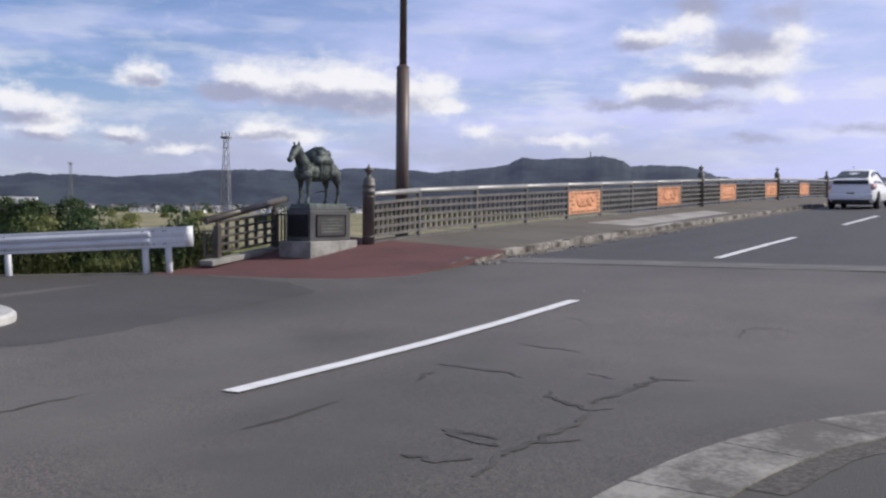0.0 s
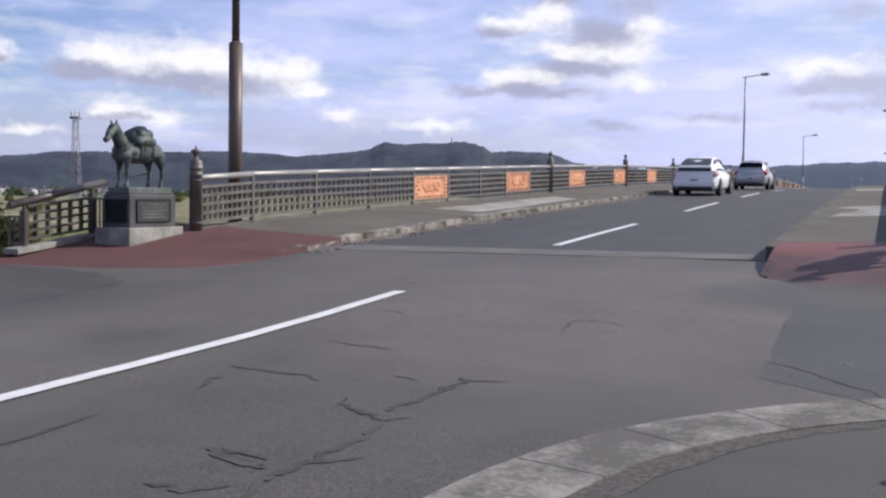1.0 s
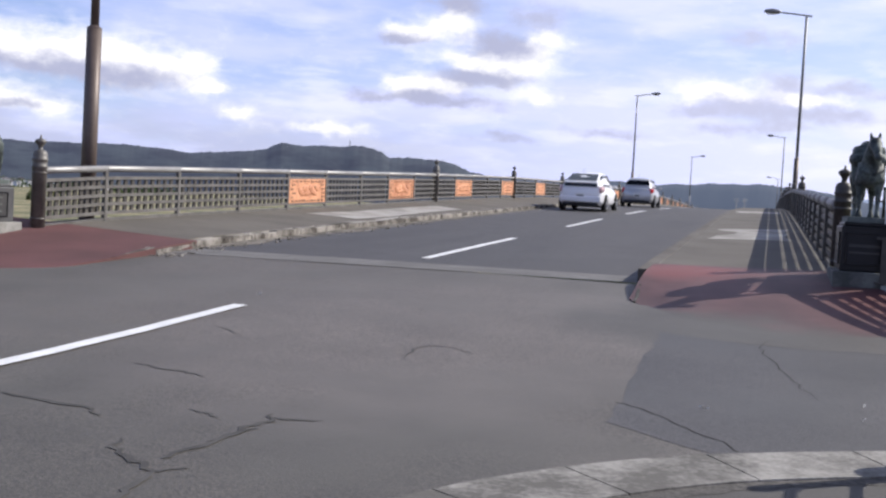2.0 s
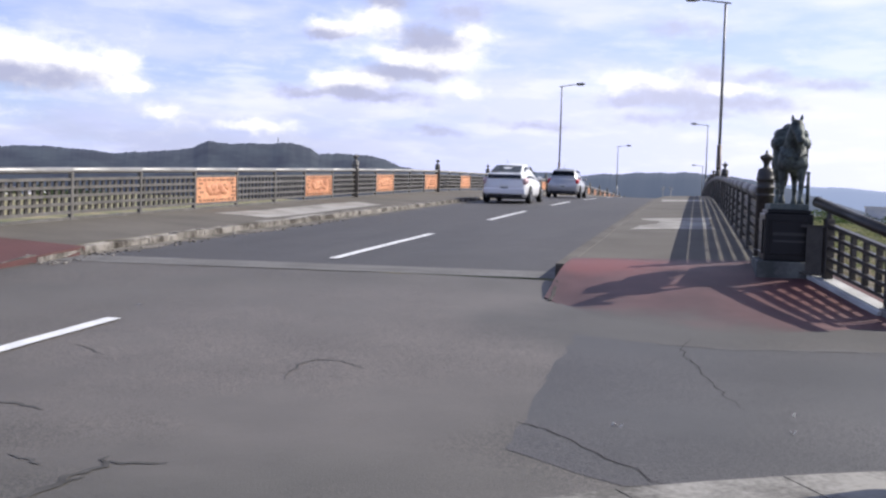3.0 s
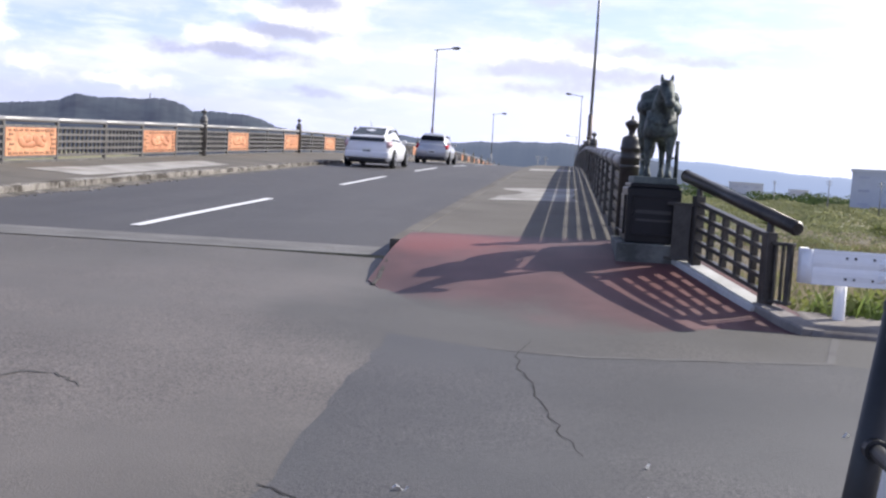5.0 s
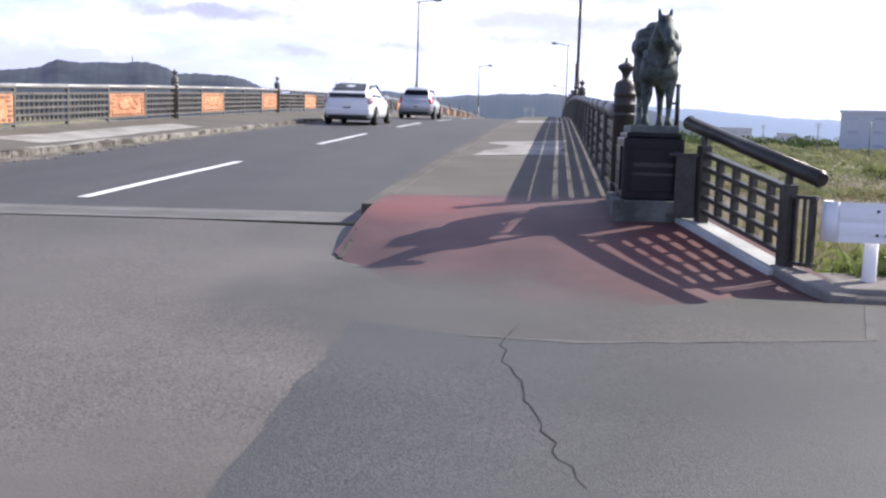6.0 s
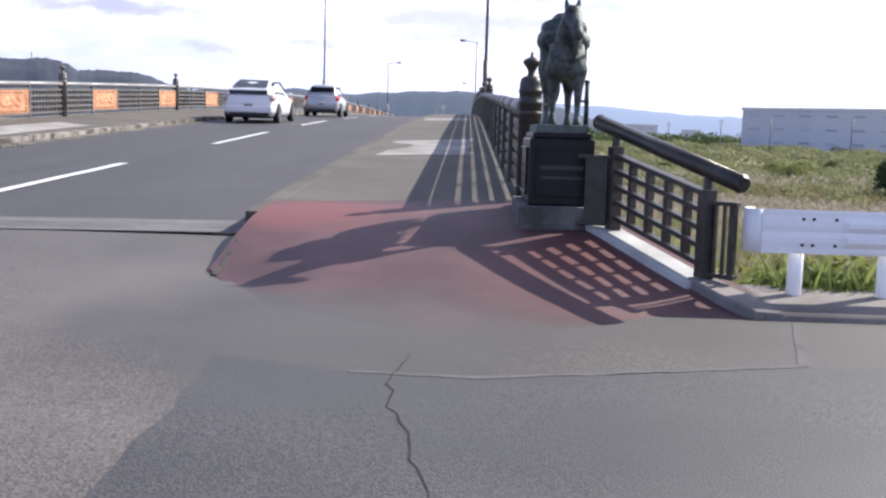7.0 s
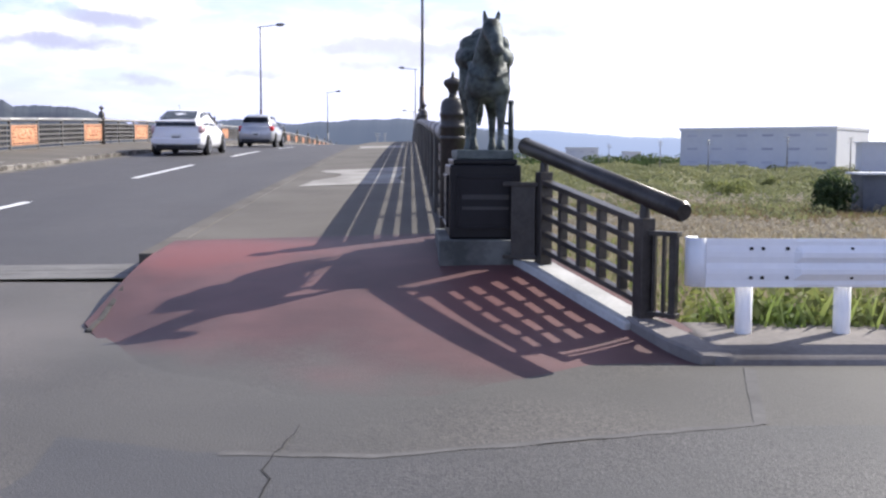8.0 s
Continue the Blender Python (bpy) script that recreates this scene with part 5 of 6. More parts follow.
    # windows across the back and front
    for nm, rows in (("rear_window", back), ("windscreen", [(0.705, 0.78), (0.575, 0.68)])):
        bm = bmesh.new()
        (f0, w0), (f1, w1) = rows
        pts = []
        for f, w in rows:
            _, zr, _, _ = cab_at(f)
            pts.append((f * L, zr * k + 0.016, w * W))
        (y0, z0, a0), (y1, z1, a1) = pts
        n = Vector((0, z1 - z0, y0 - y1)).normalized() * 0.02
        if n.z < 0:
            n = -n
        vs = [bm.verts.new((x, y + n.y, z + n.z)) for x, y, z in ((-a0, y0, z0), (a0, y0, z0), (a1, y1, z1), (-a1, y1, z1))]
        bm.faces.new(vs)
        bmesh.ops.solidify(bm, geom=list(bm.faces), thickness=0.008)
        part(nm, bm, SKY_LIT_GLASS if cab is LIFT_CABIN and nm == "rear_window" else CAR_GLASS, base, "tinted window")
    if cab is LIFT_CABIN:
        # split rear glass under a spoiler lip, and a bumper that bulges
        part("lower_rear_window", box(bmesh.new(), (0, 0.004 * L, 1.035 * k), (W * 1.44, 0.05, 0.125 * k), 0.012, Matrix.Rotation(radians(-9), 4, "X")), CAR_GLASS, base, "dark tinted window")
        part("spoiler", box(bmesh.new(), (0, 0.016 * L, 1.135 * k), (W * 1.48, 0.17, 0.045), 0.018, Matrix.Rotation(radians(8), 4, "X")), paint, base)
        part("rear_bumper", box(bmesh.new(), (0, 0.012 * L, 0.48 * k), (W * 1.84, 0.20, 0.26 * k), 0.07), paint, base)
    part("bumper_trim", box(bmesh.new(), (0, 0.03 * L, 0.30 * k), (W * 1.55, 0.16, 0.16), 0.04), BLACK_TRIM, base, "black lower bumper")
    part("underbody", box(bmesh.new(), (0, 0.5 * L, 0.24), (W * 1.6, L * 0.86, 0.14), 0.03), BLACK_TRIM, base)
    pl = part("number_plate", box(bmesh.new(), (0, -0.012, 0.62 * k), (0.34, 0.02, 0.17), 0.004), PLATE, base, "white number plate")
    part("plate_bar", box(bmesh.new(), (0, -0.024, 0.60 * k), (0.26, 0.004, 0.06)), BLACK_TRIM, pl)
    # wheels
    for s in (-1, 1):
        for f in (0.19, 0.805):
            c = Vector((s * (W - 0.10), f * L, 0.31))
            arch = part("wheel_arch", rod(bmesh.new(), c + Vector((s * 0.095, 0, 0.02)), c + Vector((s * 0.118, 0, 0.02)), 0.365, 0.36, 28), BLACK_TRIM, base)
            bm = bmesh.new()
            prof = [(0.20, -0.09), (0.285, -0.10), (0.31, -0.07), (0.312, 0.07), (0.285, 0.10), (0.20, 0.09)]
            rings = [[(c.x + s * 0.05 + h, c.y + r * math.cos(a), c.z + r * math.sin(a)) for r, h in prof] for a in [2 * math.pi * i / 28 for i in range(28)]]
            loft(bm, rings + [rings[0]], True, False)
            bmesh.ops.remove_doubles(bm, verts=bm.verts, dist=1e-5)
            wheel = part("tyre", bm, RUBBER, base, "", True)
            bm = bmesh.new()
            rod(bm, c + Vector((s * 0.13, 0, 0)), c + Vector((s * 0.155, 0, 0)), 0.05, 0.04, 12)
            for j in range(6):
                a = 2 * math.pi * j / 6 + 0.2
                box(bm, c + Vector((s * 0.14, 0.115 * math.cos(a), 0.115 * math.sin(a))), (0.02, 0.19, 0.05), 0.006, Matrix.Rotation(a, 4, "X"))
            for j in range(24):
                a = 2 * math.pi * j / 24
                box(bm, c + Vector((s * 0.14, 0.205 * math.cos(a), 0.205 * math.sin(a))), (0.03, 0.022, 0.056), 0.0, Matrix.Rotation(a, 4, "X"))
            part("rim", bm, ALLOY, wheel, "silver spoked wheel")
            part("brake_disc", rod(bmesh.new(), c + Vector((s * 0.06, 0, 0)), c + Vector((s * 0.08, 0, 0)), 0.17, None, 20), BLACK_TRIM, wheel)
    part("aerial", rod(bmesh.new(), (0, 0.16 * L, H * 0.985), (0, 0.12 * L, H + 0.16), 0.006, 0.004, 6), BLACK_TRIM, base)
    return base


# cabin outlines: place along the car, roof height, half-width at the belt and at the roof
HATCH_CABIN = [(0.035, 0.99, 0.86, 0.80), (0.06, 1.16, 0.86, 0.74), (0.11, 1.40, 0.87, 0.66), (0.16, 1.48, 0.88, 0.64), (0.28, 1.525, 0.89, 0.63), (0.45, 1.52, 0.89, 0.63), (0.55, 1.46, 0.88, 0.64), (0.64, 1.24, 0.86, 0.72), (0.73, 0.96, 0.84, 0.80)]
LIFT_CABIN = [(0.010, 1.10, 0.82, 0.76), (0.030, 1.155, 0.84, 0.72), (0.17, 1.37, 0.87, 0.64), (0.28, 1.475, 0.88, 0.61), (0.42, 1.525, 0.89, 0.61), (0.50, 1.51, 0.88, 0.62), (0.60, 1.36, 0.87, 0.66), (0.70, 1.12, 0.85, 0.75), (0.80, 0.92, 0.83, 0.80)]


def on_road(x, y):
    slope = math.degrees(math.atan((road(y + 4) - road(y)) / 4))
    return pose(x, y, road(y) + 0.002, slope, 0, 0)


car(on_road(-6.35, 57.5), "hatchback_car", 4.2, 1.70, 1.53, CAR_SILVER, TAIL_RED, HATCH_CABIN, [(0.055, 0.74), (0.105, 0.64)], "silver five-door hatchback driving away along the bridge")
car(on_road(-6.65, 42.0), "liftback_car", 4.46, 1.75, 1.49, CAR_WHITE, TAIL_CLEAR, LIFT_CABIN, [(0.050, 0.68), (0.24, 0.57)], "white liftback car driving away along the bridge")


# ---------------------------------------------------------------- hills, town and far things
def ridge(name, dist, rows, material, label, rough_amp, seed, foot=-30.0, wall=300.0):
    """A range of hills far off. rows: azimuth (degrees, clockwise from the bridge's axis) and height above the eye (degrees)."""
    rng = random.Random(seed)
    bm = bmesh.new()
    a0, a1 = rows[0][0], rows[-1][0]
    n = int((a1 - a0) / 0.06)
    cols = []
    for i in range(n + 1):
        a = a0 + (a1 - a0) * i / n
        e = float(np.interp(a, [r[0] for r in rows], [r[1] for r in rows]))
        body = e + rough_amp * noise.noise(Vector((a * 0.9, seed, 0))) * 0.5
        e += rough_amp * (noise.noise(Vector((a * 0.9, seed, 0))) * 0.6 + noise.noise(Vector((a * 4.1, seed, 3))) * 0.32 + noise.noise(Vector((a * 14.0, seed, 7))) * 0.30) * min(1.0, e / 0.6)
        col = []
        for f, back in ((0.0, -wall), (0.45, -wall * 0.55), (0.8, -wall * 0.2), (1.0, 0.0), (0.3, wall)):
            d = dist + back
            h = 2.0 + math.tan(radians(max(e if f == 1.0 else body, 0.02))) * dist * f
            h += (noise.noise(Vector((a * 0.7, f * 3, seed))) * 0.10 * dist * math.tan(radians(max(e, 0.02)))) if 0 < f < 1 else 0
            col.append(bm.verts.new((d * math.sin(radians(a)), d * math.cos(radians(a)), max(h, foot) if f else foot)))
        cols.append(col)
    for p, q in zip(cols, cols[1:]):
        for j in range(4):
            bm.faces.new((p[j], q[j], q[j + 1], p[j + 1]))
    return tagged(part(name, bm, material, None, "", True), label, "hill", "", "structure")


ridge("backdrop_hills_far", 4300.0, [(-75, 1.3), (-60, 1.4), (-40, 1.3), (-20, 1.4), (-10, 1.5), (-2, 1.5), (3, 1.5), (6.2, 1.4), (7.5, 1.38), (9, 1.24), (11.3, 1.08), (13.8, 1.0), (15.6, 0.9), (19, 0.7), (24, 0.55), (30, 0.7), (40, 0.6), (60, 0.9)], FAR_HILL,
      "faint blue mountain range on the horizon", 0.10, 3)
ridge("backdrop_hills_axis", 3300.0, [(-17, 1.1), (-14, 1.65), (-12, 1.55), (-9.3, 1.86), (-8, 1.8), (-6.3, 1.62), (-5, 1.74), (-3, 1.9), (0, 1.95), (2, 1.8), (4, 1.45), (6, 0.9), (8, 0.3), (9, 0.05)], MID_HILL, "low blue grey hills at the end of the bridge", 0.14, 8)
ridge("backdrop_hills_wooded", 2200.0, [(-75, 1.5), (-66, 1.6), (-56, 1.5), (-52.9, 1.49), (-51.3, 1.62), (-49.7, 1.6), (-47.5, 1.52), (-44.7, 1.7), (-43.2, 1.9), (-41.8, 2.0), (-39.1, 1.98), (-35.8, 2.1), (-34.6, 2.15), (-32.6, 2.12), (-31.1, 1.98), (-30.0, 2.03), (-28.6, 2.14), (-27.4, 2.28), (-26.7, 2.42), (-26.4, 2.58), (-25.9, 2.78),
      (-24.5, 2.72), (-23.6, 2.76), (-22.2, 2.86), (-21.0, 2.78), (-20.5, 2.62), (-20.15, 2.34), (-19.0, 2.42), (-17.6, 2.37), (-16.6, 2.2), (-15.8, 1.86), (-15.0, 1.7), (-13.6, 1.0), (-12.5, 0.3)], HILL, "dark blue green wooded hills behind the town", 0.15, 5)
for a, d, h, nm in ((-22.3, 2200.0, 12.0, "hilltop mast"),):
    z = 2.0 + math.tan(radians(2.82)) * d
    bm = rod(bmesh.new(), (d * math.sin(radians(a)), d * math.cos(radians(a)), z - 8), (d * math.sin(radians(a)), d * math.cos(radians(a)), z + h), 1.2, 0.8, 6)
    tagged(part("radio_mast", bm, GREY_POLE), "small grey mast on top of the wooded hill", "mast")


def at_azimuth(a, d, z=0.0):
    return Vector((d * math.sin(radians(a)), d * math.cos(radians(a)), z))


def house(a, d, w, dep, h, roof_h, turn, rng):
    p = at_azimuth(a, d, PLAIN + 0.05)
    base = thing("house", pose(p.x, p.y, p.z, 0, 0, turn), "pale house with a dark pitched roof in the far town", "house", "houses of the far town")
    part("wall", box(bmesh.new(), (0, 0, h / 2 - 0.5), (w, dep, h + 1.0)), HOUSE_WHITE, base)
    bm = bmesh.new()
    loft(bm, [[(-w / 2 - 0.4, y, h), (0, y, h + roof_h), (w / 2 + 0.4, y, h)] for y in (-dep / 2 - 0.4, dep / 2 + 0.4)])
    part("roof", bm, HOUSE_ROOF, base)
    for s in (-1, 1):
        part("window", box(bmesh.new(), (s * w * 0.25, -dep / 2 - 0.03, h * 0.62), (w * 0.2, 0.1, h * 0.2)), WINDOW, base)
    return base


rng = random.Random(77)
for i in range(125):
    a = rng.uniform(-52.0, -33.0) if i % 3 else rng.uniform(-46.0, -40.0)
    d = rng.uniform(750, 1450)
    house(a, d, rng.uniform(4.5, 8), rng.uniform(5, 8), rng.uniform(2.8, 5.5), rng.uniform(0.8, 2.2), rng.uniform(-30, 60), rng)


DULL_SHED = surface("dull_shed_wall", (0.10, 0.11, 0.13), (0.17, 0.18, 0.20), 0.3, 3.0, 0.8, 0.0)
DULL_WINDOW = surface("dull_window_band", (0.34, 0.35, 0.44), (0.47, 0.48, 0.56), 0.1, 1.0, 0.5, 0.0, vary=0.8)


def block(name, a, d, w, dep, h, turn, wall_mat, side_mat, floors, label, roof_h=1.0):
    p = at_azimuth(a, d, PLAIN)
    base = thing(name, pose(p.x, p.y, p.z, 0, 0, turn), label, "building")
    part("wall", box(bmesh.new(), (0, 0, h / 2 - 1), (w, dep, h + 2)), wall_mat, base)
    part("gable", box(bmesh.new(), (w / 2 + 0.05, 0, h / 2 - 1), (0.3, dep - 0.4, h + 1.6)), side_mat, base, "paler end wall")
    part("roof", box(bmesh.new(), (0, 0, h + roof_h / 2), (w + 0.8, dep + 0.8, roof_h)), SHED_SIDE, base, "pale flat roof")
    for f in range(floors):
        n = max(3, int(w / 9))
        for k in range(n):
            part("window", box(bmesh.new(), (-w / 2 + (k + 0.5) * w / n, -dep / 2 - 0.05, h * (f + 0.6) / floors), (w / n * 0.42, 0.15, h / floors * 0.16)), DULL_WINDOW, base, "dull window band")
    return base


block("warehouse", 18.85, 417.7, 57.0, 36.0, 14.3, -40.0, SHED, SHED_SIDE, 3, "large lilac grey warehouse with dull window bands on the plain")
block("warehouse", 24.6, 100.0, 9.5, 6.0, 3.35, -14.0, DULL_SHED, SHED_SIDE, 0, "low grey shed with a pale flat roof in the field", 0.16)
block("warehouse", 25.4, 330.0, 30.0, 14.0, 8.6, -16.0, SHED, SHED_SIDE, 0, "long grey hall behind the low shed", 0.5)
block("office_building", 9.2, 700.0, 20.0, 14.0, 9.5, -6.0, SHED, SHED_SIDE, 2, "small grey block among trees on the plain")
block("office_building", 11.8, 900.0, 14.0, 14.0, 8.0, -6.0, SHED, SHED_SIDE, 2, "small grey block among trees on the plain")
block("warehouse", -54.6, 260.0, 30.0, 14.0, 5.4, 50.0, SHED, SHED_SIDE, 1, "pale low shed behind dark trees")
for a, d, h in ((10.6, 420.0, 9.5), (13.2, 330.0, 9.5), (15.6, 300.0, 9.5), (19.4, 270.0, 9.8), (22.4, 300.0, 10.0), (24.4, 300.0, 10.0), (-1.6, 420.0, 13.5), (-1.2, 424.0, 13.5)):
    p = at_azimuth(a, d, PLAIN)
    power_pole(pose(p.x, p.y, p.z, 0, 0, 20), h, "thin grey power pole on the plain")


def lattice_tower(a, d, height, half, label):
    p = at_azimuth(a, d, PLAIN)
    base = thing("lattice_tower", pose(p.x, p.y, p.z, 0, 0, 20), label, "tower")
    top = half * 0.42
    legs = [(-1, -1), (1, -1), (1, 1), (-1, 1)]
    for sx, sy in legs:
        part("leg", rod(bmesh.new(), (sx * half, sy * half, -1), (sx * top, sy * top, height), 0.16, 0.12, 6), GREY_POLE, base)
    n = 9
    for k in range(n):
        z0, z1 = height * k / n, height * (k + 1) / n
        w0, w1 = half + (top - half) * k / n, half + (top - half) * (k + 1) / n
        for i in range(4):
            (ax, ay), (bx, by) = legs[i], legs[(i + 1) % 4]
            part("brace", rod(bmesh.new(), (ax * w0, ay * w0, z0), (bx * w1, by * w1, z1), 0.07, None, 4), GREY_POLE, base)
            part("brace", rod(bmesh.new(), (ax * w1, ay * w1, z1), (bx * w1, by * w1, z1), 0.07, None, 4), GREY_POLE, base)
    part("platform", box(bmesh.new(), (0, 0, height + 0.4), (half * 1.9, half * 1.9, 0.8), 0.05), GREY_POLE, base)
    for i in range(6):
        c = 2 * math.pi * i / 6
        part("antenna", box(bmesh.new(), (half * 0.95 * math.cos(c), half * 0.95 * math.sin(c), height + 1.6), (0.35, 0.35, 2.2), 0.05), SHED_SIDE, base)
    return base


lattice_tower(-41.8, 420.0, 31.0, 1.75, "grey steel lattice radio tower on the plain")
lattice_tower(-49.6, 900.0, 38.0, 1.6, "slender grey radio mast on the plain")


# ---------------------------------------------------------------- trees, bushes and grass
def leaf_cloud(rng, blobs, count, leaf):
    """Many small leaf blades on and in a set of uneven blobs."""
    verts, faces = [], []
    total = sum(b[3] ** 2 for b in blobs)
    for cx, cy, cz, r, squash in blobs:
        for _ in range(int(count * r * r / total)):
            u, th = rng.uniform(-1, 1), rng.uniform(0, 2 * math.pi)
            q = math.sqrt(1 - u * u)
            v = Vector((q * math.cos(th), q * math.sin(th), u))
            rr = r * (0.72 + 0.38 * rng.random() ** 0.7) * (1 + 0.25 * noise.noise(v * 2.3 + Vector((cx, cy, cz))))
            p = Vector((cx, cy, cz)) + Vector((v.x * rr, v.y * rr, v.z * rr * squash))
            n = (v + Vector((rng.uniform(-1, 1), rng.uniform(-1, 1), rng.uniform(-0.6, 1)))).normalized()
            t = n.orthogonal().normalized()
            t = Matrix.Rotation(rng.uniform(0, 6.28), 3, n) @ t
            b = n.cross(t)
            s = leaf * rng.uniform(0.6, 1.4)
            i = len(verts)
            verts += [tuple(p - t * s), tuple(p + b * s * 0.5), tuple(p + t * s), tuple(p - b * s * 0.5)]
            faces.append((i, i + 1, i + 2, i + 3))
    return verts, faces


def raw(name, verts, faces, material, parent=None, label=""):
    me = bpy.data.meshes.new(name)
    me.from_pydata(verts, [], faces)
    me.materials.append(material)
    ob = new(name, me)
    ob.parent = parent
    return tagged(ob, label)


def tree(x, y, height, spread, seed, material, label, leaves=5000, leaf=0.09, name="tree"):
    rng = random.Random(seed)
    z0 = ground_z(x, y)
    base = thing(name, pose(x, y, z0), label, "tree" if name == "tree" else "bush", "trees and bushes below the road")
    bm = bmesh.new()
    top = height * 0.55
    rod(bm, (0, 0, -0.3), (0.05, 0.03, top), height * 0.035, height * 0.018, 8)
    for i in range(6):
        a = rng.uniform(0, 6.28)
        rod(bm, (0, 0, top * rng.uniform(0.4, 0.95)), (spread * 0.6 * math.cos(a), spread * 0.6 * math.sin(a), height * rng.uniform(0.55, 0.85)), height * 0.014, height * 0.005, 6)
    part("trunk", bm, BARK, base)
    blobs = []
    for i in range(12):
        a = rng.uniform(0, 6.28)
        f = rng.random()
        zz = height * (0.28 + 0.62 * f)
        rad = spread * (1.0 - 0.45 * f) * rng.uniform(0.2, 0.75)
        blobs.append((rad * math.cos(a), rad * math.sin(a), zz, spread * rng.uniform(0.35, 0.6), rng.uniform(0.8, 1.3)))
    v, f = leaf_cloud(rng, blobs, leaves, leaf)
    raw("crown", v, f, material, base)
    return base


TREES = [(-34.1, 29.3, 5.0, 1.15, LEAF), (-35.2, 28.2, 4.9, 1.1, LEAF), (-36.0, 27.6, 4.7, 1.1, LEAF), (-38.4, 26.9, 5.8, 1.2, LEAF), (-40.5, 26.0, 5.2, 1.3, LEAF), (-32.6, 30.4, 3.9, 0.9, LEAF_WARM), (-31.4, 31.2, 3.5, 0.8, LEAF_WARM)]
for i, (x, y, h, sp, m) in enumerate(TREES):
    tree(x, y, h, sp, 100 + i, m, "dense dark green conical tree below the road bank" if m is LEAF else "olive green rounded bush below the road bank", 22000 if m is LEAF else 8000, 0.07, "tree" if m is LEAF else "bush")
for i in range(20):
    rng = random.Random(300 + i)
    x = -12.2 - 0.5 * i
    y = 12.5 + 0.61 * (x + 11.5) + rng.uniform(0.7, 1.3)
    tree(x, y, rng.uniform(0.75, 1.1), rng.uniform(0.5, 0.8), 500 + i, LEAF if i % 4 else LEAF_WARM, "low dark green bush behind the guard rail", 3000, 0.04, "bush")
# bushes and thickets on the plain
rng = random.Random(12)
for i in range(9):
    a, d = rng.uniform(8.0, 30.0), rng.uniform(90, 200)
    p = at_azimuth(a, d)
    s = rng.uniform(0.9, 1.7)
    tree(p.x, p.y, s * rng.uniform(0.8, 1.15), s * rng.uniform(1.0, 1.6), 800 + i, LEAF_WARM, "green bush in the riverside field", 1500, 0.16, "bush")
tree(*at_azimuth(20.9, 96.0).xy, 3.0, 2.3, 850, LEAF, "dark green bush beside the low shed in the field", 4500, 0.14, "bush")
tree(*at_azimuth(24.6, 84.0).xy, 2.6, 2.2, 851, LEAF_WARM, "olive green bush beside the low shed in the field", 4500, 0.13, "bush")
verts, faces = [], []
for i in range(760):
    a, d = rng.uniform(3.5, 34), 105 + 340 * rng.random() ** 1.3
    p = at_azimuth(a, d)
    s = rng.uniform(0.5, 1.0) * (0.6 + d / 220)
    v, f = leaf_cloud(rng, [(p.x, p.y, PLAIN + s * 0.3, s * 1.4, 0.55), (p.x + s * 1.6, p.y, PLAIN + s * 0.2, s, 0.6)], 260, 0.11 + d * 0.0008)
    k = len(verts)
    verts += v
    faces += [tuple(j + k for j in q) for q in f]
tagged(raw("thicket", verts, faces, THICKET), "low green thicket across the riverside plain", "thicket", "", "stuff")
for i in range(22):
    a, d = rng.uniform(-56, -33), rng.uniform(200, 520)
    p = at_azimuth(a, d)
    sp = rng.uniform(1.2, 2.4)
    tree(p.x, p.y, sp, sp * 1.3, 900 + i, LEAF_WARM if i % 3 else LEAF, "olive bush in the riverside field", 1100, 0.24, "bush")
# far belt of trees along the horizon
verts, faces = [], []
for i in range(260):
    a = rng.uniform(-60, -31) if i % 2 else rng.uniform(3.5, 34)
    d = rng.uniform(700, 1100) if i % 2 else rng.uniform(450, 800)
    p = at_azimuth(a, d)
    s = rng.uniform(3.0, 6.0)
    v, f = leaf_cloud(rng, [(p.x, p.y, PLAIN + s * 0.4, s, 0.75), (p.x + s, p.y, PLAIN + s * 0.3, s * 0.7, 0.8)], 160, 0.9)
    k = len(verts)
    verts += v
    faces += [tuple(j + k for j in q) for q in f]
tagged(raw("far_woods", verts, faces, LEAF), "dark belt of far trees and hedges along the plain", "trees", "", "stuff")


def blades(name, count, place, size, material, label, seed):
    """Grass blades: bent triangles, two to a blade."""
    rng = random.Random(seed)
    verts, faces = [], []
    for _ in range(count):
        x, y = place(rng)
        z = ground_z(x, y) - 0.03
        h, w = size(rng)
        a = rng.uniform(0, 6.28)
        c, s = math.cos(a), math.sin(a)
        lean = rng.uniform(0.1, 0.55) * h
        b = rng.uniform(0, 6.28)
        i = len(verts)
        verts += [(x - c * w, y - s * w, z), (x + c * w, y + s * w, z), (x + math.cos(b) * lean * 0.4 + c * w * 0.7, y + math.sin(b) * lean * 0.4 + s * w * 0.7, z + h * 0.6), (x + math.cos(b) * lean, y + math.sin(b) * lean, z + h)]
        faces += [(i, i + 1, i + 2), (i, i + 2, i + 3)]
    return tagged(raw(name, verts, faces, material), label, "grass", "", "stuff")


def near_right(r):
    return r.uniform(2.9, 13.0), 14.06 + 15.0 * r.random() ** 1.5


def mid_right(r):
    d = 20 + 36 * r.random() ** 0.8
    a = radians(r.uniform(4.5, 27.0))
    return d * math.sin(a) + 1.0, d * math.cos(a) + 6.0


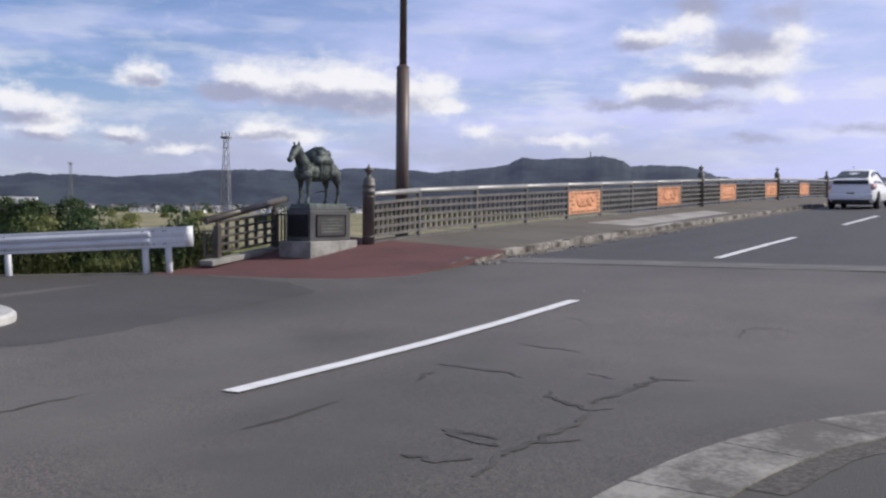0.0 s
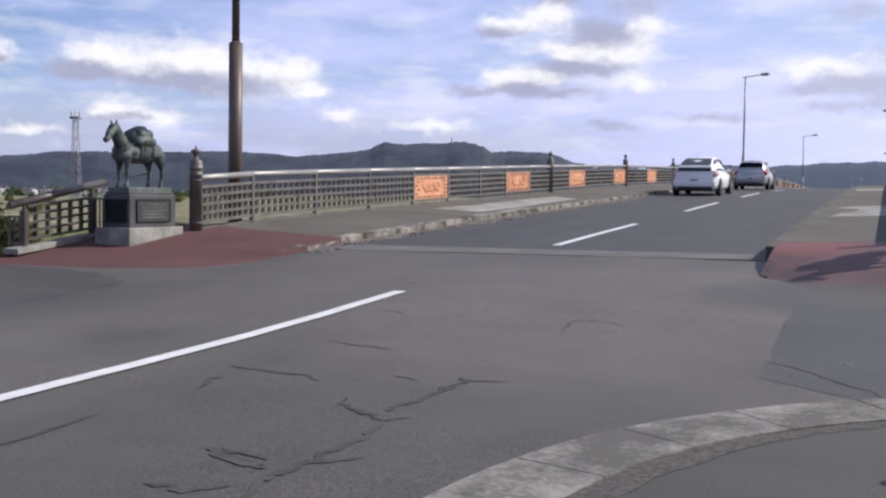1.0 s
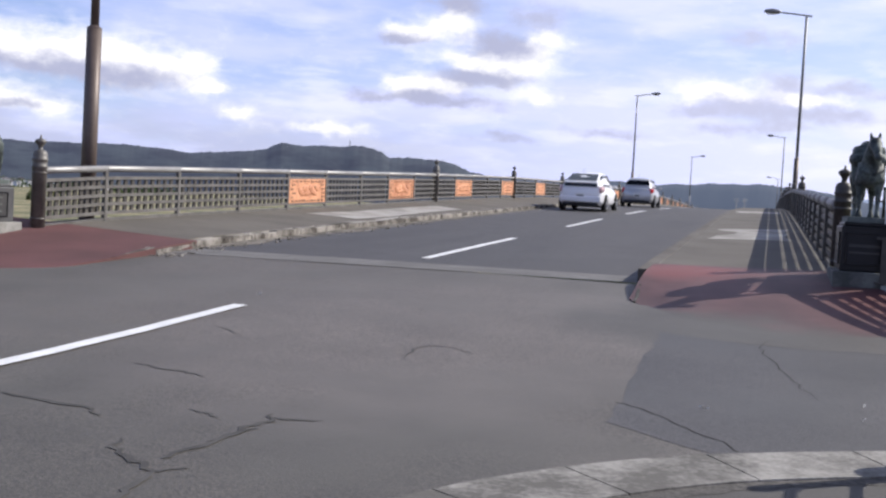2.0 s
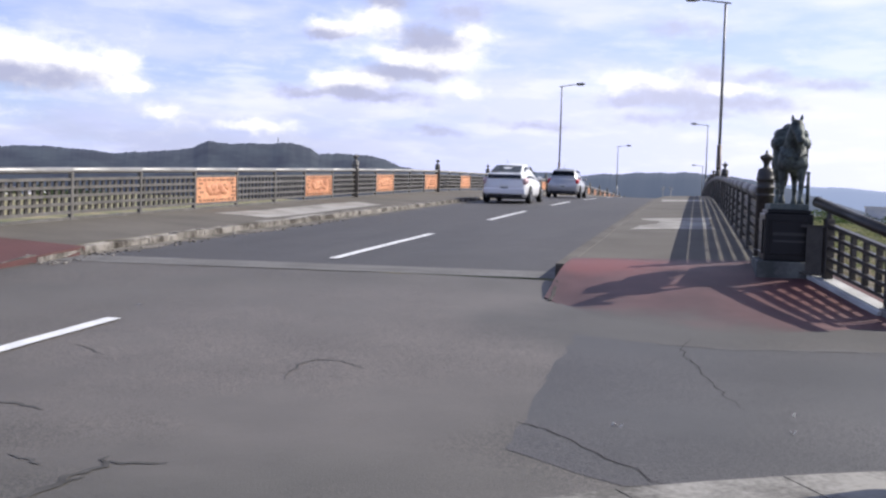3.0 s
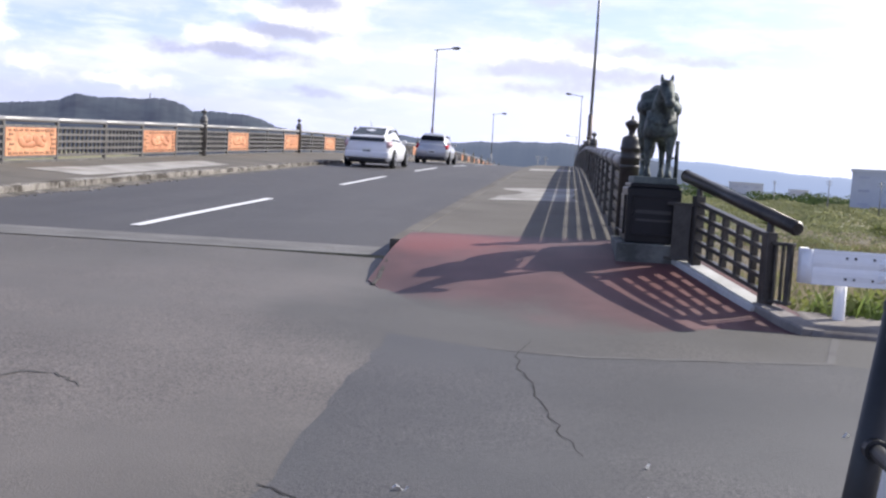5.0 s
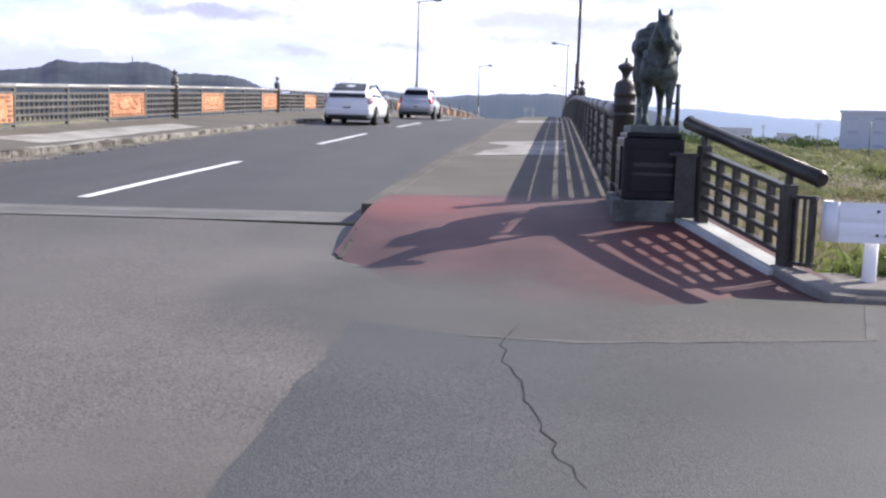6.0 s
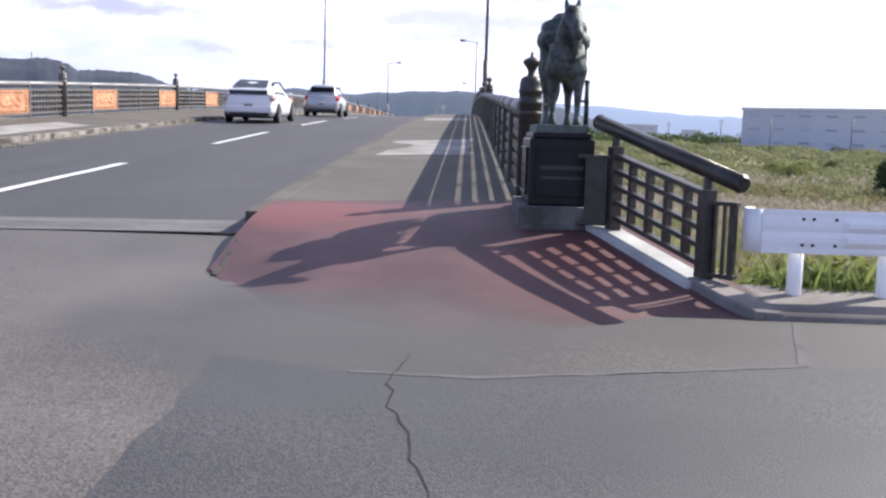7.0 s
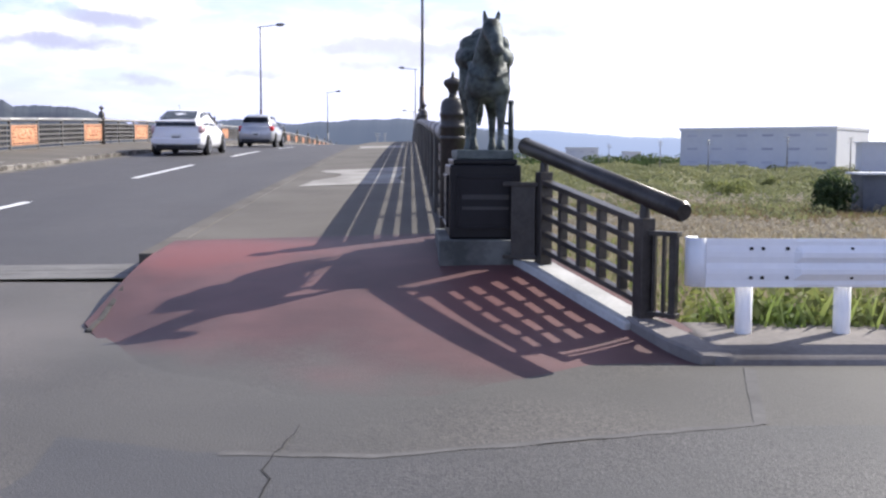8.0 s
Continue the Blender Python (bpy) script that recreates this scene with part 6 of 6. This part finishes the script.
def field_band(near, far, patch):
    """Places in the field between two distances, in patches."""
    def place(r):
        while True:
            d = near + (far - near) * r.random()
            a = radians(r.uniform(4.5, 30.0))
            x, y = d * math.sin(a) + 1.0, d * math.cos(a) + 6.0
            edge = min(d - near, far - d) / (far - near)
            if noise.noise(Vector((x * 0.11, y * 0.05, patch))) + 2.2 * edge > r.uniform(0.0, 0.5):
                return x, y
    return place


def near_left(r):
    x = -11.9 - 9.0 * r.random()
    return x, 12.5 + 0.61 * (x + 11.5) + 0.4 + 5.0 * r.random() ** 1.5


def mid_left(r):
    d = 26 + 90 * r.random() ** 1.4
    a = radians(r.uniform(-56, -30.0))
    return d * math.sin(a), d * math.cos(a)


blades("weeds", 110000, near_right, lambda r: (r.uniform(0.04, 0.12) + 0.35 * r.random() ** 6, r.uniform(0.003, 0.006)), WEED, "bright green roadside weeds behind the guard rail", 1)
blades("weeds", 30000, mid_right, lambda r: (r.uniform(0.3, 0.7), r.uniform(0.02, 0.04)), WEED, "green tall weeds across the riverside field", 2)
blades("weeds", 36000, mid_right, lambda r: (r.uniform(0.3, 0.9), r.uniform(0.015, 0.035)), LEAF_WARM, "olive tall weeds across the riverside field", 12)
blades("pampas_grass", 12000, mid_right, lambda r: (r.uniform(0.5, 1.2), r.uniform(0.012, 0.03)), STRAW, "dry stalks among the weeds of the riverside field", 13)
blades("pampas_grass", 30000, field_band(48, 76, 1.0), lambda r: (r.uniform(0.35, 0.95), r.uniform(0.02, 0.05)), STRAW, "straw coloured pampas grass across the riverside field", 3)
blades("pampas_grass", 16000, field_band(86, 128, 2.0), lambda r: (r.uniform(0.4, 1.0), r.uniform(0.03, 0.07)), STRAW, "paler band of pampas grass across the riverside field", 15)
blades("weeds", 22000, field_band(64, 96, 3.0), lambda r: (r.uniform(0.35, 0.8), r.uniform(0.03, 0.07)), BROWN_WEED, "brown withered weeds among the dry grass of the field", 14)
blades("weeds", 26000, field_band(42, 150, 4.0), lambda r: (r.uniform(0.3, 0.8), r.uniform(0.03, 0.07)), LEAF_WARM, "olive weeds among the dry grass of the field", 16)


def clumps(name, count, place, size, leaves, leaf, lift, material, label, category, seed):
    """Loose heads and tufts of small leaves."""
    r = random.Random(seed)
    verts, faces = [], []
    for _ in range(count):
        x, y = place(r)
        g = r.uniform(*size)
        v, f = leaf_cloud(r, [(x, y, ground_z(x, y) + lift * r.uniform(0.7, 1.1) + g * 0.5, g, 0.75)], leaves, leaf)
        k = len(verts)
        verts += v
        faces += [tuple(j + k for j in q) for q in f]
    return tagged(raw(name, verts, faces, material), label, category, "", "stuff")


clumps("pampas_plumes", 1500, field_band(48, 76, 1.0), (0.12, 0.26), 16, 0.07, 0.75, PLUME, "pale fluffy pampas plumes over the dry grass", "grass", 31)
clumps("pampas_plumes", 700, field_band(86, 128, 2.0), (0.16, 0.34), 14, 0.10, 0.75, PLUME, "pale fluffy pampas plumes far across the field", "grass", 32)
clumps("weed_tufts", 1100, field_band(22, 60, 5.0), (0.25, 0.6), 70, 0.08, 0.1, WEED, "bushy green weed tufts in the field", "weeds", 33)
clumps("weed_tufts", 900, field_band(66, 160, 6.0), (0.4, 0.9), 70, 0.13, 0.1, THICKET, "bushy olive weed tufts far across the field", "weeds", 34)
blades("weeds", 20000, near_left, lambda r: (r.uniform(0.15, 0.5), r.uniform(0.008, 0.016)), LEAF_WARM, "green roadside weeds behind the guard rail", 4)
blades("weeds", 34000, mid_left, lambda r: (r.uniform(0.4, 0.9), r.uniform(0.03, 0.08)), WEED, "olive weeds across the riverside field", 5)
blades("pampas_grass", 12000, mid_left, lambda r: (r.uniform(0.5, 1.1), r.uniform(0.02, 0.05)), STRAW, "dry straw grass across the riverside field", 6)


rng = random.Random(21)
verts, faces = [], []
for i in range(3200):
    x, y = rng.uniform(2.8, 14.0), 14.2 + 15.0 * rng.random() ** 1.4
    s = rng.uniform(0.08, 0.22)
    v, f = leaf_cloud(rng, [(x, y, ground_z(x, y) + s * 0.6, s, 0.8)], 90, 0.032)
    k = len(verts)
    verts += v
    faces += [tuple(j + k for j in q) for q in f]
tagged(raw("leafy_weeds", verts, faces, WEED), "broad leaved green weeds behind the guard rail", "weeds", "", "stuff")
verts, faces = [], []
for i in range(1100):
    x, y = rng.uniform(2.8, 14.0), 14.25 + 14.0 * rng.random() ** 1.3
    s = rng.uniform(0.10, 0.30)
    v, f = leaf_cloud(rng, [(x, y, ground_z(x, y) + s * 0.6, s, 0.85)], 120, 0.045)
    k = len(verts)
    verts += v
    faces += [tuple(j + k for j in q) for q in f]
tagged(raw("leafy_weeds", verts, faces, LEAF_WARM), "darker olive leaved weeds behind the guard rail", "weeds", "", "stuff")


# ---------------------------------------------------------------- bridge railings
def post_mesh():
    return mesh_of("post", box(bmesh.new(), (0, 0, 0.42), (0.075, 0.085, 0.90), 0.010), RAIL)


POST = post_mesh()
BAR = mesh_of("lattice_rail", box(bmesh.new(), (0, 0, 0), (0.055, 1.0, 0.046)), RAIL)
BALUSTER = mesh_of("lattice_bar", box(bmesh.new(), (0, 0, 0), (0.035, 0.060, 0.60)), LATTICE)
PIPE = mesh_of("top_rail", rod(bmesh.new(), (0, -0.5, 0), (0, 0.5, 0), 0.056, None, 12), RAIL_TOP, True)
FOOT = mesh_of("base_strip", box(bmesh.new(), (0, 0, 0), (0.05, 1.0, 0.05)), RAIL)


def finial_post_mesh():
    bm = bmesh.new()
    lathe(bm, [(0.112, -0.1), (0.112, 0.94), (0.119, 0.945), (0.119, 0.975), (0.112, 0.98), (0.112, 1.05), (0.120, 1.055), (0.120, 1.085), (0.113, 1.09), (0.112, 1.14), (0.100, 1.19), (0.070, 1.215), (0.040, 1.225),
               (0.036, 1.265), (0.052, 1.30), (0.082, 1.335), (0.088, 1.355), (0.078, 1.375), (0.036, 1.395), (0.018, 1.405), (0.014, 1.44), (0.005, 1.455)], 18)
    return mesh_of("finial_post", bm, RAIL, True)


FINIAL = finial_post_mesh()
RING = mesh_of("collar_ring", lathe(bmesh.new(), [(0.110, 0.0), (0.120, 0.008), (0.120, 0.032), (0.110, 0.04)], 18), POST_METAL, True)


def relief_mesh(seed):
    """A clay panel with a raised motif in the middle and broken blocks round its border."""
    r = random.Random(seed)
    bm = bmesh.new()
    for s in (-1, 1):
        for k in range(9):
            w = r.uniform(0.05, 0.10)
            box(bm, (0.022, -0.42 + 0.105 * k, s * 0.235), (0.02, w, r.uniform(0.03, 0.07)), 0.004)
        for k in range(4):
            box(bm, (0.022, s * (0.42 + r.uniform(-0.03, 0.02)), -0.15 + 0.1 * k), (0.02, r.uniform(0.05, 0.12), 0.05), 0.004)
    for k in range(3):
        box(bm, (0.018, r.uniform(-0.26, 0.26), r.uniform(-0.15, 0.15)), (0.016, r.uniform(0.02, 0.09), r.uniform(0.02, 0.07)), 0.004, Matrix.Rotation(r.uniform(0, 3.1), 4, "X"))
    return mesh_of("relief_border", bm, ORANGE_DARK)


PANEL = mesh_of("relief_panel", box(bmesh.new(), (0, 0, 0), (0.04, 1.0, 0.58), 0.006), ORANGE)
RELIEFS = [relief_mesh(s) for s in range(3)]
motif = bmesh.new()
for my, mz, w, h, way in ((-0.19, -0.02, 0.07, 0.13, 0.5), (-0.08, 0.05, 0.09, 0.10, -0.4), (-0.02, -0.06, 0.12, 0.07, 0.2), (0.09, 0.03, 0.07, 0.14, 0.3), (0.18, -0.05, 0.09, 0.07, -0.7), (0.25, 0.06, 0.05, 0.08, 0.1)):
    bmesh.ops.create_icosphere(motif, subdivisions=2, radius=1.0, matrix=Matrix.Translation((0.018, my, mz)) @ Matrix.Rotation(way, 4, "X") @ Matrix.Diagonal((0.022, w, h, 1)))
MOTIF = mesh_of("relief_motif", motif, ORANGE, True)


# mesh twins in the shade-darkened metal, for the backlit downstream railing
SHADED = {}
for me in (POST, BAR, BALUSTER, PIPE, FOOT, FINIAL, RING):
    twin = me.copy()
    twin.materials[0] = SHADED_RAIL
    SHADED[me.name] = twin


def railing(name, x, ys, bigs, panels, height, inner, detail_to, label, group):
    """ys: places of the posts; bigs: which of them carry a finial; panels: bays with a clay panel. inner: +1 when the road lies at +x."""
    base = None

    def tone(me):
        return SHADED.get(me.name, me) if inner < 0 else me

    for i, (y0, y1) in enumerate(zip(ys, ys[1:])):
        if base is None or y0 in bigs:
            base = thing(name, Matrix(), label, "railing", group)
        za, zb = height(x, y0), height(x, y1)
        L = y1 - y0
        yc, zc = (y0 + y1) / 2, (za + zb) / 2
        tilt = Matrix.Rotation(math.atan2(zb - za, L), 4, "X")

        stout = 1.15 if inner > 0 else 1.55
        slim = 1.0 if inner > 0 else 0.6

        def bar(me, nm, h, scale_y, dx=0.0, fat=1.0):
            return share(nm, tone(me), base, Matrix.Translation((x + dx, yc, zc + h)) @ tilt @ Matrix.Diagonal((slim if me is BAR else 1, scale_y, fat, 1)))

        if y0 in bigs:
            fp = share("finial_post", tone(FINIAL), base, pose(x if inner > 0 else x + 0.06, y0, za))
            for h in (0.12, 0.84):
                share("collar_ring", tone(RING), fp, pose(0, 0, h))
        else:
            share("post", tone(POST), base, pose(x, y0, za) @ Matrix.Diagonal((1 if inner > 0 else 1.7, 1 if inner > 0 else 2.2, 1, 1)))
        bar(PIPE, "top_rail", 0.90 if inner > 0 else 0.885, L, 0.0, 1.0 if inner > 0 else 1.5)
        bar(FOOT, "base_strip", 0.025, L - 0.08)
        if i in panels:
            pn = bar(PANEL, "relief_panel", 0.44, L - 0.14, inner * 0.01)
            tagged(share("relief_border", RELIEFS[i % 3], pn, Matrix.Diagonal((inner, 1, 1, 1))), kind="stuff")
            tagged(share("relief_motif", MOTIF, pn, Matrix.Diagonal((inner, 1, 1, 1))), kind="stuff")
            for h in (0.12, 0.76):
                bar(BAR, "lattice_rail", h, L - 0.06, 0.0, stout)
            continue
        for h in (0.14, 0.29, 0.44, 0.59, 0.74) if inner > 0 else (0.17, 0.315, 0.465, 0.62, 0.72):
            bar(BAR, "lattice_rail", h, L - 0.06, 0.0, stout)
        n = 10 if inner > 0 else 7
        if y0 < detail_to:
            for k in range(1, n + 1):
                y = y0 + L * k / (n + 1)
                share("lattice_bar", tone(BALUSTER), base, pose(x - inner * 0.03, y, za + (zb - za) * k / (n + 1) + 0.44) @ Matrix.Diagonal((1, 1.35 if inner > 0 else 0.8, 1, 1)))
        else:
            bm = bmesh.new()
            for k in range(1, n + 1):
                box(bm, (x - inner * 0.03, y0 + L * k / (n + 1), za + (zb - za) * k / (n + 1) + 0.44), (0.035, 0.060, 0.60))
            tagged(part("lattice_bar", bm, LATTICE if inner > 0 else SHADED_RAIL, base), kind="stuff")
    return base


def bays(first, start, span, count, step):
    """Post places: the given first ones, then finial posts every span metres with step bays between."""
    ys, bigs = list(first), [first[0]]
    y = start
    for _ in range(count):
        bigs.append(round(y, 3))
        ys += [round(y + span * k / step, 3) for k in range(step)]
        y += span
    ys.append(round(y, 3))
    return ys, bigs


UP_YS, UP_BIG = bays([15.67, 17.4, 19.75, 22.2, 24.6, 26.85, 29.27, 31.5, 33.9], 36.2, 11.5, 14, 5)
UP_PANELS = {4, 7} | {i for i, y in enumerate(UP_YS) if y > 36 and (i - 10) % 3 == 0}
railing("bridge_railing", FENCE_L, UP_YS, UP_BIG, UP_PANELS, walk_l, 1, 62.0, "brown metal bridge railing with lattice bays and orange clay panels", "bridge railing sections")
DN_YS, DN_BIG = bays([17.1, 19.2, 21.5, 23.8, 26.1, 28.4, 30.7, 33.0, 35.3], 37.6, 11.5, 14, 5)
railing("bridge_railing", FENCE_R, DN_YS, DN_BIG, set(), walk_r, -1, 62.0, "metal bridge railing, coloured darker for shade, with lattice bays and finial posts", "bridge railing sections")


# ---------------------------------------------------------------- kerb stones and footway slabs
def kerb_stone_mesh(seed, material, wear):
    r = random.Random(seed)
    bm = box(bmesh.new(), (0, 0, 0), (0.20, 1.035 if wear > 0.005 else 0.999, 0.32), 0.024 if wear > 0.005 else 0.012)
    for v in bm.verts:
        v.co += Vector((r.uniform(-1, 1), r.uniform(-1, 1), r.uniform(-1, 1))) * wear
    return mesh_of("kerb_stone", bm, material)


STONES = [kerb_stone_mesh(s, KERB, 0.016) for s in range(5)]
SMOOTH_STONES = [kerb_stone_mesh(s, KERB_PLAIN, 0.002) for s in range(3)]


def kerb_line(name, x, y0, y1, height, label, stones, loose):
    base = thing(name, Matrix(), label, "kerb", "", "structure")
    r = random.Random(name)
    y = y0
    while y < y1:
        L = 1.0 if y < 70 else 3.0
        za, zb = height(x, y), height(x, y + L)
        m = Matrix.Translation((x, y + L / 2, (za + zb) / 2 - 0.155 + r.uniform(-0.008, 0.008) * loose)) @ Matrix.Rotation(math.atan2(zb - za, L), 4, "X") @ Matrix.Rotation(r.uniform(-0.01, 0.01) * loose, 4, "Z") @ Matrix.Diagonal((1, L, 1, 1))
        share("kerb_stone", r.choice(stones), base, m)
        y += L


kerb_line("kerb_upstream", KERB_L - 0.08, 14.2, BRIDGE_END, walk_l, "worn sandy concrete kerb stones along the footway", STONES, 1.0)
kerb_line("kerb_downstream", KERB_R + 0.08, 16.25, BRIDGE_END, walk_r, "worn grey concrete kerb stones along the footway", SMOOTH_STONES, 0.2)


# sand and grit that has gathered along the kerb
DIRT = surface("gutter_grit", (0.060, 0.052, 0.043), (0.190, 0.170, 0.145), 2.6, 20.0, 0.95, 0.5, spread=0.9, fine_share=0.7)


def grit(x, side, y0, y1, width, seed):
    r = random.Random(seed)
    bm = bmesh.new()
    rows = []
    y = y0
    while y < y1:
        w = width * (0.35 + 0.9 * max(0.0, noise.noise(Vector((y * 0.55, seed, 0))) + 0.35)) * (0.8 + 0.4 * r.random())
        w *= min(1.0, (y - y0) / 1.0 + 0.2, (y1 - y) / 2.0 + 0.1)
        rows.append([bm.verts.new((x + side * v, y, road(y) + h)) for v, h in ((-0.03, 0.03), (0.02, 0.022), (w * 0.6, 0.012), (w, 0.004))])
        y += 0.16
    for p, q in zip(rows, rows[1:]):
        for j in range(3):
            bm.faces.new((p[j], p[j + 1], q[j + 1], q[j]) if side > 0 else (p[j], q[j], q[j + 1], p[j + 1]))
    return tagged(part("gutter_grit", bm, DIRT, None, "", True), "brown grit gathered along the kerb", "grit", "", "stuff")


grit(KERB_L + 0.02, 1, 16.6, 62.0, 0.42, 3)



rng = random.Random(44)
bm = bmesh.new()
for i in range(190):
    y = 15.0 + 12.0 * rng.random() ** 1.6
    x = KERB_L + 0.04 + 0.45 * rng.random() ** 1.8
    g = rng.uniform(0.010, 0.036)
    made = bmesh.ops.create_icosphere(bm, subdivisions=1, radius=g, matrix=Matrix.Translation((x, y, road(y) + g * 0.25)) @ Matrix.Rotation(rng.uniform(0, 6.28), 4, "Z") @ Matrix.Diagonal((1.0, rng.uniform(0.6, 1.6), rng.uniform(0.4, 0.8), 1)))
    for v in made["verts"]:
        v.co += Vector((rng.uniform(-1, 1), rng.uniform(-1, 1), rng.uniform(-1, 1))) * g * 0.18
tagged(part("kerb_rubble", bm, KERB), "broken bits of kerb concrete lying along the gutter", "rubble", "", "stuff")


def slab(corners, height, label):
    bm = bmesh.new()
    bm.faces.new([bm.verts.new((x, y, 0)) for x, y in corners])
    bmesh.ops.triangulate(bm, faces=bm.faces)
    bmesh.ops.subdivide_edges(bm, edges=bm.edges, cuts=3, use_grid_fill=True)
    bmesh.ops.triangulate(bm, faces=bm.faces)
    r = random.Random(len(corners))
    for v in bm.verts:
        v.co.x += r.uniform(-0.11, 0.11)
        v.co.z = height(v.co.x, v.co.y) + 0.008
    tagged(part("repair_slab", bm, SLAB), label, "slab", "pale repairs in the footway", "structure")


slab([(-0.9, 24.0), (0.75, 24.2), (0.75, 29.6), (-0.95, 28.8), (-0.4, 27.0)], walk_r, "pale concrete repair in the footway")
slab([(-0.9, 44.0), (0.75, 44.0), (0.75, 48.0), (-0.9, 48.0)], walk_r, "pale concrete repair in the footway")
slab([(-9.9, 24.2), (-8.6, 24.2), (-8.7, 33.0), (-9.6, 33.4)], walk_l, "pale concrete repair in the footway")
slab([(-8.45, 23.0), (-8.2, 23.4), (-8.2, 27.5), (-8.4, 27.0)], walk_l, "pale worn patch along the kerb")


# ---------------------------------------------------------------- scraps on the road
def scrap(x, y, size, turn, seed):
    r = random.Random(seed)
    bm = bmesh.new()
    n = 5
    top = [[bm.verts.new((size * (i / n - 0.5), size * 0.4 * (j - 0.5) * r.uniform(0.7, 1.0), 0.006 + 0.012 * math.sin(i * 1.3 + seed))) for j in range(2)] for i in range(n + 1)]
    for a, b in zip(top, top[1:]):
        bm.faces.new((a[0], b[0], b[1], a[1]))
    bmesh.ops.solidify(bm, geom=list(bm.faces), thickness=0.002)
    ob = part("paper_scrap", bm, PAINT)
    ob.matrix_basis = pose(x, y, road(y) + 0.006, 0, 0, turn)
    return tagged(ob, "small crumpled white paper scrap on the asphalt", "litter", "scraps on the road")


for i, (x, y, size, turn) in enumerate(((-0.02, 8.86, 0.09, 20), (1.02, 9.45, 0.05, 70), (0.98, 9.0, 0.05, 10), (-5.0, 12.2, 0.09, 40), (2.1, 10.3, 0.07, 30))):
    scrap(x, y, size * 0.7, turn, i)
